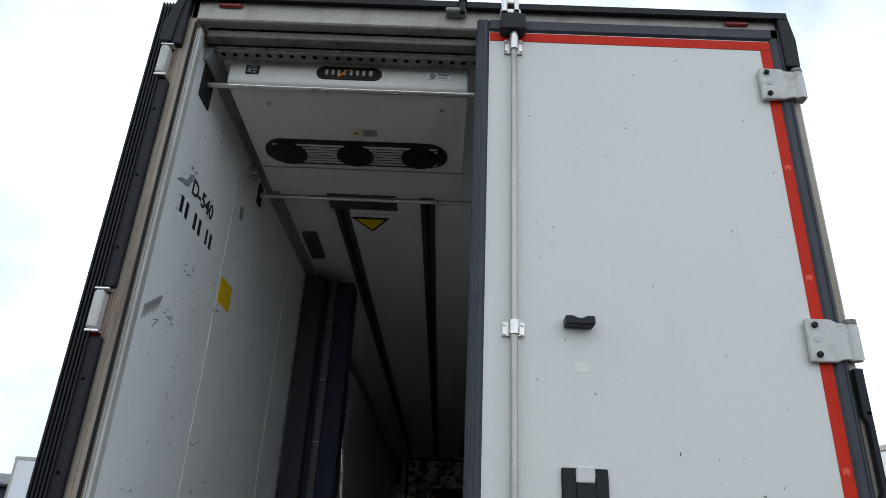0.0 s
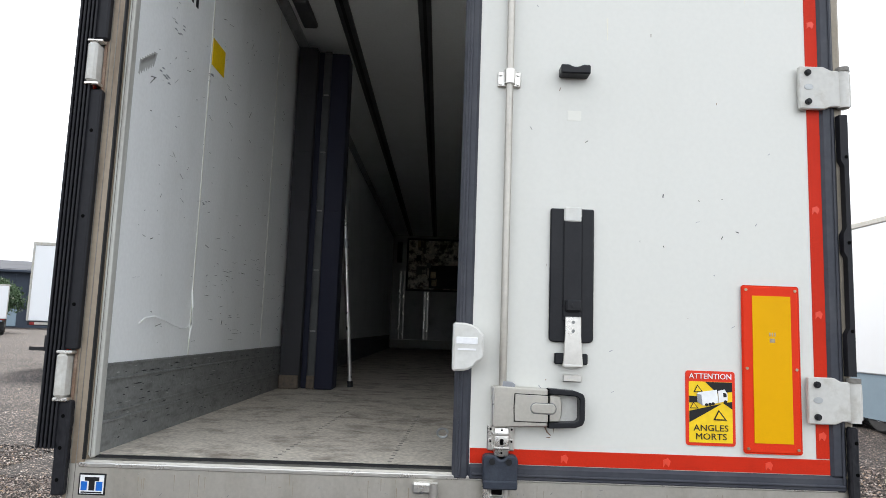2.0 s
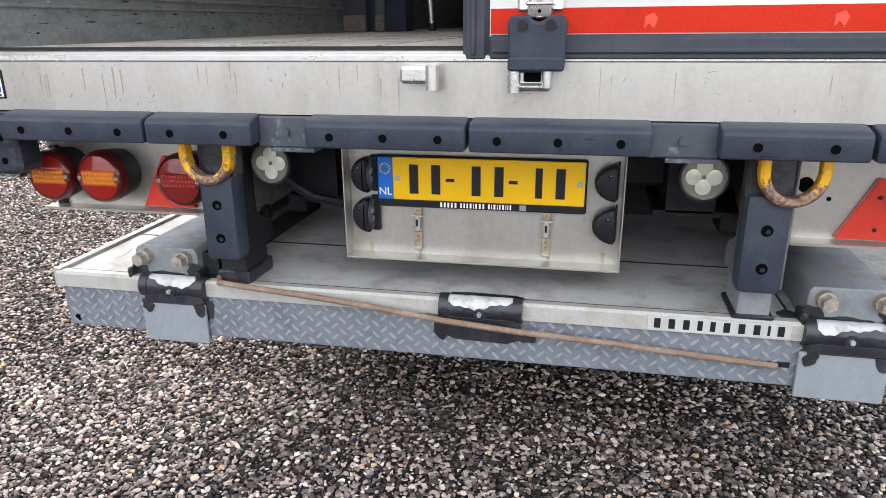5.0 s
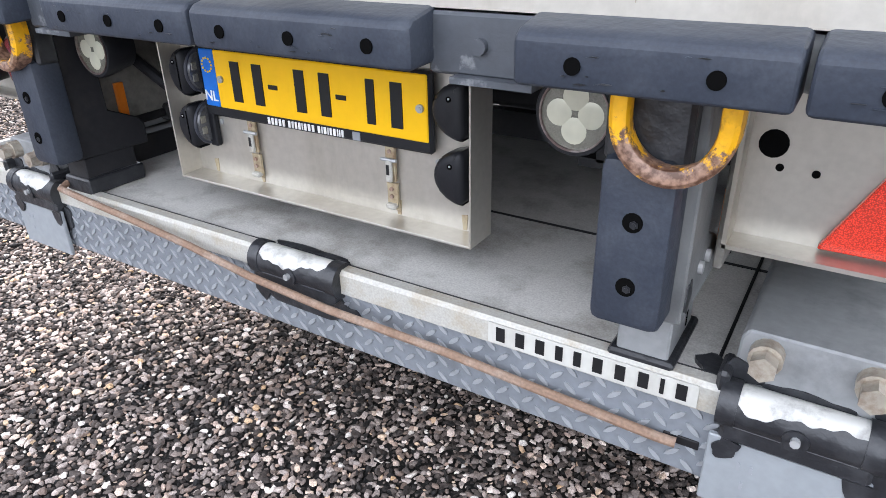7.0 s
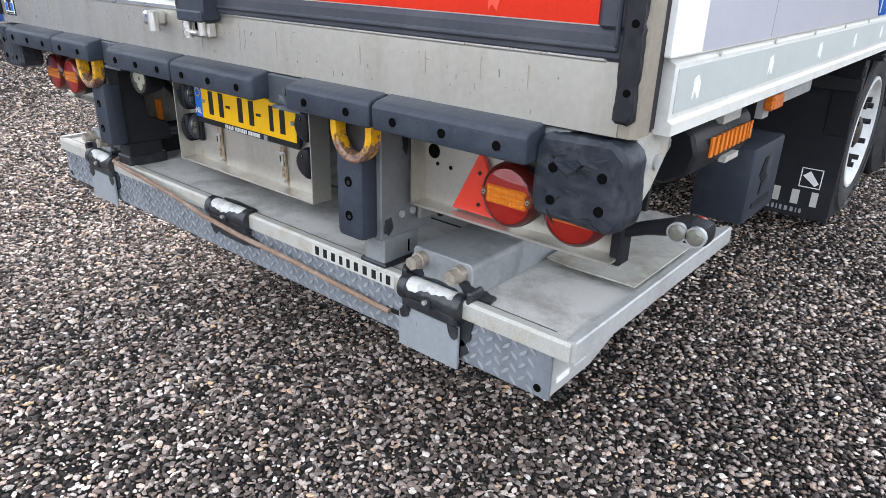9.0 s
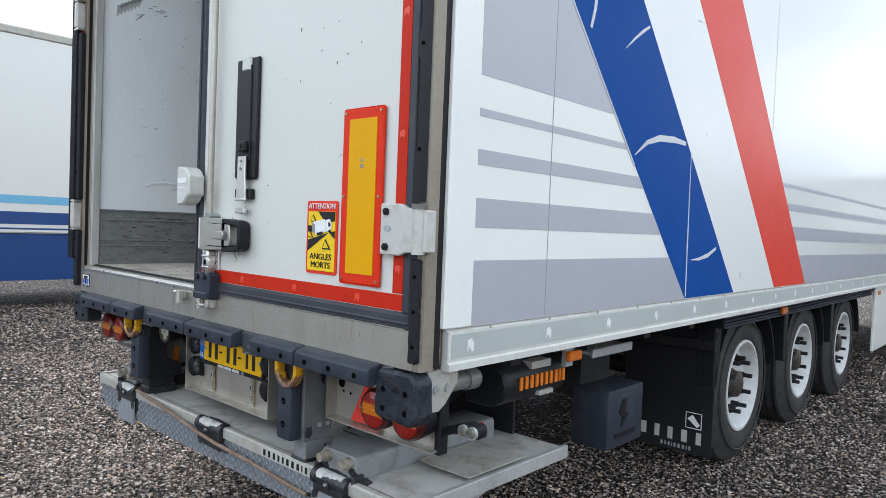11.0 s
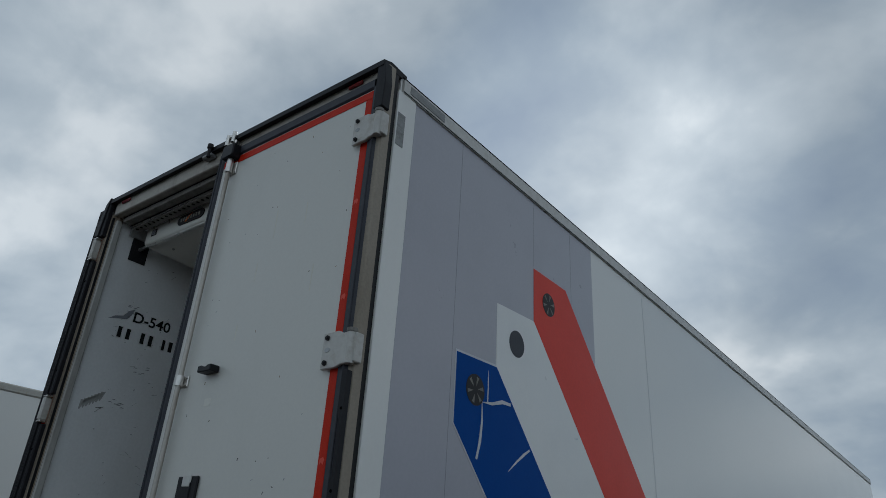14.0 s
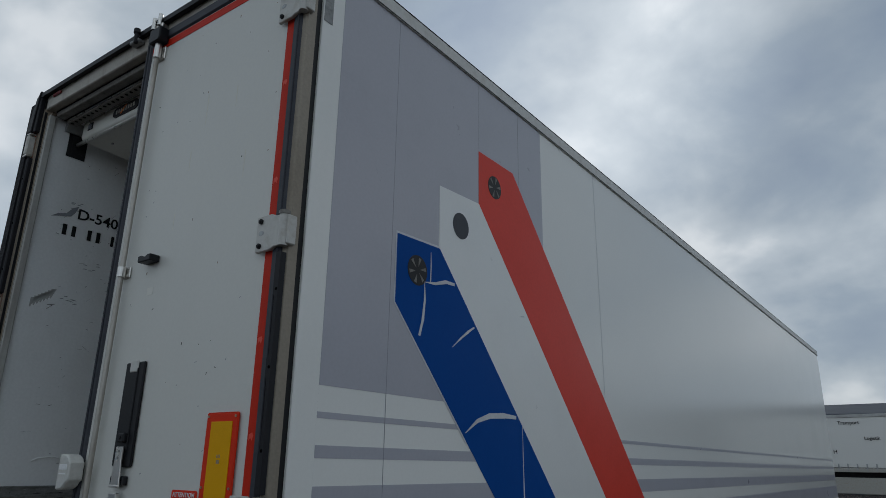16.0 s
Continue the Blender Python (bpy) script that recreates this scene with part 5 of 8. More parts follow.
dn.tube([(-1.206, 0.824, 1.80), (-1.197, 0.826, 1.72), (-1.196, 0.823, 1.64), (-1.206, 0.83, 1.58)], 0.004, 8)
part("dent", dn, "inner_wall", iw, "buckled dent in the lining")

# ceiling evaporator
ev = part("evaporator", Shape().poly([(0.20, 3.665), (0.20, 3.775), (0.215, 3.79), (1.12, 3.79), (1.12, 3.625), (1.07, 3.618), (0.215, 3.650)], "x", -1.11, -0.045, 0.006), "cream", trailer, "off-white ceiling evaporator with three fans")
part("name_badge", Shape().poly([(-0.575 + 0.105 * math.copysign(1, math.cos(a)) + 0.040 * math.cos(a), 3.722 + 0.033 * math.sin(a)) for a in [k * math.pi / 12 + 0.01 for k in range(24)]], "y", 0.193, 0.201), "print_black", ev, "black oval badge with pale bars")
part("badge_bar", bars("y", 0.190, 0.194, -0.683, 0.216, 0.026, 3.709, [1, 0.9, 0.9, 1, 0.9, 1, 1, 1.2], 0.45), "alu_light", ev)
part("badge_flash", Shape().poly([(-0.625, 3.698), (-0.595, 3.728), (-0.560, 3.746), (-0.583, 3.728), (-0.612, 3.698)], "y", 0.1885, 0.1905), "orange", ev)
lb0 = part("label", Shape().box(-1.035, -0.975, 0.197, 0.201, 3.702, 3.748), "print_black", ev, "dark square label with pale marks")
part("label_mark", [Shape().box(xx, xx + w, 0.1945, 0.198, zz, zz + h) for xx, w, zz, h in ((-1.026, 0.042, 3.736, 0.004), (-1.026, 0.016, 3.710, 0.020), (-1.004, 0.018, 3.722, 0.008), (-1.004, 0.018, 3.708, 0.008))], "print_grey", lb0)
part("label", Shape().box(-0.225, -0.125, 0.197, 0.201, 3.708, 3.745), "sticker_white", ev)
part("label_mark", Shape().cyl((-0.205, 0.194, 3.726), (-0.205, 0.198, 3.726), 0.014, 14).box(-0.183, -0.132, 0.194, 0.198, 3.731, 3.741).box(-0.183, -0.140, 0.194, 0.198, 3.716, 3.720), "print_grey", ev)


def under(y):
    """Height of the unit's sloping underside."""
    return 3.650 - (y - 0.215) * 0.0374


sl = part("fan_slot", Shape().poly([(-0.590 + 0.355 * math.copysign(1, math.cos(a)) + 0.105 * math.cos(a), 0.70 + 0.105 * math.sin(a)) for a in [k * math.pi / 14 + 0.01 for k in range(28)]], "z", under(0.70) - 0.010, under(0.70) + 0.01), "print_black", ev, "black oval fan grille")
for k in range(7):
    y = 0.625 + k * 0.025
    part("slat", Shape().box(-1.0, -0.18, y - 0.005, y + 0.004, under(0.70) - 0.016, under(0.70) - 0.008), "cream", sl)
for x in (-0.93, -0.595, -0.27):
    part("fan", Shape().cyl((x, 0.70, under(0.70) - 0.022), (x, 0.70, under(0.70) - 0.009), 0.093, 24), "plastic_black", sl)
part("seam", Shape().box(-1.10, -0.05, 0.845, 0.850, under(0.85) - 0.004, under(0.85) + 0.004), "print_grey", ev)
part("warning_label", Shape().box(-0.60, -0.54, 0.50, 0.55, under(0.5) - 0.006, under(0.5) + 0.003), "cream", ev)
part("warning_triangle", Shape().poly([(-0.592, 0.535), (-0.550, 0.535), (-0.571, 0.507)], "z", under(0.5) - 0.0075, under(0.5) - 0.004), "sticker_yellow", ev)
part("warning_sign", Shape().poly([(-0.579, 0.531), (-0.563, 0.531), (-0.571, 0.516)], "z", under(0.5) - 0.0085, under(0.5) - 0.006), "print_black", ev)
part("warning_label", Shape().box(-0.538, -0.47, 0.50, 0.55, under(0.5) - 0.006, under(0.5) + 0.003), "alu_light", ev)
part("label_bar", [Shape().box(-0.53, -0.48, yy, yy + 0.005, under(0.5) - 0.0075, under(0.5) - 0.004) for yy in (0.508, 0.520, 0.532)], "print_grey", ev)
for x in (-0.95, -0.16):
    part("screw", Shape().cyl((x, 0.33, under(0.33) - 0.008), (x, 0.33, under(0.33) + 0.004), 0.009, 8), "galv", ev)
part("drip_tube", Shape().cyl((-1.0, 0.19, 3.74), (-1.0, 0.17, 3.80), 0.004, 8).cyl((-0.82, 0.19, 3.745), (-0.82, 0.17, 3.80), 0.004, 8), "alu_light", ev)
for y, z in ((0.225, 3.655), (1.19, 3.635)):
    cb = part("cross_rail", Shape().cyl((-1.205, y, z), (1.195, y, z), 0.013, 14), "stainless_bright", trailer, "round steel cross rail")
    part("rail_plate", Shape().box(-1.206, -1.198, y - 0.035, y + 0.035, z - 0.06, z + 0.06), "black_steel", cb)

# ---- decoration on the near side ----
DX = HW + 0.0015
base = part("base_rail", Shape().poly([(HW - 0.02, 1.065), (HW + 0.012, 1.065), (HW + 0.012, 1.085), (HW + 0.004, 1.090), (HW + 0.004, 1.180), (HW - 0.02, 1.192)], "y", 0.105, LONG), "steel_white", trailer, "white base rail with grey tape")
part("base_tape", Shape().box(HW + 0.004, HW + 0.006, 0.12, 13.3, 1.100, 1.172), "silver_tape", base, "silver reflective tape")
for k in range(16):
    y = 0.19 + k * 0.42
    part("tape_mark", Shape().poly([(y, 1.115), (y + 0.008, 1.13), (y + 0.02, 1.115), (y + 0.028, 1.115), (y + 0.03, 1.14), (y + 0.018, 1.155), (y + 0.002, 1.15)], "x", HW + 0.0055, HW + 0.0072), "sticker_white", base)
for k in range(40):
    part("rivet", Shape().cyl((HW + 0.003, 0.3 + k * 0.33, 1.183), (HW + 0.0065, 0.3 + k * 0.33, 1.183), 0.005, 8), "alu_light", base)
part("end_trim", Shape().box(HW - 0.05, HW + 0.006, 0.078, 0.205, 1.192, 3.826, 0.002), "side_white", side_wall, "white end trim")
part("end_plate", Shape().box(HW + 0.006, HW + 0.008, 0.085, 0.135, 3.52, 3.70), "kick", side_wall)
tr = part("roof_rail", Shape().poly([(HW - 0.02, 3.824), (HW + 0.010, 3.824), (HW + 0.012, 3.90), (HW - 0.03, 3.942), (HW - 0.08, 3.945), (HW - 0.08, 3.832)], "y", 0.105, LONG), "steel_white", roof, "white aluminium roof rail")
part("roof_rail", Shape().poly([(-HW + 0.02, 3.824), (-HW - 0.010, 3.824), (-HW - 0.012, 3.90), (-HW + 0.03, 3.942), (-HW + 0.08, 3.945), (-HW + 0.08, 3.832)], "y", 0.105, LONG), "steel_white", roof)
part("rail_line", Shape().box(HW + 0.009, HW + 0.0115, 0.105, LONG, 3.826, 3.833), "print_black", roof)
part("rail_line", Shape().poly([(HW - 0.016, 3.924), (HW + 0.006, 3.902), (HW + 0.011, 3.910), (HW - 0.010, 3.931)], "y", 0.105, LONG), "rubber_black", roof)
part("rail_plate", Shape().box(HW + 0.0112, HW + 0.0135, 0.15, 0.42, 3.845, 3.890), "kick", roof)


def decal(name, pts, mat, lift, label=""):
    return part(name, Shape().poly(pts, "x", HW - 0.002, HW + lift), mat, side_wall, label)


def left_edge(z):
    return 0.634 + (2.364 - z) * 0.972


decal("grey_field", [(0.21, 1.950), (left_edge(1.95), 1.950), (0.634, 2.364), (0.634, 2.69), (0.957, 2.69), (0.957, 3.042), (1.322, 3.042), (1.322, 3.384), (1.69, 3.384), (2.075, 2.985), (2.075, 3.823), (0.21, 3.823)], "side_grey", 0.0012, "grey vinyl field")
for z0, z1 in ((1.826, 1.850), (1.680, 1.727), (1.490, 1.580), (1.192, 1.390)):
    decal("grey_stripe", [(0.21, z0), (left_edge(z0), z0), (left_edge(z1), z1), (0.21, z1)], "side_grey", 0.0012, "grey vinyl stripe")


def right_edge(z):
    return 1.69 + (3.384 - z) * 0.962


for z0, z1 in ((1.826, 1.850), (1.680, 1.727), (1.490, 1.580), (1.192, 1.390)):
    decal("grey_stripe", [(right_edge(z0), z0), (13.45, z0), (13.45, z1), (right_edge(z1), z1)], "side_grey", 0.0012)
decal("blue_stripe", [(0.634, 2.69), (0.634, 2.364), (1.772, 1.194), (2.412, 1.194), (0.966, 2.70)], "blue_vinyl", 0.003, "blue slanting stripe with torn vinyl")
decal("stripe_border", [(0.626, 2.70), (0.626, 2.36), (1.20, 1.765), (1.206, 1.772), (0.634, 2.362), (0.634, 2.70)], "torn", 0.0034)
decal("stripe_border", [(0.634, 2.690), (0.960, 2.700), (0.955, 2.711), (0.634, 2.700)], "torn", 0.0034)
decal("white_stripe", [(0.957, 3.042), (0.962, 2.705), (2.408, 1.194), (3.118, 1.194), (1.324, 3.060)], "white_vinyl", 0.0022, "white slanting stripe")
decal("red_stripe", [(1.322, 3.384), (1.324, 3.060), (3.114, 1.194), (3.794, 1.194), (1.70, 3.384)], "red_vinyl", 0.003, "red slanting stripe")
for y, z, r, mt in ((0.79, 2.545, 0.074, "print_black"), (1.148, 2.875, 0.072, "rubber"), (1.489, 3.215, 0.070, "print_black")):
    dk = part("disc", Shape().cyl((HW, y, z), (HW + 0.0045, y, z), r, 32), mt, side_wall, "dark round decal")
    if mt == "print_black":
        sp = Shape()
        for k in range(6):
            a = k * 1.047 + 0.3
            sp.poly([(y + 0.018 * math.cos(a), z + 0.018 * math.sin(a)), (y + 0.064 * math.cos(a - 0.2), z + 0.064 * math.sin(a - 0.2)), (y + 0.064 * math.cos(a + 0.1), z + 0.064 * math.sin(a + 0.1))], "x", HW + 0.004, HW + 0.0054)
        part("disc_pattern", sp, "dirty_steel", side_wall)


def tear(pts, w):
    sp = Shape()
    n = len(pts)
    for i in range(n - 1):
        (y0, z0), (y1, z1) = pts[i], pts[i + 1]
        dy, dz = y1 - y0, z1 - z0
        L = math.hypot(dy, dz)
        a, b = w * math.sin(math.pi * (i + 0.15) / n), w * math.sin(math.pi * (i + 1.0) / n) + 0.001
        ny, nz = -dz / L, dy / L
        sp.poly([(y0 - ny * a, z0 - nz * a), (y1 - ny * b, z1 - nz * b), (y1 + ny * b, z1 + nz * b), (y0 + ny * a, z0 + nz * a)], "x", HW + 0.002, HW + 0.0052)
    part("tear", sp, "torn", side_wall, "pale tear in the vinyl")


tear([(0.846, 2.5), (0.851, 2.41), (0.838, 2.311), (0.815, 2.235)], 0.008)
tear([(0.846, 2.5), (0.931, 2.51), (1.02, 2.538), (1.094, 2.54)], 0.009)
tear([(1.081, 2.219), (1.157, 2.276), (1.225, 2.321), (1.275, 2.349)], 0.006)
tear([(1.199, 1.813), (1.304, 1.876), (1.422, 1.908), (1.569, 1.918), (1.69, 1.915)], 0.014)
tear([(1.758, 1.882), (1.762, 1.649), (1.767, 1.432), (1.773, 1.202)], 0.0035)
tear([(1.816, 1.376), (1.912, 1.38), (2.02, 1.397), (2.122, 1.432)], 0.009)
tear([(0.892, 2.664), (0.894, 2.587), (0.892, 2.511)], 0.003)
tear([(1.765, 2.499), (1.804, 2.503)], 0.004)
for y, z0, z1, mt in ((0.60, 1.195, 3.823, "print_grey"), (1.325, 3.40, 3.823, "print_grey"), (1.775, 3.29, 3.823, "print_grey"), (1.775, 1.195, 3.29, "torn"), (2.93, 1.195, 3.823, "torn")):
    part("panel_seam", Shape().box(HW + 0.0005, HW + 0.0018, y - 0.0011, y + 0.0011, z0, z1), mt, side_wall)

# ---- rear underrun: buffers, lamps, number plate ----
FIT = LOWER
beam = part("rear_beam", Shape().box(-1.24, 1.24, 0.113, 0.20, 0.985, 1.038, 0.004), "grey_paint", trailer, "grey steel rear beam")
for x0, x1 in ((-0.495, -0.368), (0.388, 0.516)):
    part("tow_plate", Shape().box(x0 - 0.01, x1 + 0.01, 0.102, 0.114, 0.968, 1.040, 0.004).box(x0 + 0.03, x1 + 0.01, 0.085, 0.18, 0.962, 0.970), "chipped_plate", beam, "chipped grey tow plate")
    part("bolt", Shape().cyl(((x0 + x1) / 2, 0.094, 1.004), ((x0 + x1) / 2, 0.104, 1.004), 0.0095, 14), "chipped_plate", beam)


def buffer(x0, x1, holes):
    b = part("buffer_strip", Shape().poly([(0.115, 0.980), (0.050, 0.977), (0.048, 1.027), (0.060, 1.036), (0.115, 1.047)], "x", x0 + 0.002, x1 - 0.002, 0.0075, 3), "bumper", trailer, "dark grey rubber rear buffer strip", 18)
    for k in range(holes):
        x = x0 + (x1 - x0) * (k + 0.5) / holes
        part("bolt_hole", Shape().cyl((x, 0.0466, 1.003), (x, 0.0490, 1.003), 0.0090, 16), "hole_black", b)
    rc = random.Random(int(x0 * 997) + 3)
    for k in range(holes * 5):
        x, z, L, W = rc.uniform(x0 + 0.02, x1 - 0.05), rc.choice((0.987, 0.994, 1.012, 1.0195)) + rc.uniform(-0.002, 0.002), rc.uniform(0.004, 0.016), rc.uniform(0.0004, 0.0012)
        part("chip", Shape().poly([(x, z), (x + L * 0.4, z + W), (x + L, z + W * 0.4), (x + L * 0.7, z - W * 0.7)], "y", 0.0474, 0.0492), rc.choice(["bumper", "tar", "tar", "print_black"]), b)
    return b


for x0, x1, n in ((-1.172, -0.772, 3), (-0.769, -0.495, 2), (-0.368, 0.002, 3), (0.005, 0.388, 3), (0.516, 0.797, 2), (0.801, 1.192, 3)):
    buffer(x0, x1, n)
for sg in (1, -1):
    FIT = PLAIN
    cb = part("corner_buffer", Shape().poly([(sg * 1.130, 0.864), (sg * 1.116, 0.876), (sg * 1.118, 0.988), (sg * 1.132, 1.010), (sg * 1.262, 1.014), (sg * 1.290, 0.99), (sg * 1.294, 0.885), (sg * 1.278, 0.860)], "y", -0.026, 0.052, 0.009).gouge(5, 0.0028, 60, sg), "buffer_worn", trailer, "gouged dark rubber corner buffer")
    for dx, dz in ((1.158, 0.955), (1.158, 0.898), (1.250, 0.955), (1.250, 0.898)):
        part("bolt_hole", Shape().cyl((sg * dx, -0.0275, dz), (sg * dx, -0.022, dz), 0.0088, 14), "hole_black", cb)
    rc = random.Random(17 + sg)
    for k in range(26):
        x, z, L, W, a = rc.uniform(1.130, 1.262), rc.choice((rc.uniform(0.955, 0.985), rc.uniform(0.87, 0.98))), rc.uniform(0.006, 0.032), rc.uniform(0.0008, 0.003), rc.gauss(0, 0.5)
        c, d = math.cos(a), math.sin(a)
        part("gouge_mark", Shape().poly([(sg * (x + u * L * c - v * W * d), z + u * L * d + v * W * c) for u, v in ((0, 0), (0.3, 0.9), (0.7, 1.0), (1, 0.2), (0.75, -0.6), (0.25, -0.9))], "y", -0.0272, -0.0245), rc.choice(("tar", "print_black", "bumper")), cb)
    bk = part("corner_bracket", Shape().poly([(0.050, 0.890), (0.050, 1.012), (0.183, 1.012), (0.183, 0.965), (0.13, 0.905), (0.10, 0.886)], "x", sg * 1.262 - 0.006, sg * 1.262 + 0.006, 0.002), "alu_light", trailer, "pale aluminium corner bracket")
    for y in (0.085, 0.135):
        part("bolt", Shape().cyl((sg * 1.266, y, 0.955), (sg * 1.273, y, 0.955), 0.014, 12), "galv", bk)
    FIT = LOWER_BACK
    # lamp skirt
    sk = part("lamp_panel", Shape().box(sg * 1.0 - 0.272, sg * 1.0 + 0.275, 0.285, 0.292, 0.752, 1.04).box(sg * 1.0 - 0.272, sg * 1.0 + 0.275, 0.235, 0.285, 0.749, 0.755).box(sg * 0.73 - 0.003, sg * 0.73 + 0.003, 0.235, 0.292, 0.749, 1.04), "stainless", trailer, "stainless rear lamp panel")
    tx = 0.916 if sg > 0 else -0.890
    part("reflector", Shape().poly([(tx - 0.081, 0.760), (tx + 0.081, 0.760), (tx + 0.006, 0.902), (tx - 0.006, 0.902)], "y", 0.268, 0.283, 0.002), "reflector_red", sk, "red triangular reflector")
    for dz in (0.785, 0.860):
        part("screw", Shape().cyl((tx, 0.265, dz), (tx, 0.270, dz), 0.005, 8), "print_black", sk)
    for hx, hz, hr in ((0.761, 0.880, 0.018), (0.773, 0.851, 0.005), (0.815, 0.849, 0.005)):
        part("panel_hole", Shape().cyl((sg * hx, 0.2835, hz), (sg * hx, 0.2855, hz), hr, 16), "hole_black", sk)


FIT = LOWER


def tail_lamp(x, kind):
    z, y = 0.855, 0.228
    tl = part("tail_lamp", Shape().lathe([(0.08, 0.063), (0.04, 0.068), (0.012, 0.071), (0.0, 0.070)], (x, y, z), "y", 40), "plastic_black", trailer, "round red and amber tail lamp")
    ln = part("lens", Shape().lathe([(0.012, 0.0700), (-0.006, 0.0690), (-0.016, 0.065), (-0.021, 0.057), (-0.022, 0.0)], (x, y, z), "y", 40, False), "lens_red" if kind else "lens_dark_red", tl)
    colour = "lens_orange" if kind else "lens_dark_red"
    part("amber_band", Shape().box(x - 0.0515, x + 0.0515, y - 0.0245, y - 0.016, z - 0.021, z + 0.019, 0.003), colour, tl)
    for d in (-1, 1):
        part("screw_tab", Shape().box(x + d * 0.0565 - 0.0085, x + d * 0.0565 + 0.0085, y - 0.0243, y - 0.010, z - 0.011, z + 0.011, 0.002), "lens_brown", tl)
    glow = "lens_amber_light" if kind else "lens_red_light"
    for i in range(10):
        for j in (-1, 0, 1):
            part("led_lens", Shape().lathe([(0.0, 0.0043), (-0.0014, 0.0034), (-0.002, 0.0)], (x - 0.0428 + i * 0.0095, y - 0.0244, z - 0.001 + j * 0.0120), "y", 6, False), glow, ln)
    part("rim_shade", Shape().lathe([(0.004, 0.0710), (-0.008, 0.0700), (-0.0185, 0.0655), (-0.0225, 0.0600), (-0.0215, 0.0590)], (x, y, z), "y", 40, False), "lens_rim", tl)
    for dx in (-0.0565, 0.0565):
        sc = part("screw", Shape().cyl((x + dx, y - 0.027, z), (x + dx, y - 0.012, z), 0.0050, 12), "stainless_bright", tl)
        part("screw_slot", Shape().box(x + dx - 0.0018, x + dx + 0.0018, y - 0.0276, y - 0.0268, z - 0.0018, z + 0.0018), "print_black", sc)
    return tl


for x, kd in ((1.050, 1), (1.207, 1), (-1.195, 1), (-1.037, 1), (-0.796, 0)):
    tail_lamp(x, kd)


def band(cx, cz, r_out, r_in, a0, a1, n=16):
    """Outline of a flat curved band."""
    an = [a0 + (a1 - a0) * k / n for k in range(n + 1)]
    return [(cx + r_out * math.cos(a), cz + r_out * 1.05 * math.sin(a)) for a in an] + [(cx + r_in * math.cos(a), cz + r_in * 1.05 * math.sin(a)) for a in an[::-1]]


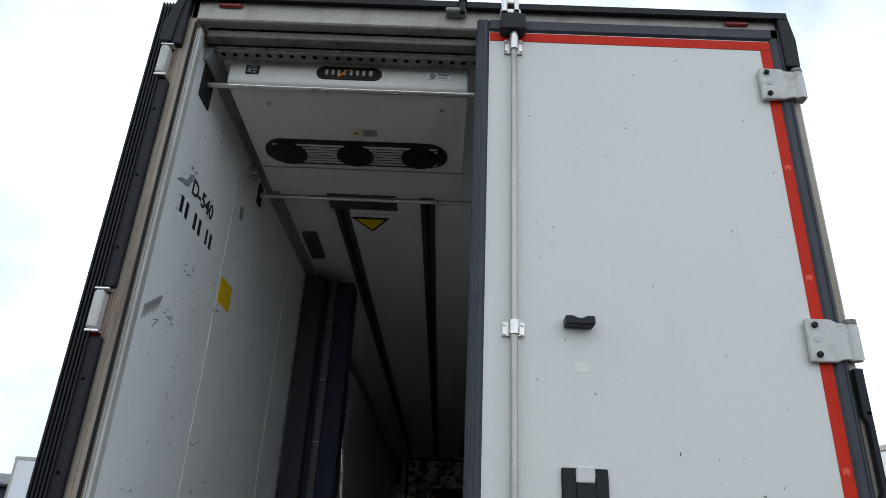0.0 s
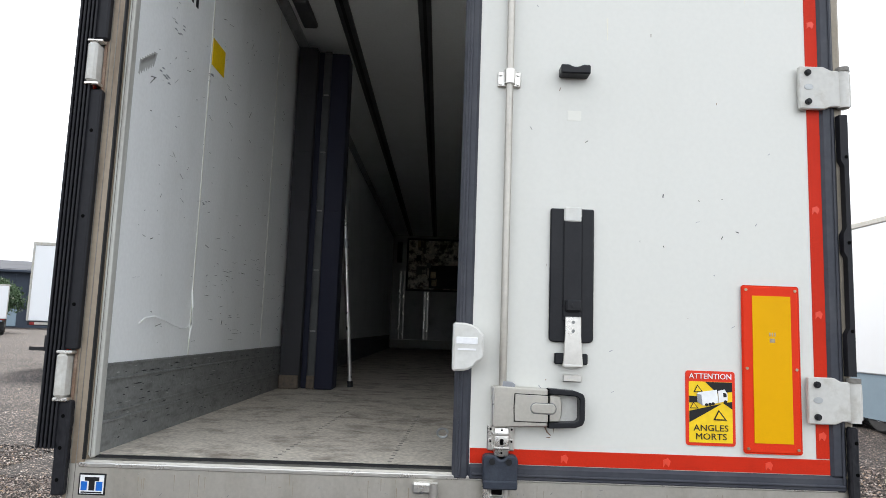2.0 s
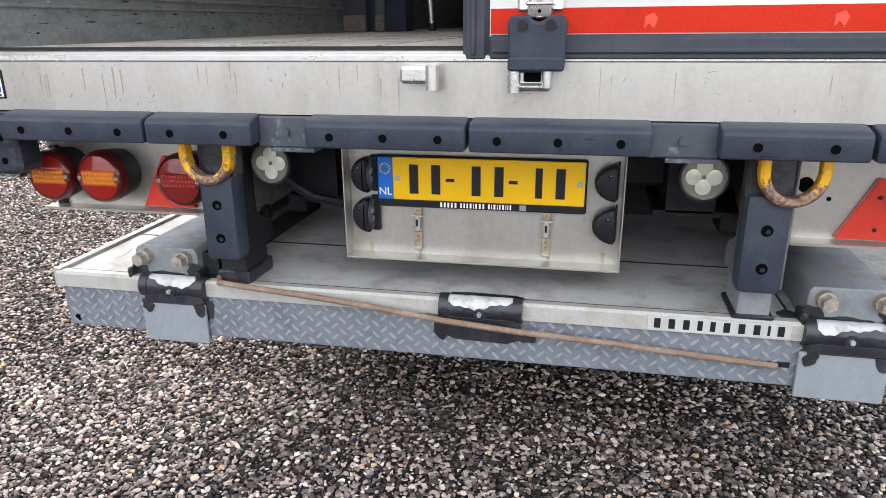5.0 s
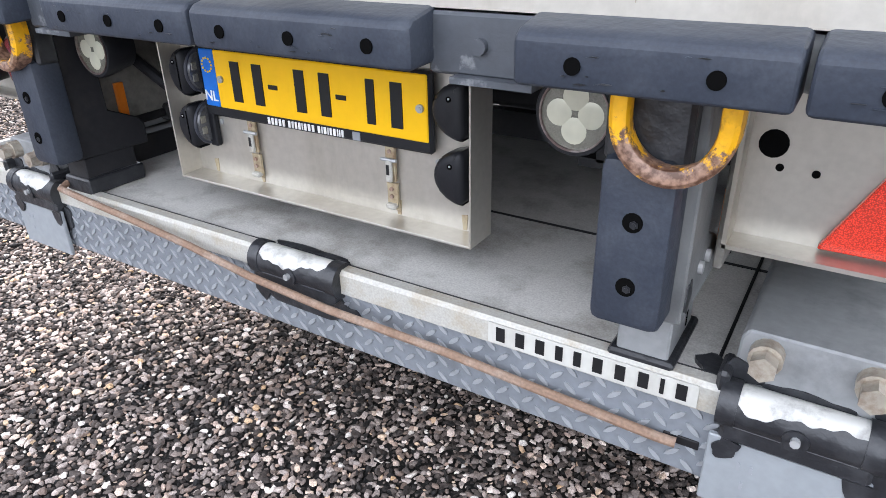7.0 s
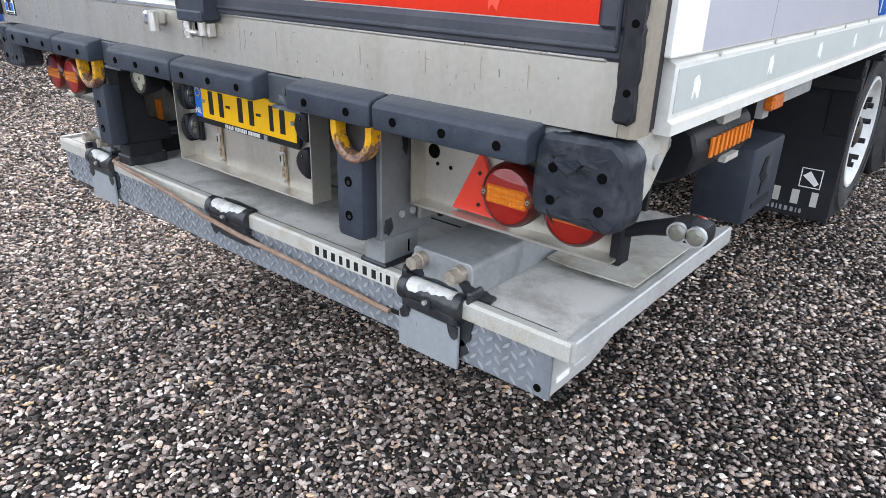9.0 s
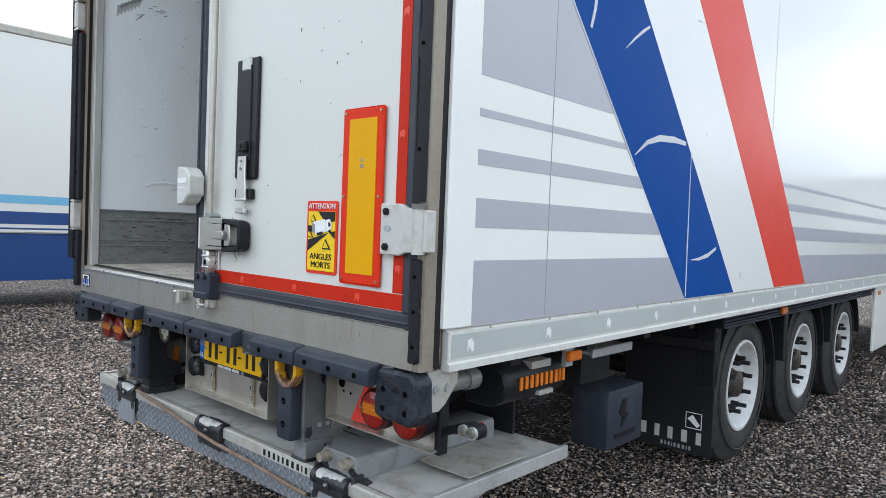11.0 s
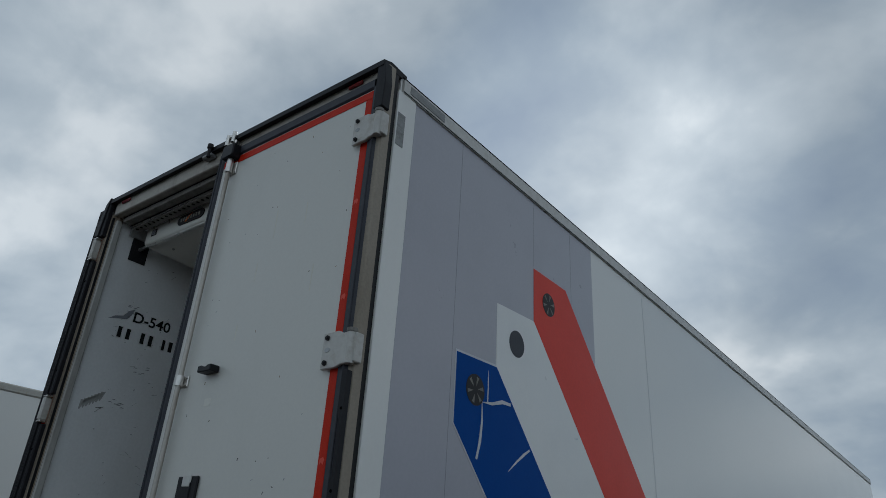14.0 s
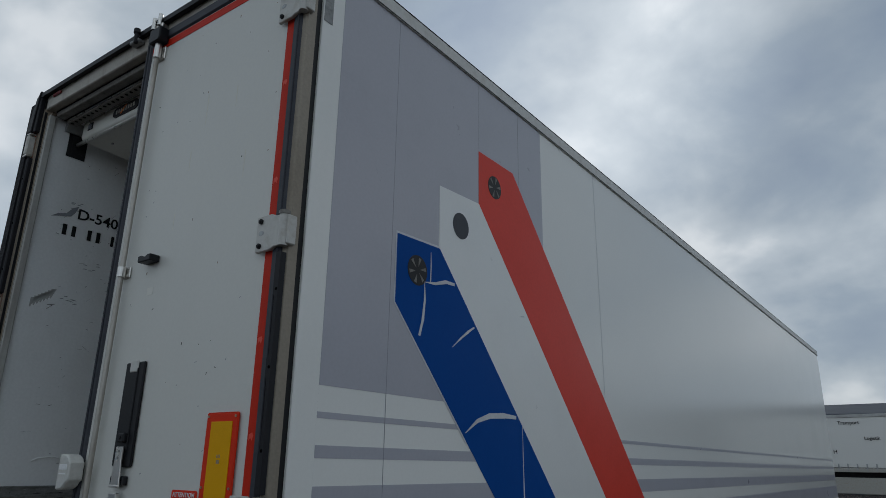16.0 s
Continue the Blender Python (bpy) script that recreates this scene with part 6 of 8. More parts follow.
for sg in (1, -1):
    x, y, z = (0.523 if sg > 0 else -0.5425), 0.236, 0.904
    rl = part("reversing_lamp", Shape().lathe([(0.07, 0.046), (0.02, 0.056), (0.0, 0.057), (-0.004, 0.055), (-0.004, 0.049), (0.004, 0.048)], (x, y, z), "y", 32), "plastic_black", trailer, "round clear reversing lamp")
    part("bezel", Shape().lathe([(0.004, 0.0500), (-0.006, 0.0500), (-0.006, 0.0475), (0.004, 0.0475)], (x, y, z), "y", 32, False), "bezel_brown", rl)
    part("reflector", Shape().cyl((x, y + 0.006, z), (x, y - 0.001, z), 0.048, 28), "lamp_glass", rl)
    for dx, dz in ((0.0225, 0), (-0.0225, 0), (0, 0.0225), (0, -0.0225)):
        part("led_lens", Shape().lathe([(0.0, 0.0190), (-0.0012, 0.0180), (-0.0022, 0.012), (-0.0026, 0.0)], (x + dx, y, z + dz), "y", 18, False), "lamp_cream", rl)
    # buffer legs with steel posts and yellow lashing rings
    FIT = LOWER_BACK
    lx = sg * 0.645
    lo_x, hi_x = min(sg * 0.617, sg * 0.707), max(sg * 0.617, sg * 0.707)
    lp = part("buffer_post", Shape().poly([(0.150, 0.668), (0.345, 0.663), (0.345, 0.712), (0.330, 0.728), (0.258, 0.760), (0.252, 0.99), (0.150, 0.99)], "x", lo_x, hi_x, 0.003), "post_grey" if sg > 0 else "black_steel", trailer, "steel buffer post with rubber pad")
    part("stub", Shape().box(min(sg * 0.622, sg * 0.695), max(sg * 0.622, sg * 0.695), 0.172, 0.305, 0.590, 0.668, 0.003), "grey_paint" if sg > 0 else "black_steel", lp)
    part("paint_blot", [blot("x", sg * 0.7065 - 0.001, sg * 0.7065 + 0.002, 0.175, 0.70, 0.016, 0.030, 3), blot("x", sg * 0.7065 - 0.001, sg * 0.7065 + 0.002, 0.235, 0.90, 0.013, 0.030, 5)], "tar", lp)
    part("slot", Shape().box(sg * 0.695 - 0.001, sg * 0.695 + 0.001, 0.262, 0.268, 0.606, 0.640), "hole_black", lp)
    part("upper_block", Shape().box(lx - 0.05, lx + 0.05, 0.118, 0.166, 0.88, 0.985, 0.006), "tar", lp)
    part("foot", Shape().box(min(sg * 0.612, sg * 0.705), max(sg * 0.612, sg * 0.705), 0.164, 0.315, 0.585, 0.598 if sg > 0 else 0.622, 0.004), "tar", lp)
    lb = part("leg_buffer", Shape().box(lx - 0.047, lx + 0.047, 0.100, 0.168, 0.672, 0.892, 0.014, 2), "bumper", lp, "dark rubber leg buffer")
    for z2 in (0.732, 0.817):
        part("bolt_hole", Shape().cyl((lx, 0.0985, z2), (lx, 0.1015, z2), 0.0125, 16), "hole_black", lb)
        part("bolt", Shape().cyl((lx + 0.002, 0.097, z2 - 0.002), (lx + 0.002, 0.100, z2 - 0.002), 0.0055, 6).cyl((lx + 0.002, 0.0955, z2 - 0.002), (lx + 0.002, 0.098, z2 - 0.002), 0.003, 8), "tar", lb)
    FIT = LOWER
    rx, rz = (0.679 if sg > 0 else -0.652), 0.9435
    an = [math.pi + k * math.pi / 18 for k in range(19)]
    arc = [(rx + 0.0575 * math.cos(a), rz + 0.060 * math.sin(a)) for a in an]
    prof = [(-0.0105, 0.110), (-0.0085, 0.1045), (-0.002, 0.1010), (0.0055, 0.1010), (0.0105, 0.1045), (0.0120, 0.112), (0.0110, 0.136), (0.004, 0.140), (-0.0065, 0.138)]
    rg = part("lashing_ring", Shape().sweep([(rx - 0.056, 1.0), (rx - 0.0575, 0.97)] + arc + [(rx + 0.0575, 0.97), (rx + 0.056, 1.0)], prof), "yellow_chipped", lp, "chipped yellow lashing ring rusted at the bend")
    for z2 in (0.690, 0.712):
        part("rivet", Shape().cyl((sg * 0.706, 0.29 - (z2 - 0.69) * 1.9, 0.722), (sg * 0.713, 0.29 - (z2 - 0.69) * 1.9, 0.722), 0.009, 10), "galv", lp)

FIT = LOWER_BACK
# number plate panel
bx = part("plate_panel", Shape().box(-0.352, 0.350, 0.282, 0.288, 0.662, 0.972), "stainless", trailer, "stainless number plate panel")
part("flange", Shape().box(-0.352, 0.350, 0.228, 0.284, 0.658, 0.6625, 0.001), "stainless", bx)
part("flange", Shape().box(-0.355, -0.3515, 0.228, 0.295, 0.658, 0.972, 0.001), "stainless", bx)
part("flange", Shape().box(0.3495, 0.353, 0.228, 0.300, 0.658, 0.972, 0.001), "stainless", bx)
for x in (-0.262, 0.262):
    part("rivet", Shape().cyl((x, 0.279, 0.775), (x, 0.283, 0.775), 0.0055, 10), "galv", bx)
part("rust_stain", [Shape().poly([(x - 0.006, 0.690), (x + 0.006, 0.692), (x + 0.004, 0.664), (x - 0.003, 0.664)], "y", 0.2805, 0.2825) for x in (-0.30, -0.165, 0.175, 0.312)], "brass", bx, "small rust run")
pl = part("number_plate", Shape().box(-0.272, 0.264, 0.258, 0.273, 0.793, 0.926, 0.004), "plastic_black", trailer, "yellow number plate in a black holder")
part("plate_face", Shape().box(-0.228, 0.259, 0.2545, 0.259, 0.813, 0.921, 0.002), "plate_yellow", pl)
part("blue_band", Shape().box(-0.268, -0.2285, 0.2545, 0.259, 0.813, 0.921, 0.002), "print_blue", pl)
part("plate_bar", bars("y", 0.2525, 0.2550, -0.190, 0.408, 0.074, 0.830, [0.8, 0.8, -0.55, 0.8, 0.8, -0.55, 0.6, 0.8], 0.45), "print_black", pl, "dark bars")
part("plate_bar", [Shape().box(x, x + 0.022, 0.2525, 0.2550, 0.863, 0.871) for x in (-0.088, 0.072)], "print_black", pl)
letters("country_mark", "NL", 0.028, Matrix.Translation((-0.248, 0.2535, 0.833)) @ REAR, "sticker_white", pl, 0.0008)
for k in range(12):
    a = k * math.pi / 6
    part("star", Shape().cyl((-0.248 + 0.013 * math.cos(a), 0.253, 0.892 + 0.013 * math.sin(a)), (-0.248 + 0.013 * math.cos(a), 0.2550, 0.892 + 0.013 * math.sin(a)), 0.0022, 5), "plate_yellow", pl)
part("holder_bar", bars("y", 0.2560, 0.2585, -0.105, 0.185, 0.012, 0.797, [1, 1, 1, 1, 1, -0.4, 1, 0.8, 0.8, 1, 0.4, 1, 1, 1, -0.4, 1, 0.4, 1, 0.4, 0.8, 1, 0.4, 0.4, 0.8], 0.25), "sticker_white", pl, "row of small white bars")
part("holder_mark", Shape().box(0.10, 0.116, 0.2560, 0.2585, 0.796, 0.810), "print_grey", pl)
for x in (-0.214, 0.246):
    part("screw", Shape().cyl((x, 0.250, 0.868), (x, 0.256, 0.868), 0.007, 12).cyl((x, 0.248, 0.868), (x, 0.251, 0.868), 0.0035, 8), "galv", pl)
for sg in (1, -1):
    for z in (0.876, 0.772):
        fx = 0.352 if sg > 0 else -0.276
        side = [-math.pi / 2 + k * math.pi / 10 for k in range(11)]
        pts = [(fx - 0.014, z - 0.045)] + [(fx - 0.014 - (0.058 if sg > 0 else 0.046) * math.cos(a), z + 0.046 * math.sin(a)) for a in side] + [(fx - 0.014, z + 0.045)]
        lamp = part("plate_lamp", Shape().poly(pts[1:-1], "y", 0.226, 0.276, 0.013, 3), "plastic_black", bx, "black half-round plate lamp")
        part("lamp_base", Shape().box(fx - 0.016, fx + (0.006 if sg < 0 else -0.012), 0.266, 0.282, z - 0.047, z + 0.047, 0.003), "plastic_black", lamp)
        if sg < 0:
            part("lens_rim", Shape().poly([(0.268 - 0.036 * math.cos(a), z + 0.043 * math.sin(a)) for a in side], "x", fx - 0.018, fx - 0.010, 0.002), "rubber", lamp)
            part("lens", Shape().poly([(0.268 - 0.032 * math.cos(a), z + 0.037 * math.sin(a)) for a in side], "x", fx - 0.016, fx - 0.006, 0.003), "smoked", lamp, "smoked clear lens")
            for dz in (-0.011, 0.011):
                part("led_lens", Shape().box(fx - 0.008, fx - 0.0045, 0.243, 0.258, z + dz - 0.008, z + dz + 0.008, 0.002), "lamp_glass", lamp)
        part("screw", Shape().cyl((fx - 0.036, 0.2245, z + 0.020), (fx - 0.036, 0.2275, z + 0.020), 0.0045, 10), "hole_black", lamp)
        part("screw_head", Shape().cyl((fx - 0.035, 0.2235, z + 0.021), (fx - 0.035, 0.2255, z + 0.021), 0.0018, 8), "galv", lamp)
    lt = sg * 0.168
    la = part("toggle_latch", Shape().box(lt - 0.010, lt + 0.010, 0.270, 0.277, 0.728, 0.790, 0.001), "brass", bx, "rusty yellowed toggle latch")
    part("lever", Shape().box(lt - 0.0065, lt + 0.0065, 0.262, 0.271, 0.728, 0.770, 0.003), "alu_light", la)
    part("cross_pin", Shape().cyl((lt - 0.016, 0.266, 0.768), (lt + 0.016, 0.266, 0.768), 0.0035, 8), "galv", la)
    part("slot", Shape().box(lt - 0.003, lt + 0.003, 0.2612, 0.2625, 0.742, 0.760), "print_black", la)
    part("keeper", Shape().box(lt - 0.011, lt + 0.011, 0.272, 0.279, 0.676, 0.724, 0.001), "brass", la, "rusty keeper")
    part("keeper_hook", Shape().box(lt - 0.011, lt + 0.011, 0.262, 0.278, 0.678, 0.688, 0.003), "alu_light", la)
    part("rivet", [Shape().cyl((lt, 0.268, zz), (lt, 0.274, zz), 0.004, 8) for zz in (0.700, 0.714, 0.782)], "ring_rust", la)

# ---- tail lift, folded under ----
FIT = LOWER
lift = part("tail_lift", Shape().box(-1.210, 1.245, 0.200, 1.15, 0.556, 0.584, 0.003), "deck", trailer, "folded grey aluminium tail lift platform")
part("front_edge", Shape().poly([(0.186, 0.545), (0.186, 0.582), (0.192, 0.589), (0.214, 0.589), (0.214, 0.545)], "x", -1.215, 1.25), "alu_light", lift, "pale worn aluminium edge")
for sg in (1, -1):
    ex = 1.262 if sg > 0 else -1.226
    part("side_edge", Shape().poly([(ex, 0.545), (ex, 0.592), (ex - sg * 0.004, 0.595), (ex - sg * 0.022, 0.594), (ex - sg * 0.024, 0.545)], "y", 0.192, 1.15), "alu", lift)
    # bolted arm channel on the deck
    ax = sg * 0.872
    ch = part("arm_channel", Shape().poly([(ax - 0.096, 0.584), (ax - 0.094, 0.655), (ax - 0.086, 0.668), (ax + 0.086, 0.668), (ax + 0.094, 0.655), (ax + 0.096, 0.584)], "y", 0.215, 1.02, 0.003), "grey_paint", lift, "grey steel arm channel")
    for bxx in (ax - 0.060, ax + 0.060):
        bt = part("arm_bolt", Shape().cyl((bxx, 0.170, 0.642), (bxx, 0.196, 0.642), 0.0175, 6).cyl((bxx, 0.194, 0.642), (bxx, 0.222, 0.642), 0.021, 14), "bolt_zinc", lift, "large rusty bolt")
    part("weld", [Shape().box(ax + d - 0.008, ax + d + 0.008, 0.188, 0.245, 0.555, 0.612, 0.005) for d in (-0.103, 0.103)], "tar", lift)
part("loose_sheet", Shape().poly([(0.985, 0.606), (1.06, 0.600), (1.15, 0.602), (1.236, 0.603), (1.236, 0.599), (1.15, 0.598), (1.06, 0.596), (0.985, 0.602)], "y", 0.52, 0.875), "weathered_sheet", lift, "bent loose aluminium sheet")
part("wet_patch", [blot("z", 0.5835, 0.5852, x, y, ru, rv, 80 + k) for k, (x, y, ru, rv) in enumerate(((-1.10, 0.50, 0.020, 0.10), (-1.075, 0.66, 0.030, 0.09), (-1.045, 0.80, 0.025, 0.10), (-1.13, 0.38, 0.012, 0.05)))], "wet_film", lift, "shallow puddle of rain water")
# tread-plate flap below the front edge
fl = part("tread_flap", Shape().box(-1.205, 1.205, 0.196, 0.206, 0.425, 0.553, 0.002), "tread", lift, "grey chequered tread plate flap")
tear_drops = Shape()
for i in range(103):
    for j in range(4):
        x, z = -1.18 + i * 0.0229, 0.439 + j * 0.0320 + (0.0160 if i % 2 else 0)
        if z > 0.545:
            continue
        a = 0.72 if i % 2 else -0.72
        c, d = math.cos(a), math.sin(a)
        pts = [(-0.0135, 0), (-0.008, 0.0030), (0.0, 0.0040), (0.008, 0.0030), (0.0135, 0), (0.008, -0.0030), (0.0, -0.0040), (-0.008, -0.0030)]
        tear_drops.poly([(x + p[0] * c - p[1] * d, z + p[0] * d + p[1] * c) for p in pts], "y", 0.1930, 0.1965)
tagged(part("tread_pattern", tear_drops, "tread_top", lift, "raised tread bars"), kind="stuff")
part("under_half", Shape().poly([(0.206, 0.425), (0.206, 0.553), (0.80, 0.553), (0.80, 0.540), (0.66, 0.500), (0.40, 0.425)], "x", -1.20, 1.20, 0.003), "alu", lift, "tapered lower platform half")
part("flap_hole", [Shape().cyl((sg * 1.175, 0.1945, 0.447), (sg * 1.175, 0.1965, 0.447), 0.010, 12) for sg in (1, -1)], "hole_black", fl)
part("ridge_strip", Shape().box(1.200, 1.208, 0.22, 0.90, 0.535, 0.553), "black_steel", lift)
part("type_label", [Shape().box(1.200, 1.2025, 0.235, 0.29, 0.452, 0.468), Shape().box(1.200, 1.2025, 0.315, 0.37, 0.462, 0.488)], "sticker_white", lift)
# hinge tubes along the edge
for x0, x1 in ((-0.93, -0.752), (-0.080, 0.115), (0.778, 0.955)):
    ht = part("hinge_tube", Shape().cyl((x0, 0.196, 0.566), (x1, 0.196, 0.566), 0.030, 20), "tube_paint", lift, "white hinge tube with black paint")
    part("tube_end", [Shape().cyl((xx - 0.012, 0.196, 0.566), (xx + 0.012, 0.196, 0.566), 0.033, 18) for xx in (x0 + 0.004, x1 - 0.004)], "tar", ht)
    part("paint_patch", Shape().box(x0, x1, 0.170, 0.198, 0.520, 0.553, 0.006).cyl(((x0 + x1) / 2, 0.163, 0.560), ((x0 + x1) / 2, 0.170, 0.560), 0.016, 12), "tar", lift)
    sm, rows = Shape(), []
    for q in range(41):
        u = q / 40
        lo = 2.66 + 0.26 * math.sin(u * 6 + x0 * 9) + 0.10 * math.sin(u * 17 + x0 * 5) + 0.05 * math.sin(u * 47) - 0.9 * math.exp(-u * 14) - 0.9 * math.exp((u - 1) * 14)
        rows.append([sm.bm.verts.new((x0 + (x1 - x0) * u, 0.196 + 0.0313 * math.cos(lo + (4.7 - lo) * w / 7), 0.566 + 0.0313 * math.sin(lo + (4.7 - lo) * w / 7))) for w in range(8)])
    for ra, rb in zip(rows, rows[1:]):
        for w in range(7):
            sm.bm.faces.new((ra[w], ra[w + 1], rb[w + 1], rb[w]))
    part("paint_smear", sm, "tar", ht, "black paint smear")
    part("grease_nipple", Shape().cyl(((x0 + x1) / 2, 0.155, 0.562), ((x0 + x1) / 2, 0.166, 0.562), 0.006, 8), "galv", lift)
    if abs(x0) > 0.5:
        part("hinge_flap", Shape().box(x0 - 0.012, x1 + 0.004, 0.176, 0.186, 0.408, 0.522, 0.002), "flap_paint", lift, "bare grey steel flap")
        part("paint_blot", Shape().poly([(x1 - 0.030, 0.522), (x1 + 0.004, 0.522), (x1 + 0.003, 0.494), (x1 - 0.006, 0.486), (x1 - 0.018, 0.490), (x1 - 0.025, 0.503)], "y", 0.1745, 0.1775), "tar", lift)
        part("stamp_mark", [Shape().box(x0 + 0.03 + 0.008 * q, x0 + 0.034 + 0.008 * q, 0.1750, 0.1770, 0.478 - 0.03 * (q % 2), 0.490 - 0.03 * (q % 2)) for q in range(3)], "print_grey", lift)
    else:
        part("paint_patch", Shape().poly([(x0 - 0.02, 0.50), (x0 + 0.03, 0.478), (x1 - 0.03, 0.475), (x1 + 0.02, 0.495), (x1, 0.53), (x0, 0.53)], "y", 0.1915, 0.197), "tar", lift)
for q, (bx0, bz0, ru, rv) in enumerate(((0.965, 0.515, 0.030, 0.045), (0.955, 0.460, 0.024, 0.030), (0.790, 0.508, 0.020, 0.018), (-0.755, 0.500, 0.030, 0.035), (-0.92, 0.515, 0.022, 0.020), (0.13, 0.50, 0.030, 0.022), (-0.085, 0.505, 0.028, 0.030))):
    part("paint_blot", blot("y", 0.1715, 0.1755, bx0, bz0, ru, rv, 20 + q) if abs(bx0) > 0.5 and 0.77 < abs(bx0) < 0.955 else blot("y", 0.1905, 0.1955, bx0, bz0, ru, rv, 20 + q), "tar", lift)
for q, (bx0, by0, ru, rv) in enumerate(((0.752, 0.236, 0.028, 0.030), (0.985, 0.240, 0.032, 0.030), (-0.752, 0.236, 0.030, 0.028), (-0.985, 0.238, 0.026, 0.026), (0.03, 0.226, 0.09, 0.012))):
    part("paint_blot", blot("z", 0.583, 0.5905, bx0, by0, ru, rv, 40 + q), "tar", lift)
for q, (ax_, z_) in enumerate(((0.79, 0.606), (0.955, 0.608), (-0.79, 0.606), (-0.955, 0.604), (0.872, 0.592), (-0.872, 0.592))):
    part("paint_blot", blot("y", 0.2125, 0.2165, ax_, z_, 0.026 if q < 4 else 0.06, 0.022 if q < 4 else 0.010, 60 + q), "tar", lift)
part("maker_strip", Shape().box(0.424, 0.744, 0.1835, 0.1862, 0.548, 0.583), "jamb_white", lift, "white strip with black bars")
part("maker_bar", bars("y", 0.1820, 0.1842, 0.434, 0.300, 0.024, 0.554, [1, 1, 1, 0.8, 0.8, 1, 1, 1, 0.4, 1], 0.42), "print_black", lift)
rod = [(-0.70, 0.19, 0.602), (-0.69, 0.165, 0.597), (-0.62, 0.162, 0.592), (-0.45, 0.160, 0.580), (-0.25, 0.158, 0.562), (-0.075, 0.150, 0.544), (0.12, 0.152, 0.528), (0.35, 0.172, 0.508), (0.55, 0.178, 0.492), (0.70, 0.182, 0.481), (0.725, 0.185, 0.479)]
part("dirt_line", Shape().box(-1.2, 1.2, 0.2135, 0.2165, 0.584, 0.5895), "tar", lift)
part("spring_rod", Shape().tube(rod, 0.0078, 10), "rust", lift, "long rusty spring rod")
part("rod_slot", Shape().box(0.705, 0.755, 0.1925, 0.1962, 0.472, 0.486, 0.001), "print_black", lift)
part("deck_line", [Shape().box(-1.2, 1.2, 0.57, 0.578, 0.5835, 0.5852), Shape().box(0.750, 0.755, 0.21, 1.10, 0.5835, 0.5855)], "print_black", lift)
# lift arms, cross tube, rams behind
# added black plates stand in for the deep shade under the trailer
part("end_plate", [Shape().box(0.33, 1.0, 1.11, 1.13, 0.588, 1.02), Shape().box(-0.95, 0.33, 1.11, 1.13, 0.72, 1.02), Shape().box(-0.95, 0.33, 1.08, 1.12, 0.585, 0.655)], "black_steel", lift, "black plate added for the dark under the trailer")
part("cross_tube", Shape().box(-0.95, 0.95, 0.60, 0.72, 0.80, 0.92, 0.010), "black_steel", lift, "black cross tube")
for sg in (1, -1):
    part("lift_arm", Shape().poly([(0.74, 0.640), (0.74, 0.70), (1.25, 0.90), (1.32, 0.86), (1.32, 0.80), (0.84, 0.640)], "x", sg * 0.70 - 0.035, sg * 0.70 + 0.035, 0.004), "black_steel", lift)
    hb = part("hanger_plate", Shape().poly([(0.30, 0.700), (0.30, 1.0), (1.05, 1.0), (1.05, 0.760), (0.66, 0.694)], "x", sg * 0.7215 - 0.006, sg * 0.7215 + 0.006, 0.002), "dirty_steel", lift, "dark grey hanger plate")
    part("lower_rod", Shape().cyl((sg * 0.716, 0.392, 0.692), (sg * 0.716, 0.98, 0.700), 0.011, 12), "black_steel", hb)
    part("rod_clevis", Shape().box(sg * 0.716 - 0.02, sg * 0.716 + 0.02, 0.50, 0.545, 0.672, 0.716, 0.006), "black_steel", hb)
    part("marker_strip", Shape().box(min(sg * 0.7165, sg * 0.705), max(sg * 0.7165, sg * 0.705), 0.372, 0.396, 0.698, 0.792, 0.002), "orange", hb, "orange plastic strip")
# inner flank drawn black: the channel's shaded side put into colour
part("channel_flank", Shape().poly([(-0.776, 0.584), (-0.726, 0.584), (-0.730, 0.646), (-0.776, 0.652)], "y", 0.240, 1.02, 0.003), "black_steel", lift, "black strip for the shaded flank of the arm channel")
part("hose", Shape().tube([(-0.75, 0.35, 0.95), (-0.5, 0.4, 0.78), (-0.3, 0.5, 0.72), (-0.1, 0.6, 0.80)], 0.014, 8), "rubber_black", lift)

# power pack under the side
FIT = BODY
pp = part("power_pack", Shape().poly([(1.02, 1.03), (1.13, 1.025), (1.19, 0.985), (1.205, 0.94), (1.19, 0.89), (1.14, 0.86), (1.02, 0.86)], "y", 0.50, 0.885, 0.008), "plastic_black", trailer, "black power pack with orange bars")
part("orange_bar", bars("x", 1.203, 1.2085, 0.575, 0.295, 0.046, 0.921, [1, 1, 1, 0.9, 0.9, 1, 1, 1, 0.4, 1], 0.28), "orange", pp, "row of orange bars")
part("worn_label", Shape().box(1.150, 1.198, 0.66, 0.78, 0.985, 1.012), "alu_light", pp)
part("worn_label", Shape().box(1.190, 1.207, 0.70, 0.79, 0.885, 0.900), "alu_light", pp)
part("marker_lamp", Shape().box(1.235, 1.262, 0.815, 0.90, 1.002, 1.040, 0.006), "lens_orange", trailer, "orange side marker lamp")
part("lamp_hanger", Shape().box(1.22, 1.238, 0.82, 0.87, 0.98, 1.08), "galv", trailer)
part("side_step", Shape().box(1.0, 1.20, 1.08, 1.40, 0.985, 1.005, 0.004).box(1.19, 1.205, 1.08, 1.42, 0.975, 1.012, 0.004), "galv", trailer, "grey steel bracket")
tb = part("battery_box", Shape().box(0.87, 1.068, 1.48, 1.837, 0.464, 0.748, 0.012, 2), "bumper", trailer, "dark grey plastic battery box")
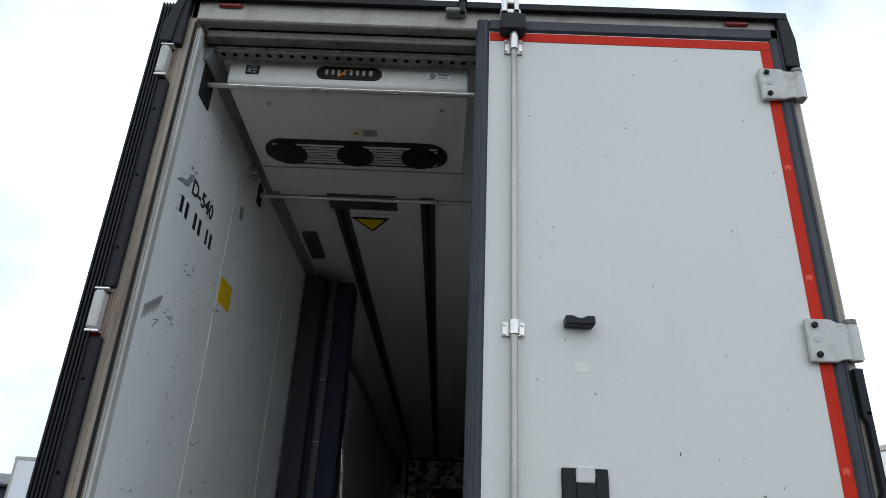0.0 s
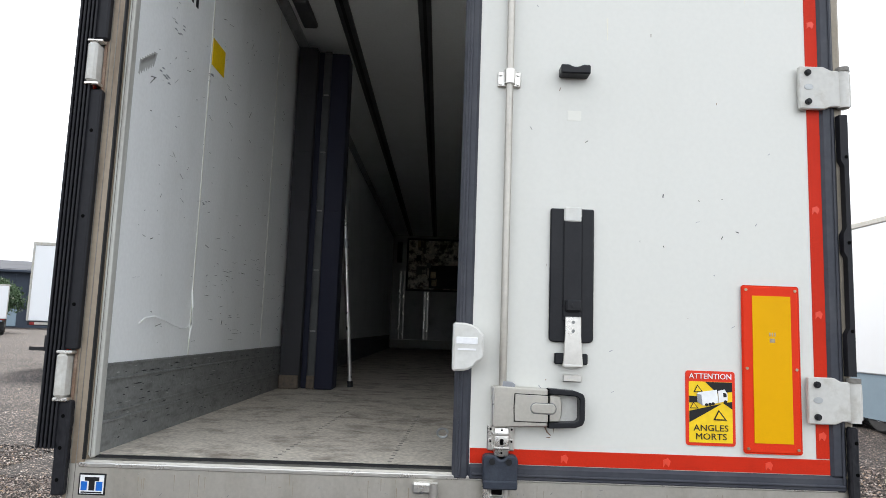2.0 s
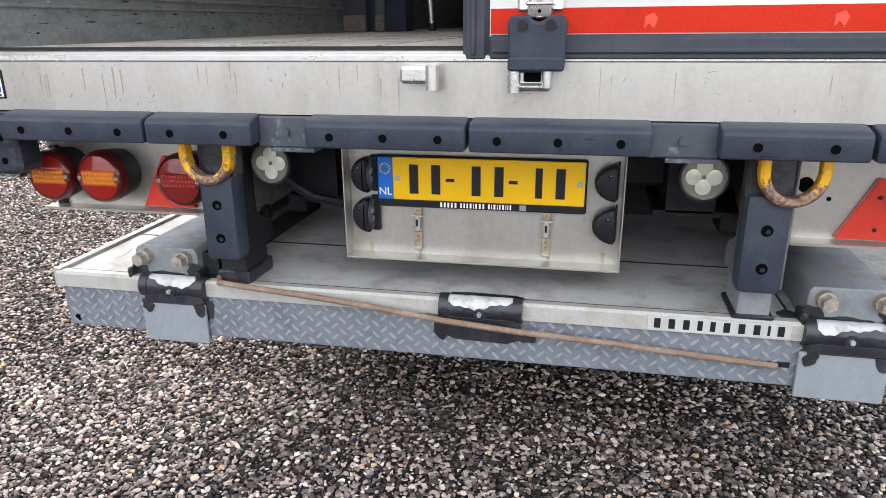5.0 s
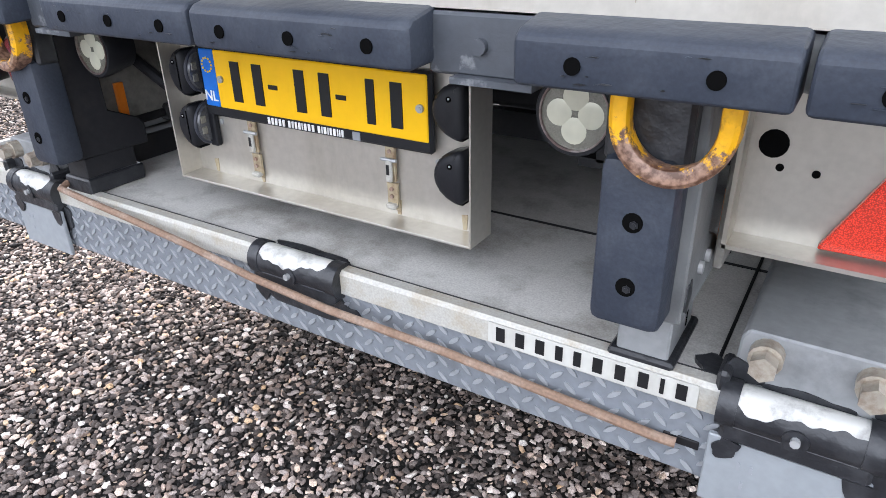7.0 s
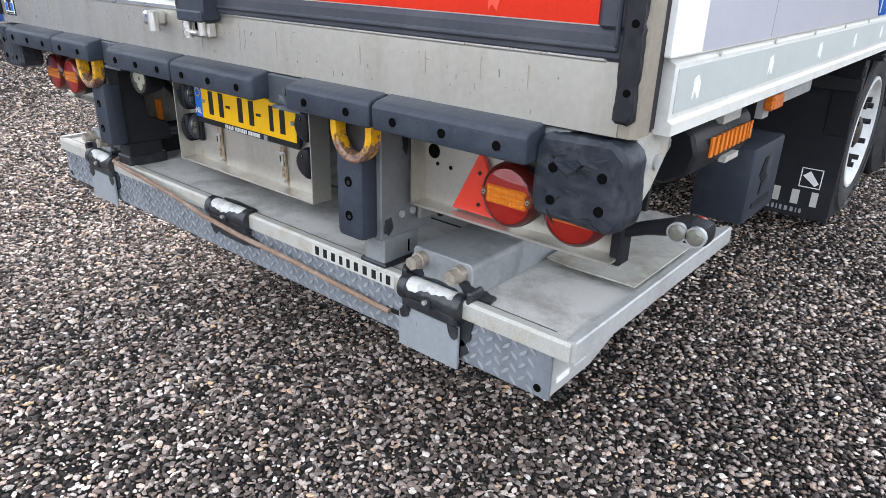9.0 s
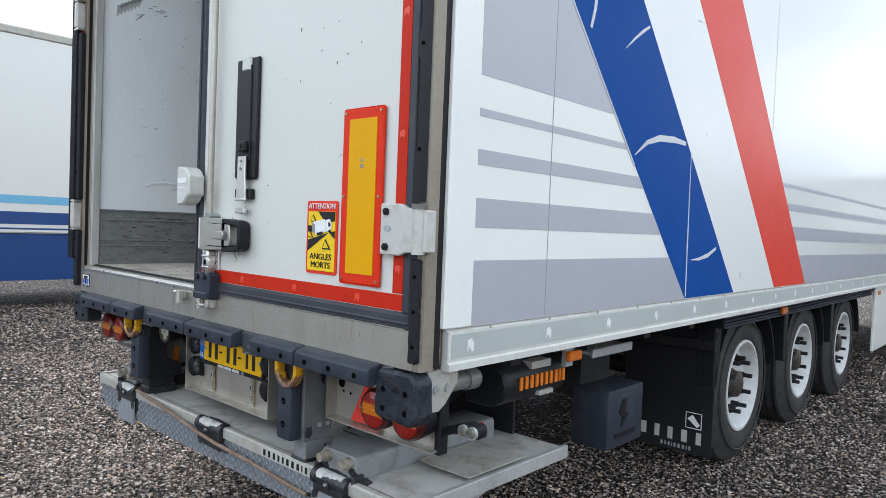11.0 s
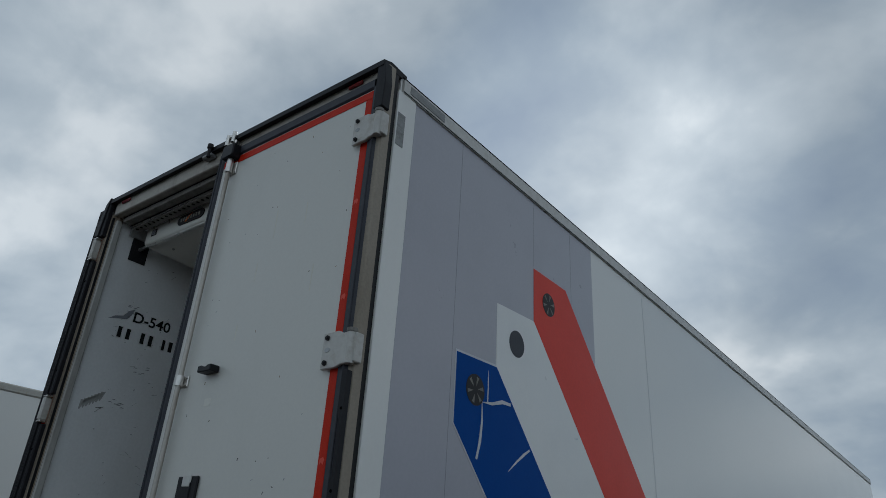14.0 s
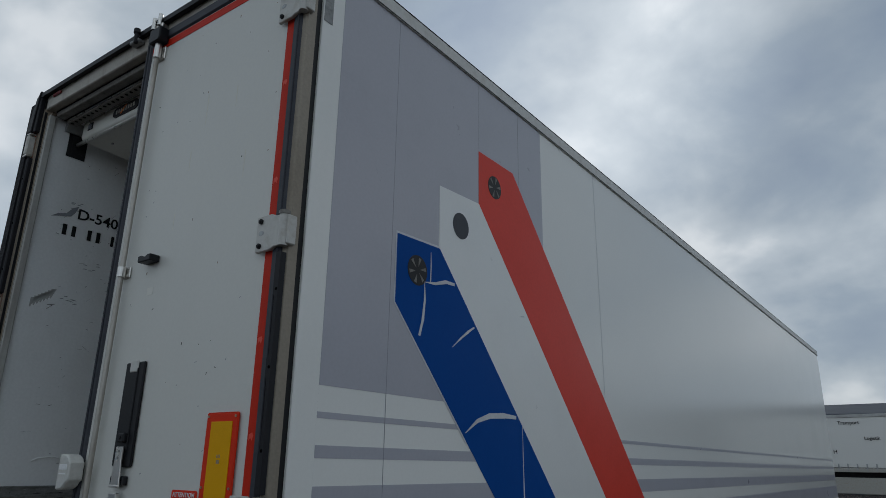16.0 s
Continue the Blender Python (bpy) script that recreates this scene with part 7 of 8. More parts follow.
part("relief", Shape().poly([(1.58, 0.635), (1.62, 0.695), (1.66, 0.695), (1.64, 0.635), (1.68, 0.615), (1.61, 0.555), (1.62, 0.605)], "x", 1.067, 1.072).box(1.067, 1.072, 1.55, 1.75, 0.512, 0.534), "plastic_black", tb)
part("box_hanger", Shape().box(0.80, 0.90, 1.50, 1.78, 0.70, 1.06), "black_steel", tb)
FIT = PLAIN
for sg in (1, -1):
    ml = part("outline_lamp", Shape().box(min(sg * 1.186, sg * 1.212), max(sg * 1.186, sg * 1.212), 0.172, 0.215, 0.72, 0.90, 0.005), "rubber_black", trailer, "rubber-armed outline marker lamp")
    part("arm", Shape().tube([(sg * 1.20, 0.19, 0.79), (sg * 1.25, 0.187, 0.812), (sg * 1.30, 0.184, 0.828), (sg * 1.34, 0.182, 0.83)], [0.013, 0.014, 0.018, 0.026], 14), "rubber_black", ml)
    part("lamp_body", Shape().box(min(sg * 1.302, sg * 1.372), max(sg * 1.302, sg * 1.372), 0.158, 0.215, 0.808, 0.852, 0.014, 2), "plastic_black", ml)
    for lx_ in (1.320, 1.354):
        lz = part("bezel", Shape().cyl((sg * lx_, 0.152, 0.83), (sg * lx_, 0.162, 0.83), 0.019, 20), "galv", ml)
        part("lens", Shape().lathe([(0.0, 0.0160), (-0.002, 0.0135), (-0.003, 0.007), (-0.0032, 0.0)], (sg * lx_, 0.152, 0.83), "y", 18, False), "lamp_glass", lz)
    part("tail_lens", Shape().cyl((sg * 1.337, 0.214, 0.83), (sg * 1.337, 0.224, 0.83), 0.018, 18), "lens_red", ml)
FIT = BODY

part("side_pipe", Shape().cyl((1.15, 0.22, 0.985), (1.15, 0.40, 0.985), 0.030, 18).cyl((1.15, 0.34, 0.985), (1.15, 0.39, 0.985), 0.036, 18), "kick", trailer, "dusty grey pipe end")

# chassis
for x in (-0.5, 0.5):
    part("chassis_beam", Shape().box(x - 0.06, x + 0.06, 0.34, 13.0, 0.80, 1.06).box(x - 0.09, x + 0.09, 0.34, 13.0, 0.79, 0.805), "black_steel", trailer, "black chassis beam")
for k in range(26):
    part("cross_member", Shape().box(-1.22, 1.22, 0.5 + k * 0.5, 0.56 + k * 0.5, 1.02, 1.08), "black_steel", trailer)
part("wheel_guard_rail", Shape().poly([(1.17, 0.985), (1.235, 0.985), (1.24, 1.0), (1.23, 1.01), (1.24, 1.02), (1.23, 1.03), (1.24, 1.04), (1.235, 1.062), (1.17, 1.062)], "y", 2.42, 6.35), "plastic_black", trailer, "ribbed black wheel guard")
for z in (0.990, 1.008, 1.026, 1.044):
    part("guard_rib", Shape().box(1.234, 1.245, 2.42, 6.35, z - 0.004, z + 0.004, 0.002), "bumper", trailer)
part("marker_lamp", Shape().box(1.236, 1.262, 3.42, 3.52, 1.0, 1.045, 0.006), "lens_orange", trailer, "orange side marker lamp")
fp = part("mud_flap", Shape().box(0.62, 1.175, 2.50, 2.512, 0.222, 0.95, 0.003), "rubber_black", trailer, "black mud flap with white bars")
part("flap_bar", bars("y", 2.4965, 2.5005, 0.735, 0.39, 0.070, 0.287, [0.8, 0.7, 0.7, 0.8, 0.7], 0.5), "jamb_white", fp, "row of white bars")
part("flap_bar", bars("y", 2.4965, 2.5005, 0.87, 0.19, 0.022, 0.245, [1, 0.7, 0.8, 0.4, 0.8, 1, 1, 0.4, 0.8], 0.25), "print_grey", fp)
part("flap_mark", Shape().box(1.02, 1.115, 2.4965, 2.5005, 0.375, 0.379).box(1.02, 1.115, 2.4965, 2.5005, 0.465, 0.469).box(1.02, 1.024, 2.4965, 2.5005, 0.375, 0.469).box(1.111, 1.115, 2.4965, 2.5005, 0.375, 0.469).poly([(1.03, 0.43), (1.06, 0.455), (1.105, 0.40), (1.09, 0.385)], "y", 2.4965, 2.5005), "sticker_white", fp)
part("flap_rail", Shape().box(0.62, 1.18, 2.47, 2.515, 0.84, 0.90, 0.004), "black_steel", fp)


def tyre_shape(x, y):
    prof = [(-0.34, 0.30), (-0.345, 0.36), (-0.335, 0.45), (-0.30, 0.505), (-0.26, 0.52), (-0.10, 0.523), (-0.04, 0.508), (-0.005, 0.45), (0.012, 0.38), (0.010, 0.325), (-0.005, 0.300)]
    return Shape().lathe(prof, (x, y, 0.523), "x", 56, False)


def wheel(x, y):
    ty = part("wheel", tyre_shape(x, y), "tyre", trailer, "truck wheel with white steel rim")
    gr = Shape()
    for d in (-0.30, -0.24, -0.18, -0.12, -0.06):
        gr.lathe([(d - 0.005, 0.518), (d - 0.005, 0.5245), (d + 0.005, 0.5245), (d + 0.005, 0.518)], (x, y, 0.523), "x", 48, False)
    part("tread_groove", gr, "print_black", ty)
    part("sidewall_rib", Shape().lathe([(0.010, 0.430), (0.0165, 0.426), (0.0165, 0.420), (0.011, 0.416)], (x, y, 0.523), "x", 48, False), "tyre", ty)
    part("rim", Shape().lathe([(-0.01, 0.305), (0.008, 0.303), (0.010, 0.288), (-0.010, 0.275), (-0.04, 0.262), (-0.070, 0.245), (-0.085, 0.215), (-0.090, 0.12), (-0.095, 0.10)], (x, y, 0.523), "x", 48, False), "rim_white", ty, "white steel rim")
    part("hub", Shape().lathe([(-0.10, 0.110), (-0.07, 0.100), (-0.045, 0.090), (-0.02, 0.084), (-0.012, 0.065), (-0.008, 0.055), (-0.008, 0.01)], (x, y, 0.523), "x", 28), "hub", ty, "greasy brown hub")
    for k in range(10):
        a = k * math.pi / 5 + 0.2
        py, pz = y + 0.178 * math.cos(a), 0.523 + 0.178 * math.sin(a)
        part("wheel_nut", Shape().cyl((x - 0.092, py, pz), (x - 0.045, py, pz), 0.021, 6).cyl((x - 0.05, py, pz), (x + 0.005, py, pz), 0.015, 10), "black_steel", ty)
    return ty


FIT = spread(1, 0.956, 0.956, 0.02, 3.12)
w1 = wheel(1.125, 0.0)
for dy in (1.32, 2.66):
    again(w1, (0, dy, 0))
lw = part("wheel", tyre_shape(-0.785, 0.0), "tyre", trailer, "far truck wheel")
for dy in (1.32, 2.66):
    again(lw, (0, dy, 0))
for off in (3.12, 4.44, 5.78):
    FIT, y = spread(1, 0.956, 0.956, 0.01, off), 0.0
    part("axle", Shape().cyl((-1.0, y, 0.523), (1.0, y, 0.523), 0.065, 14).box(-0.56, -0.44, y - 0.3, y + 0.3, 0.56, 0.80, 0.01).box(0.44, 0.56, y - 0.3, y + 0.3, 0.56, 0.80, 0.01), "black_steel", trailer)
    arc = [(y + 0.585 * math.cos(a), 0.523 + 0.585 * math.sin(a)) for a in [0.12 + k * (math.pi - 0.24) / 16 for k in range(17)]]
    inn = [(y + 0.572 * math.cos(a), 0.523 + 0.572 * math.sin(a)) for a in [0.12 + k * (math.pi - 0.24) / 16 for k in range(17)]]
    part("mudguard", Shape().poly([(p[0], min(p[1], 1.05)) for p in arc + inn[::-1]], "x", 0.76, 1.165), "plastic_black", trailer, "black plastic mudguard")
    part("guard_leg", Shape().poly([(y - 0.60, 0.60), (y - 0.54, 0.60), (y - 0.50, 1.04), (y - 0.62, 1.04)], "x", 1.06, 1.165, 0.004), "plastic_black", trailer)
FIT = BODY
part("side_skirt", Shape().box(1.235, 1.262, 6.42, 12.0, 0.42, 1.062, 0.004), "side_white", trailer, "white side skirt panel")
part("skirt_lamp", Shape().box(1.262, 1.272, 6.5, 6.6, 0.98, 1.02, 0.003), "lens_orange", trailer)
for x in (-0.9, 0.9):
    part("landing_leg", Shape().box(x - 0.06, x + 0.06, 10.8, 10.92, 0.0, 1.05, 0.01).box(x - 0.12, x + 0.12, 10.72, 11.0, 0.0, 0.03), "black_steel", trailer, "black landing leg")

# ---- loose things inside ----
pn = thing("thermal_partition", (-1.0, 2.75, 1.215), "folded dark blue and charcoal quilted partition standing against the wall", "partition")


def slab(x0, x1, y0, y1, z1, mat, name="panel"):
    s = Shape()
    s.box(x0, x1, y0 + 0.004, y1, 1.217, z1, 0.010, 2)
    for zs in (1.62, 2.05, 2.48, 2.91, 3.34):
        s.box(x0 + 0.006, x1 - 0.006, y0 + 0.001, y0 + 0.008, zs - 0.004, zs + 0.004, 0.001)
    return part(name, s, mat, pn)


slab(-1.190, -1.050, 2.54, 3.05, 3.70, "charcoal")
slab(-1.050, -1.002, 2.60, 3.05, 3.69, "navy")
slab(-1.002, -0.945, 2.56, 3.00, 3.68, "grey_panel")
slab(-0.944, -0.815, 2.55, 2.75, 3.66, "navy")
for zs in (1.62, 2.05, 2.48, 2.91, 3.34):
    part("clip", Shape().box(-0.992, -0.955, 2.550, 2.562, zs - 0.006, zs + 0.004, 0.002), "kick", pn)
for x0, x1, y in ((-1.19, -1.055, 2.535), (-1.000, -0.946, 2.553)):
    part("foot_strip", Shape().box(x0, x1, y - 0.006, y + 0.03, 1.217, 1.31, 0.004), "foot_brown", pn, "scuffed brown foot strip")
po = thing("support_pole", (-0.74, 2.84, 1.215), "galvanised steel support pole leaning beside the partition", "pole")
part("tube", Shape().cyl((-0.728, 2.85, 1.235), (-0.935, 2.85, 3.72), 0.016, 16), "stainless_bright", po)
part("foot", Shape().cyl((-0.726, 2.85, 1.216), (-0.730, 2.85, 1.26), 0.021, 14), "rubber_black", po)
part("clamp", [Shape().cyl((-0.813, 2.85, 2.25), (-0.819, 2.85, 2.32), 0.022, 14), Shape().box(-0.95, -0.91, 2.83, 2.87, 3.42, 3.50, 0.006)], "galv", po)
fr = thing("floor_ring", (-0.05, 0.62, 1.215), "small bent steel lashing ring on the loading floor", "ring")
part("ring", Shape().tube([(-0.05 + 0.022 * math.cos(a), 0.62 + 0.006 * math.sin(2 * a), 1.238 + 0.018 * math.sin(a)) for a in [k * math.pi / 8 for k in range(16)]], 0.005, 6), "galv", fr)


# ---- vehicles and buildings round the yard ----
FIT = PLAIN
def box_trailer(at, turn, length, label, mat, stripes=(), skirt=None, low=1.1, lamps=True, dark_rear=False):
    """A parked box trailer; its rear middle stands at `at`, its length runs along +y before the turn."""
    root = thing("parked_trailer", (0, 0, 0), label, "trailer", "parked trailers")
    b = part("body", Shape().box(-1.28, 1.28, 0, length, low, 3.90, 0.02), mat, root)
    part("roof_rail", Shape().box(-1.30, 1.30, -0.015, length + 0.015, 3.85, 3.97, 0.02), "alu_light", root)
    part("door_gap", Shape().box(-0.008, 0.008, -0.006, 0.01, low + 0.1, 3.8), "print_grey", root)
    for x in (-0.35, 0.35):
        part("lock_bar", Shape().cyl((x, -0.02, low + 0.05), (x, -0.02, 3.8), 0.016, 8), "galv", root)
    for x in (-1.1, 1.1):
        part("frame_post", Shape().box(x * 1.13 - 0.03, x * 1.13 + 0.03, -0.02, 0.01, low, 3.9), "alu_light", root)
    part("bumper", Shape().box(-1.22, 1.22, -0.03, 0.1, low - 0.14, low - 0.01, 0.01), "black_steel", root)
    part("underrun", Shape().box(-1.15, 1.15, 0.1, 0.22, 0.52, 0.64, 0.01).box(-0.7, -0.6, 0.1, 0.3, 0.5, 1.0).box(0.6, 0.7, 0.1, 0.3, 0.5, 1.0), "black_steel", root)
    for x in (-0.95, 0.95):
        part("tail_lamp", Shape().box(x - 0.2, x + 0.2, -0.035, 0.02, low - 0.13, low - 0.03, 0.008), "lens_dark_red", root)
    part("sill_board", Shape().box(-1.0, -0.5, -0.04, -0.028, low - 0.115, low - 0.04), "alu_light", root)
    for z0, z1, mt in stripes:
        part("stripe", Shape().box(1.279, 1.283, 0.02, length - 0.02, z0, z1), mt, root)
    for x in (-0.5, 0.5):
        part("chassis_beam", Shape().box(x - 0.06, x + 0.06, 0.2, length - 0.5, 0.8, low), "black_steel", root)
    if skirt:
        part("skirt", Shape().box(1.20, 1.24, 0.3, length - 0.5, skirt[0], low - 0.005).box(-1.24, -1.20, 0.3, length - 0.5, skirt[0], low - 0.005), skirt[1], root)
    for y in (2.6, 3.91, 5.22):
        for x in (-1.05, 1.05):
            wh = part("wheel", Shape().lathe([(-0.17, 0.30), (-0.17, 0.46), (-0.12, 0.51), (0.12, 0.51), (0.17, 0.46), (0.17, 0.30), (0.10, 0.25)], (x, y, 0.51), "x", 24), "tyre", root)
            sd = 1 if x > 0 else -1
            part("rim", Shape().lathe([(sd * 0.168, 0.300), (sd * 0.176, 0.295), (sd * 0.12, 0.255), (sd * 0.115, 0.10), (sd * 0.15, 0.09), (sd * 0.15, 0.0)], (x, y, 0.51), "x", 24, False), "rim_white", wh)
    for x in (-0.8, 0.8):
        part("landing_leg", Shape().box(x - 0.06, x + 0.06, length - 3.0, length - 2.88, 0.0, low), "black_steel", root)
    root.matrix_world = pose(*at, 0, 0, turn)
    return root


box_trailer((-9.50, -6.5, 0), 0, 13.5, "white box trailer with blue and light blue side stripes", "truck_cream",
            ((1.52, 1.637, "truck_light_blue"), (1.23, 1.406, "truck_blue"), (1.155, 1.18, "truck_blue")), (0.43, M["truck_blue"]), 1.10)
box_trailer((9.28, 6.5, 0), 0, 13.5, "plain white box trailer with blue-grey skirts", "truck_white", (), (0.24, M["truck_bluegrey"]), 1.07)
box_trailer((-11.9, 19.5, 0), 4, 13.5, "white box trailer seen from behind", "truck_white", (), None, 1.45)
box_trailer((-34.9, 50.4, 0), 33, 10.0, "small white box trailer far across the yard", "truck_white", (), None, 1.3)
far_one = box_trailer((-29.45, 37.7, 0), 192.4, 13.5, "white trailer with red and yellow rear markings", "truck_white", (), None, 1.75)
part("rear_marking", Shape().box(-1.31, -1.285, 0.02, 0.55, 2.55, 3.25), "board_red", far_one)
part("rear_marking", Shape().box(-1.31, -1.285, 0.02, 0.55, 1.80, 2.5), "board_yellow", far_one)

# curtain-side trailer standing across
ct = thing("curtain_trailer", (0, 0, 0), "grey-white curtain-side trailer with black lettering", "trailer", "parked trailers")
part("curtain", Shape().box(-7, 7, -0.02, 2.5, 1.72, 3.62, 0.01), "truck_cream", ct)
part("curtain_top", Shape().box(-7.02, 7.02, -0.05, 2.55, 3.60, 3.72, 0.01), "alu", ct)
part("side_rail", Shape().box(-7.02, 7.02, -0.05, 2.55, 1.55, 1.70, 0.01), "alu_light", ct)
for k in range(42):
    part("strap", Shape().box(-6.9 + k * 0.33, -6.86 + k * 0.33, -0.06, -0.02, 1.58, 1.86), "galv", ct)
part("chassis", Shape().box(-6.8, 6.8, 0.5, 2.0, 0.9, 1.55), "black_steel", ct)
part("pallet_box", Shape().box(-1.2, 1.6, 0.0, 0.5, 0.75, 1.35, 0.02), "alu_light", ct)
for x in (-5.2, -3.9, -2.6, 5.0):
    part("wheel", Shape().lathe([(-0.17, 0.30), (-0.17, 0.46), (-0.12, 0.51), (0.12, 0.51), (0.17, 0.46), (0.17, 0.30), (0.10, 0.25)], (x, 0.25, 0.51), "y", 24), "tyre", ct)
letters("lettering", "Transport", 0.19, Matrix.Translation((-0.05, -0.03, 3.40)) @ REAR, "print_black", ct, 0.004, "black lettering")
letters("lettering", "H", 0.20, Matrix.Translation((-0.66, -0.03, 2.30)) @ REAR, "print_black", ct, 0.004)
letters("lettering", "Logistik", 0.175, Matrix.Translation((0.70, -0.03, 2.80)) @ REAR, "print_black", ct, 0.004)
ct.matrix_world = pose(0.0, 30.0, 0, 0, 0, -10)


def hall(at, size, turn, label):
    root = thing("warehouse", (0, 0, 0), label, "building", "yard buildings")
    w, d, h = size
    part("wall", Shape().box(-w / 2, w / 2, 0, d, 0, h * 0.8), "cladding", root)
    rb = Shape()
    for k in range(int(w / 1.5)):
        x = -w / 2 + k * 1.5
        rb.box(x, x + 0.12, -0.05, 0.02, 0, h * 0.8)
    tagged(part("wall_rib", rb, "cladding", root), kind="stuff")
    part("roof", Shape().poly([(-1, h * 0.78), (d / 2, h), (d + 1, h * 0.78), (d + 1, h * 0.75), (d / 2, h * 0.97), (-1, h * 0.75)], "x", -w / 2 - 0.5, w / 2 + 0.5), "cladding", root, "dark roof")
    for k in range(6):
        x = -w / 2 + w * (k + 0.5) / 6
        part("loading_door", Shape().box(x - 1.6, x + 1.6, -0.08, 0.02, 0.2, min(4.2, h * 0.6)), "truck_bluegrey", root)
    root.matrix_world = pose(*at, 0, 0, turn)
    return root


hall((-62, 86, 0), (60, 24, 9.6), 12, "long dark blue-grey warehouse far behind the yard")
hall((6, 56, 0), (50, 20, 7.0), -4, "dark low warehouse behind the parked trailers")


def tree(at, h, seed):
    """A tapered trunk, forked limbs and a ragged crown of many small leaf clumps."""
    rng = random.Random(seed)
    root = thing("tree", at, "green broadleaf tree beyond the warehouse", "tree", "far trees")
    x, y, z = at
    s = Shape().tube([(x, y, z), (x + 0.1, y, z + h * 0.25), (x, y + 0.1, z + h * 0.55)], [0.22, 0.17, 0.10], 8)
    tips = []
    for k in range(7):
        a = rng.uniform(0, 6.28)
        z0 = z + h * rng.uniform(0.25, 0.5)
        tip = (x + math.cos(a) * h * 0.22, y + math.sin(a) * h * 0.22, z0 + h * rng.uniform(0.15, 0.35))
        s.tube([(x, y, z0), ((x + tip[0]) / 2, (y + tip[1]) / 2, (z0 + tip[2]) / 2 + 0.2), tip], [0.08, 0.05, 0.02], 6)
        tips.append(tip)
    part("trunk", s, "bark", root)
    vs, fs = [], []
    for k in range(1500):
        tip = rng.choice(tips + [(x, y, z + h * 0.75)])
        r = h * 0.2 * rng.random() ** 0.5
        a, b = rng.uniform(0, 6.28), rng.uniform(-1.2, 1.4)
        c = (tip[0] + r * math.cos(a) * math.cos(b), tip[1] + r * math.sin(a) * math.cos(b), tip[2] + r * math.sin(b))
        q = Euler((rng.uniform(0, 6), rng.uniform(0, 6), rng.uniform(0, 6))).to_matrix()
        k2 = rng.uniform(0.10, 0.22)
        i = len(vs)
        for p in ((-k2, 0, 0), (0, -k2 * 0.5, 0.03), (k2, 0, 0), (0, k2 * 0.5, 0.03)):
            v = q @ Vector(p)
            vs.append((c[0] + v.x, c[1] + v.y, c[2] + v.z))
        fs.append((i, i + 1, i + 2, i + 3))
    me = bpy.data.meshes.new("crown")
    me.from_pydata(vs, [], fs)
    me.materials.append(M["leaf"])
    ob = new("crown", me)
    ob.parent = root
    ob.matrix_parent_inverse = Matrix.Translation(-Vector(at))
    ob["kind"] = "stuff"
    return root


for k, (tx, ty, th) in enumerate(((-45, 66, 9), (-41, 62, 7.5), (-49, 70, 10.5), (-56, 74, 11), (-38, 56, 6.5), (-64, 78, 12), (-72, 80, 12))):
    tree((tx, ty, 0), th * 0.66, 50 + k)

# ---- loose pebbles near the camera's way ----
rngs = np.random.default_rng(7)
phi = (1 + 5 ** 0.5) / 2
ico = np.array([(-1, phi, 0), (1, phi, 0), (-1, -phi, 0), (1, -phi, 0), (0, -1, phi), (0, 1, phi), (0, -1, -phi), (0, 1, -phi), (phi, 0, -1), (phi, 0, 1), (-phi, 0, -1), (-phi, 0, 1)]) / math.hypot(1, phi)
tri = np.array([(0, 11, 5), (0, 5, 1), (0, 1, 7), (0, 7, 10), (0, 10, 11), (1, 5, 9), (5, 11, 4), (11, 10, 2), (10, 7, 6), (7, 1, 8), (3, 9, 4), (3, 4, 2), (3, 2, 6), (3, 6, 8), (3, 8, 9), (4, 9, 5), (2, 4, 11), (6, 2, 10), (8, 6, 7), (9, 8, 1)])


octa = np.array([(1, 0, 0.1), (-1, 0.1, 0), (0, 1, -0.1), (0.1, -1, 0), (0.12, 0, 1), (0, 0.1, -1)])
octa_tri = np.array([(0, 2, 4), (2, 1, 4), (1, 3, 4), (3, 0, 4), (2, 0, 5), (1, 2, 5), (3, 1, 5), (0, 3, 5)])


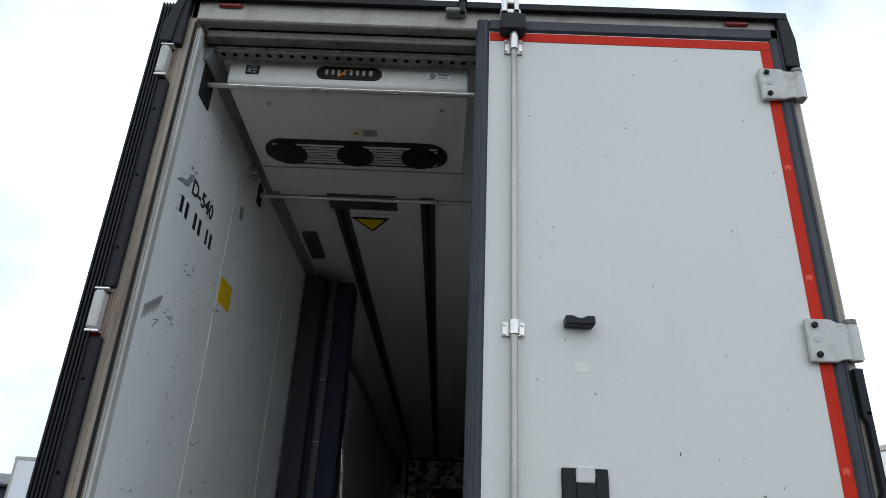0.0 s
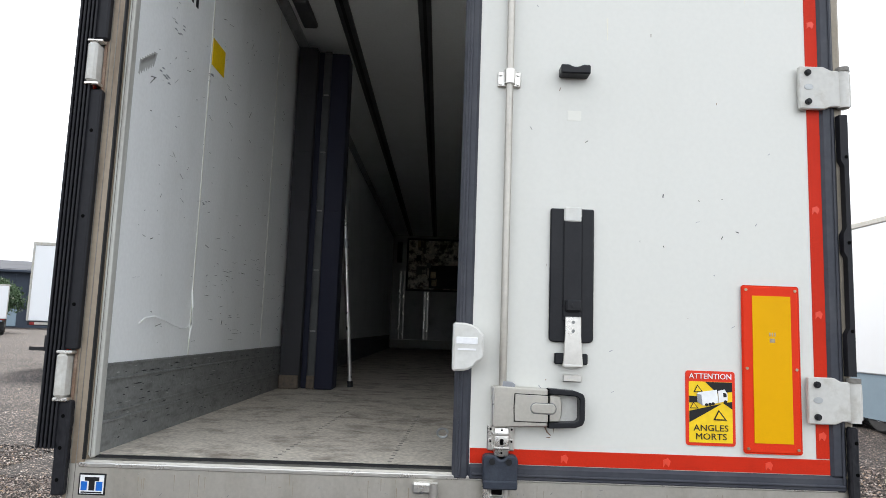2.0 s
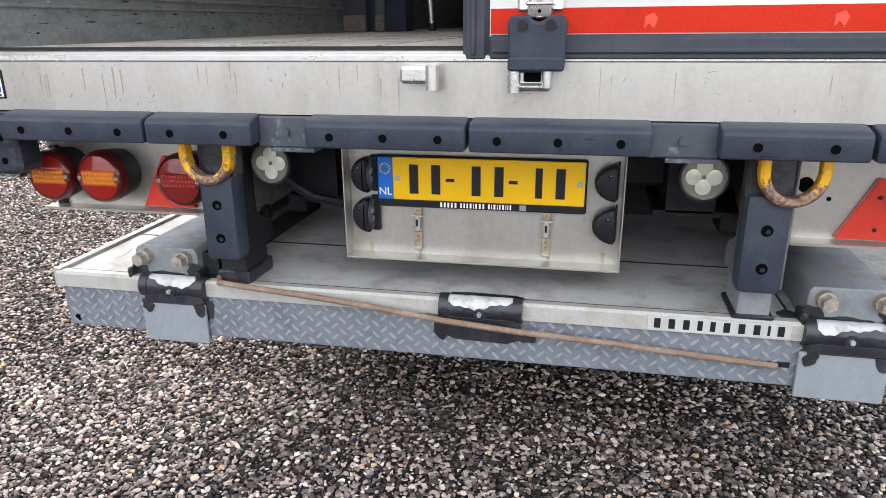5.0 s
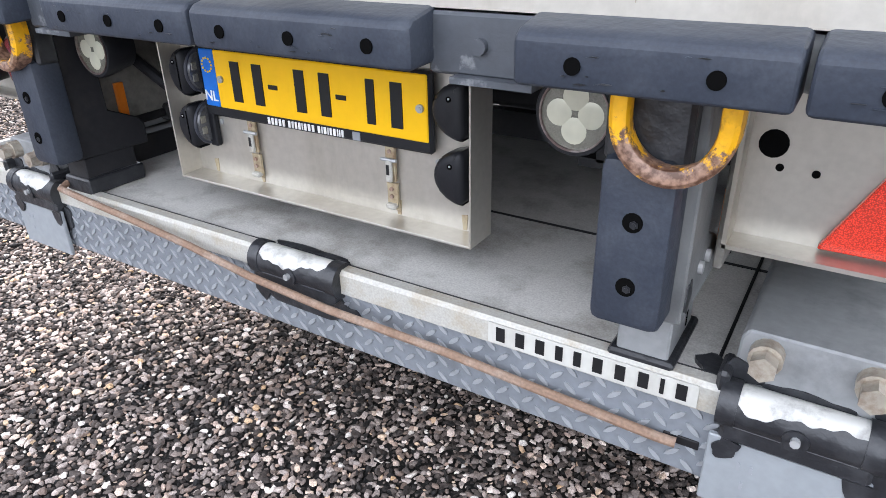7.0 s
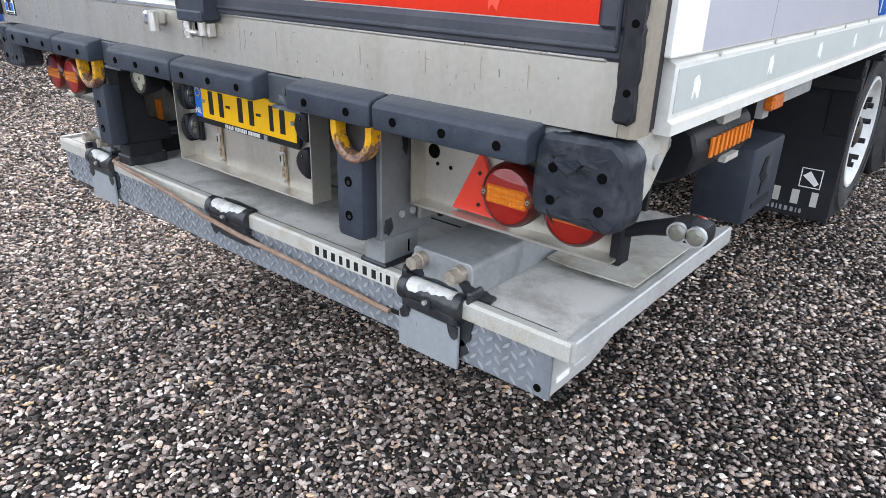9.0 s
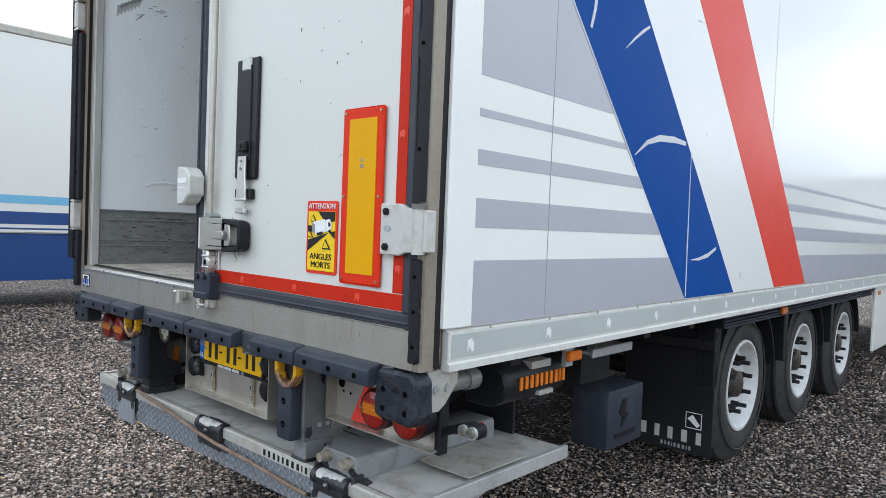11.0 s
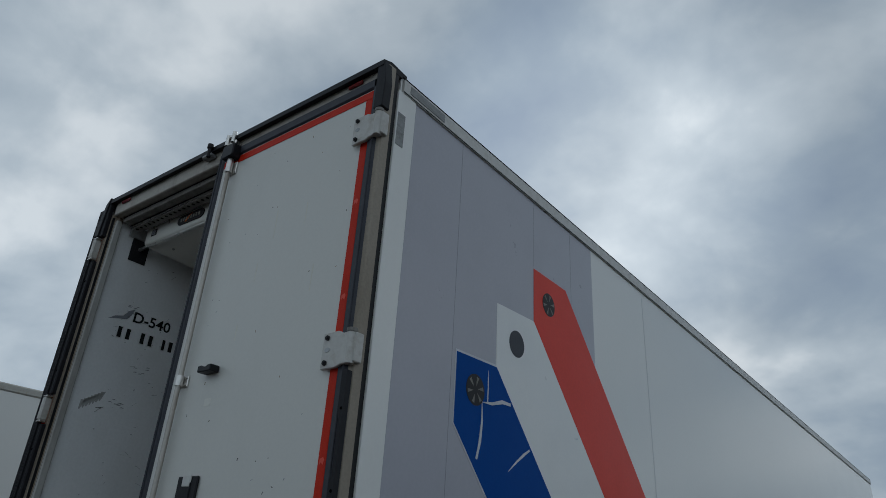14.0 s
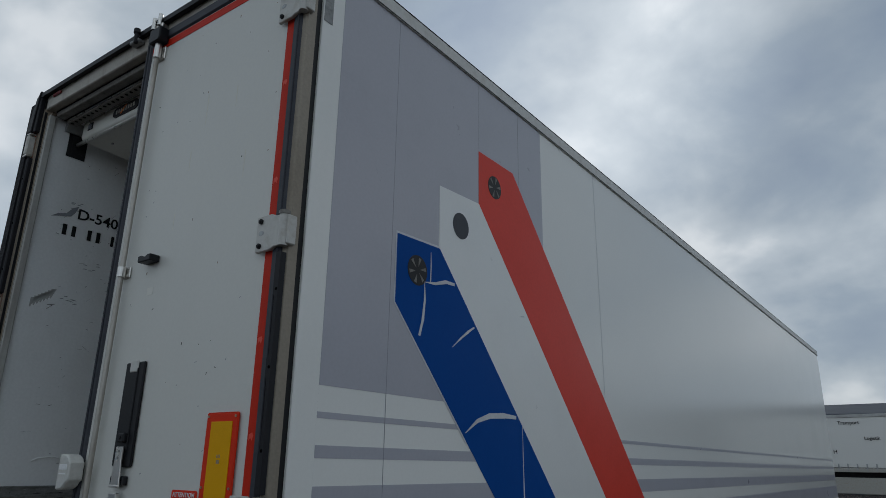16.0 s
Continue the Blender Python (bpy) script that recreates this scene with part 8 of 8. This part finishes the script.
def pebbles(name, x0, x1, y0, y1, gap, smin, smax, base, tri, rim=(), angular=False):
    """Pebbles on a jittered grid with `gap` between their middles."""
    nx, ny, k = int((x1 - x0) / gap), int((y1 - y0) / (gap * 0.87)), len(base)
    gx, gy = np.meshgrid(np.arange(nx), np.arange(ny))
    n = nx * ny
    cx = x0 + (gx + 0.5 * (gy % 2)).ravel() * gap + rngs.uniform(-0.42, 0.42, n) * gap
    cy = y0 + gy.ravel() * gap * 0.87 + rngs.uniform(-0.42, 0.42, n) * gap
    keep = np.ones(n, bool)
    for side in rim:
        away = {"w": cx - x0, "e": x1 - cx, "s": cy - y0, "n": y1 - cy}[side]
        keep &= away > 0.6 * rngs.random(n) ** 2
    cx, cy = cx[keep], cy[keep]
    n = len(cx)
    r = smin + (smax - smin) * rngs.random(n) ** 1.5
    cz = r * rngs.uniform(0.2, 0.95, n)
    sc = np.stack([r * rngs.uniform(1.0, 1.6, n), r * rngs.uniform(0.75, 1.1, n), r * rngs.uniform(0.42, 0.75, n)], 1)
    v = base[None] * sc[:, None, :] * (rngs.uniform(0.66, 1.24, (n, k, 1)) if angular else rngs.uniform(0.82, 1.2, (n, k, 1)))
    a, t = rngs.uniform(0, 2 * math.pi, n), rngs.normal(0, 0.45, n)
    ct_, st_ = np.cos(t)[:, None], np.sin(t)[:, None]
    vy, vz = v[:, :, 1] * ct_ - v[:, :, 2] * st_, v[:, :, 1] * st_ + v[:, :, 2] * ct_
    ca, sa = np.cos(a)[:, None], np.sin(a)[:, None]
    vx2, vy2 = v[:, :, 0] * ca - vy * sa, v[:, :, 0] * sa + vy * ca
    co = np.stack([vx2 + cx[:, None], vy2 + cy[:, None], vz + cz[:, None]], 2).reshape(-1, 3)
    faces = (tri[None] + (np.arange(n) * k)[:, None, None]).reshape(-1, 3)
    me = bpy.data.meshes.new(name)
    me.vertices.add(len(co))
    me.vertices.foreach_set("co", co.astype(np.float32).ravel())
    me.loops.add(faces.size)
    me.loops.foreach_set("vertex_index", faces.astype(np.int32).ravel())
    me.polygons.add(len(faces))
    me.polygons.foreach_set("loop_start", np.arange(0, faces.size, 3, dtype=np.int32))
    me.update(calc_edges=True)
    me.materials.append(M["stones"])
    if angular:
        me.shade_flat()
    ob = new(name, me)
    tagged(ob, "loose grey, tan and white pebbles of the gravel yard", "gravel", kind="stuff")
    return ob


pebbles("gravel_stones", -1.8, 2.6, -0.95, 0.60, 0.0120, 0.0038, 0.0104, ico, tri, "s", True)
for x0, x1, y0, y1, gap, rim in ((-2.8, -1.0, 0.60, 2.3, 0.0145, ""), (0.9, 3.4, 0.60, 2.3, 0.0145, "e"), (-3.6, -1.8, -0.95, 0.60, 0.0145, "sw"), (2.6, 3.4, -0.6, 0.60, 0.0145, "se"),
                                 (-4.8, -1.2, 2.3, 4.9, 0.0175, "wn"), (0.2, 4.0, 2.3, 4.9, 0.0175, "en"), (-5.2, -2.8, 0.60, 2.3, 0.0165, "w"), (-1.0, 0.9, 0.60, 2.3, 0.0175, "")):
    pebbles("gravel_stones", x0, x1, y0, y1, gap, 0.0056, 0.0125, octa, octa_tri, rim)
for x0, x1, y0, y1, rim in ((-9.0, -3.6, -2.0, 0.60, "wsn"), (-9.0, -4.6, 0.60, 6.5, "wsn"), (3.0, 8.0, 0.0, 7.0, "wesn"), (0.6, 3.0, 4.6, 9.0, "en")):
    pebbles("gravel_stones", x0, x1, y0, y1, 0.035, 0.009, 0.018, octa, octa_tri, rim)
# flat beds under the stones, their gap shade painted in
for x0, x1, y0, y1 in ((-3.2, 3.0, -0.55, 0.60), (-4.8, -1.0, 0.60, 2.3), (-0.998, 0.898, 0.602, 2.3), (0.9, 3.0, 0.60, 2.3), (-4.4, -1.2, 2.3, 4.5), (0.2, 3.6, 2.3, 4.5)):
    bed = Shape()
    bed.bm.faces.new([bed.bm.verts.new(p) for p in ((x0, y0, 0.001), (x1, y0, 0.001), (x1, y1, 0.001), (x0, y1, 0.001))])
    tagged(part("ground_grit", bed, "gap_shade", None, "", False), "grit bed darkened with the shade between the yard's pebbles", "ground", kind="structure")
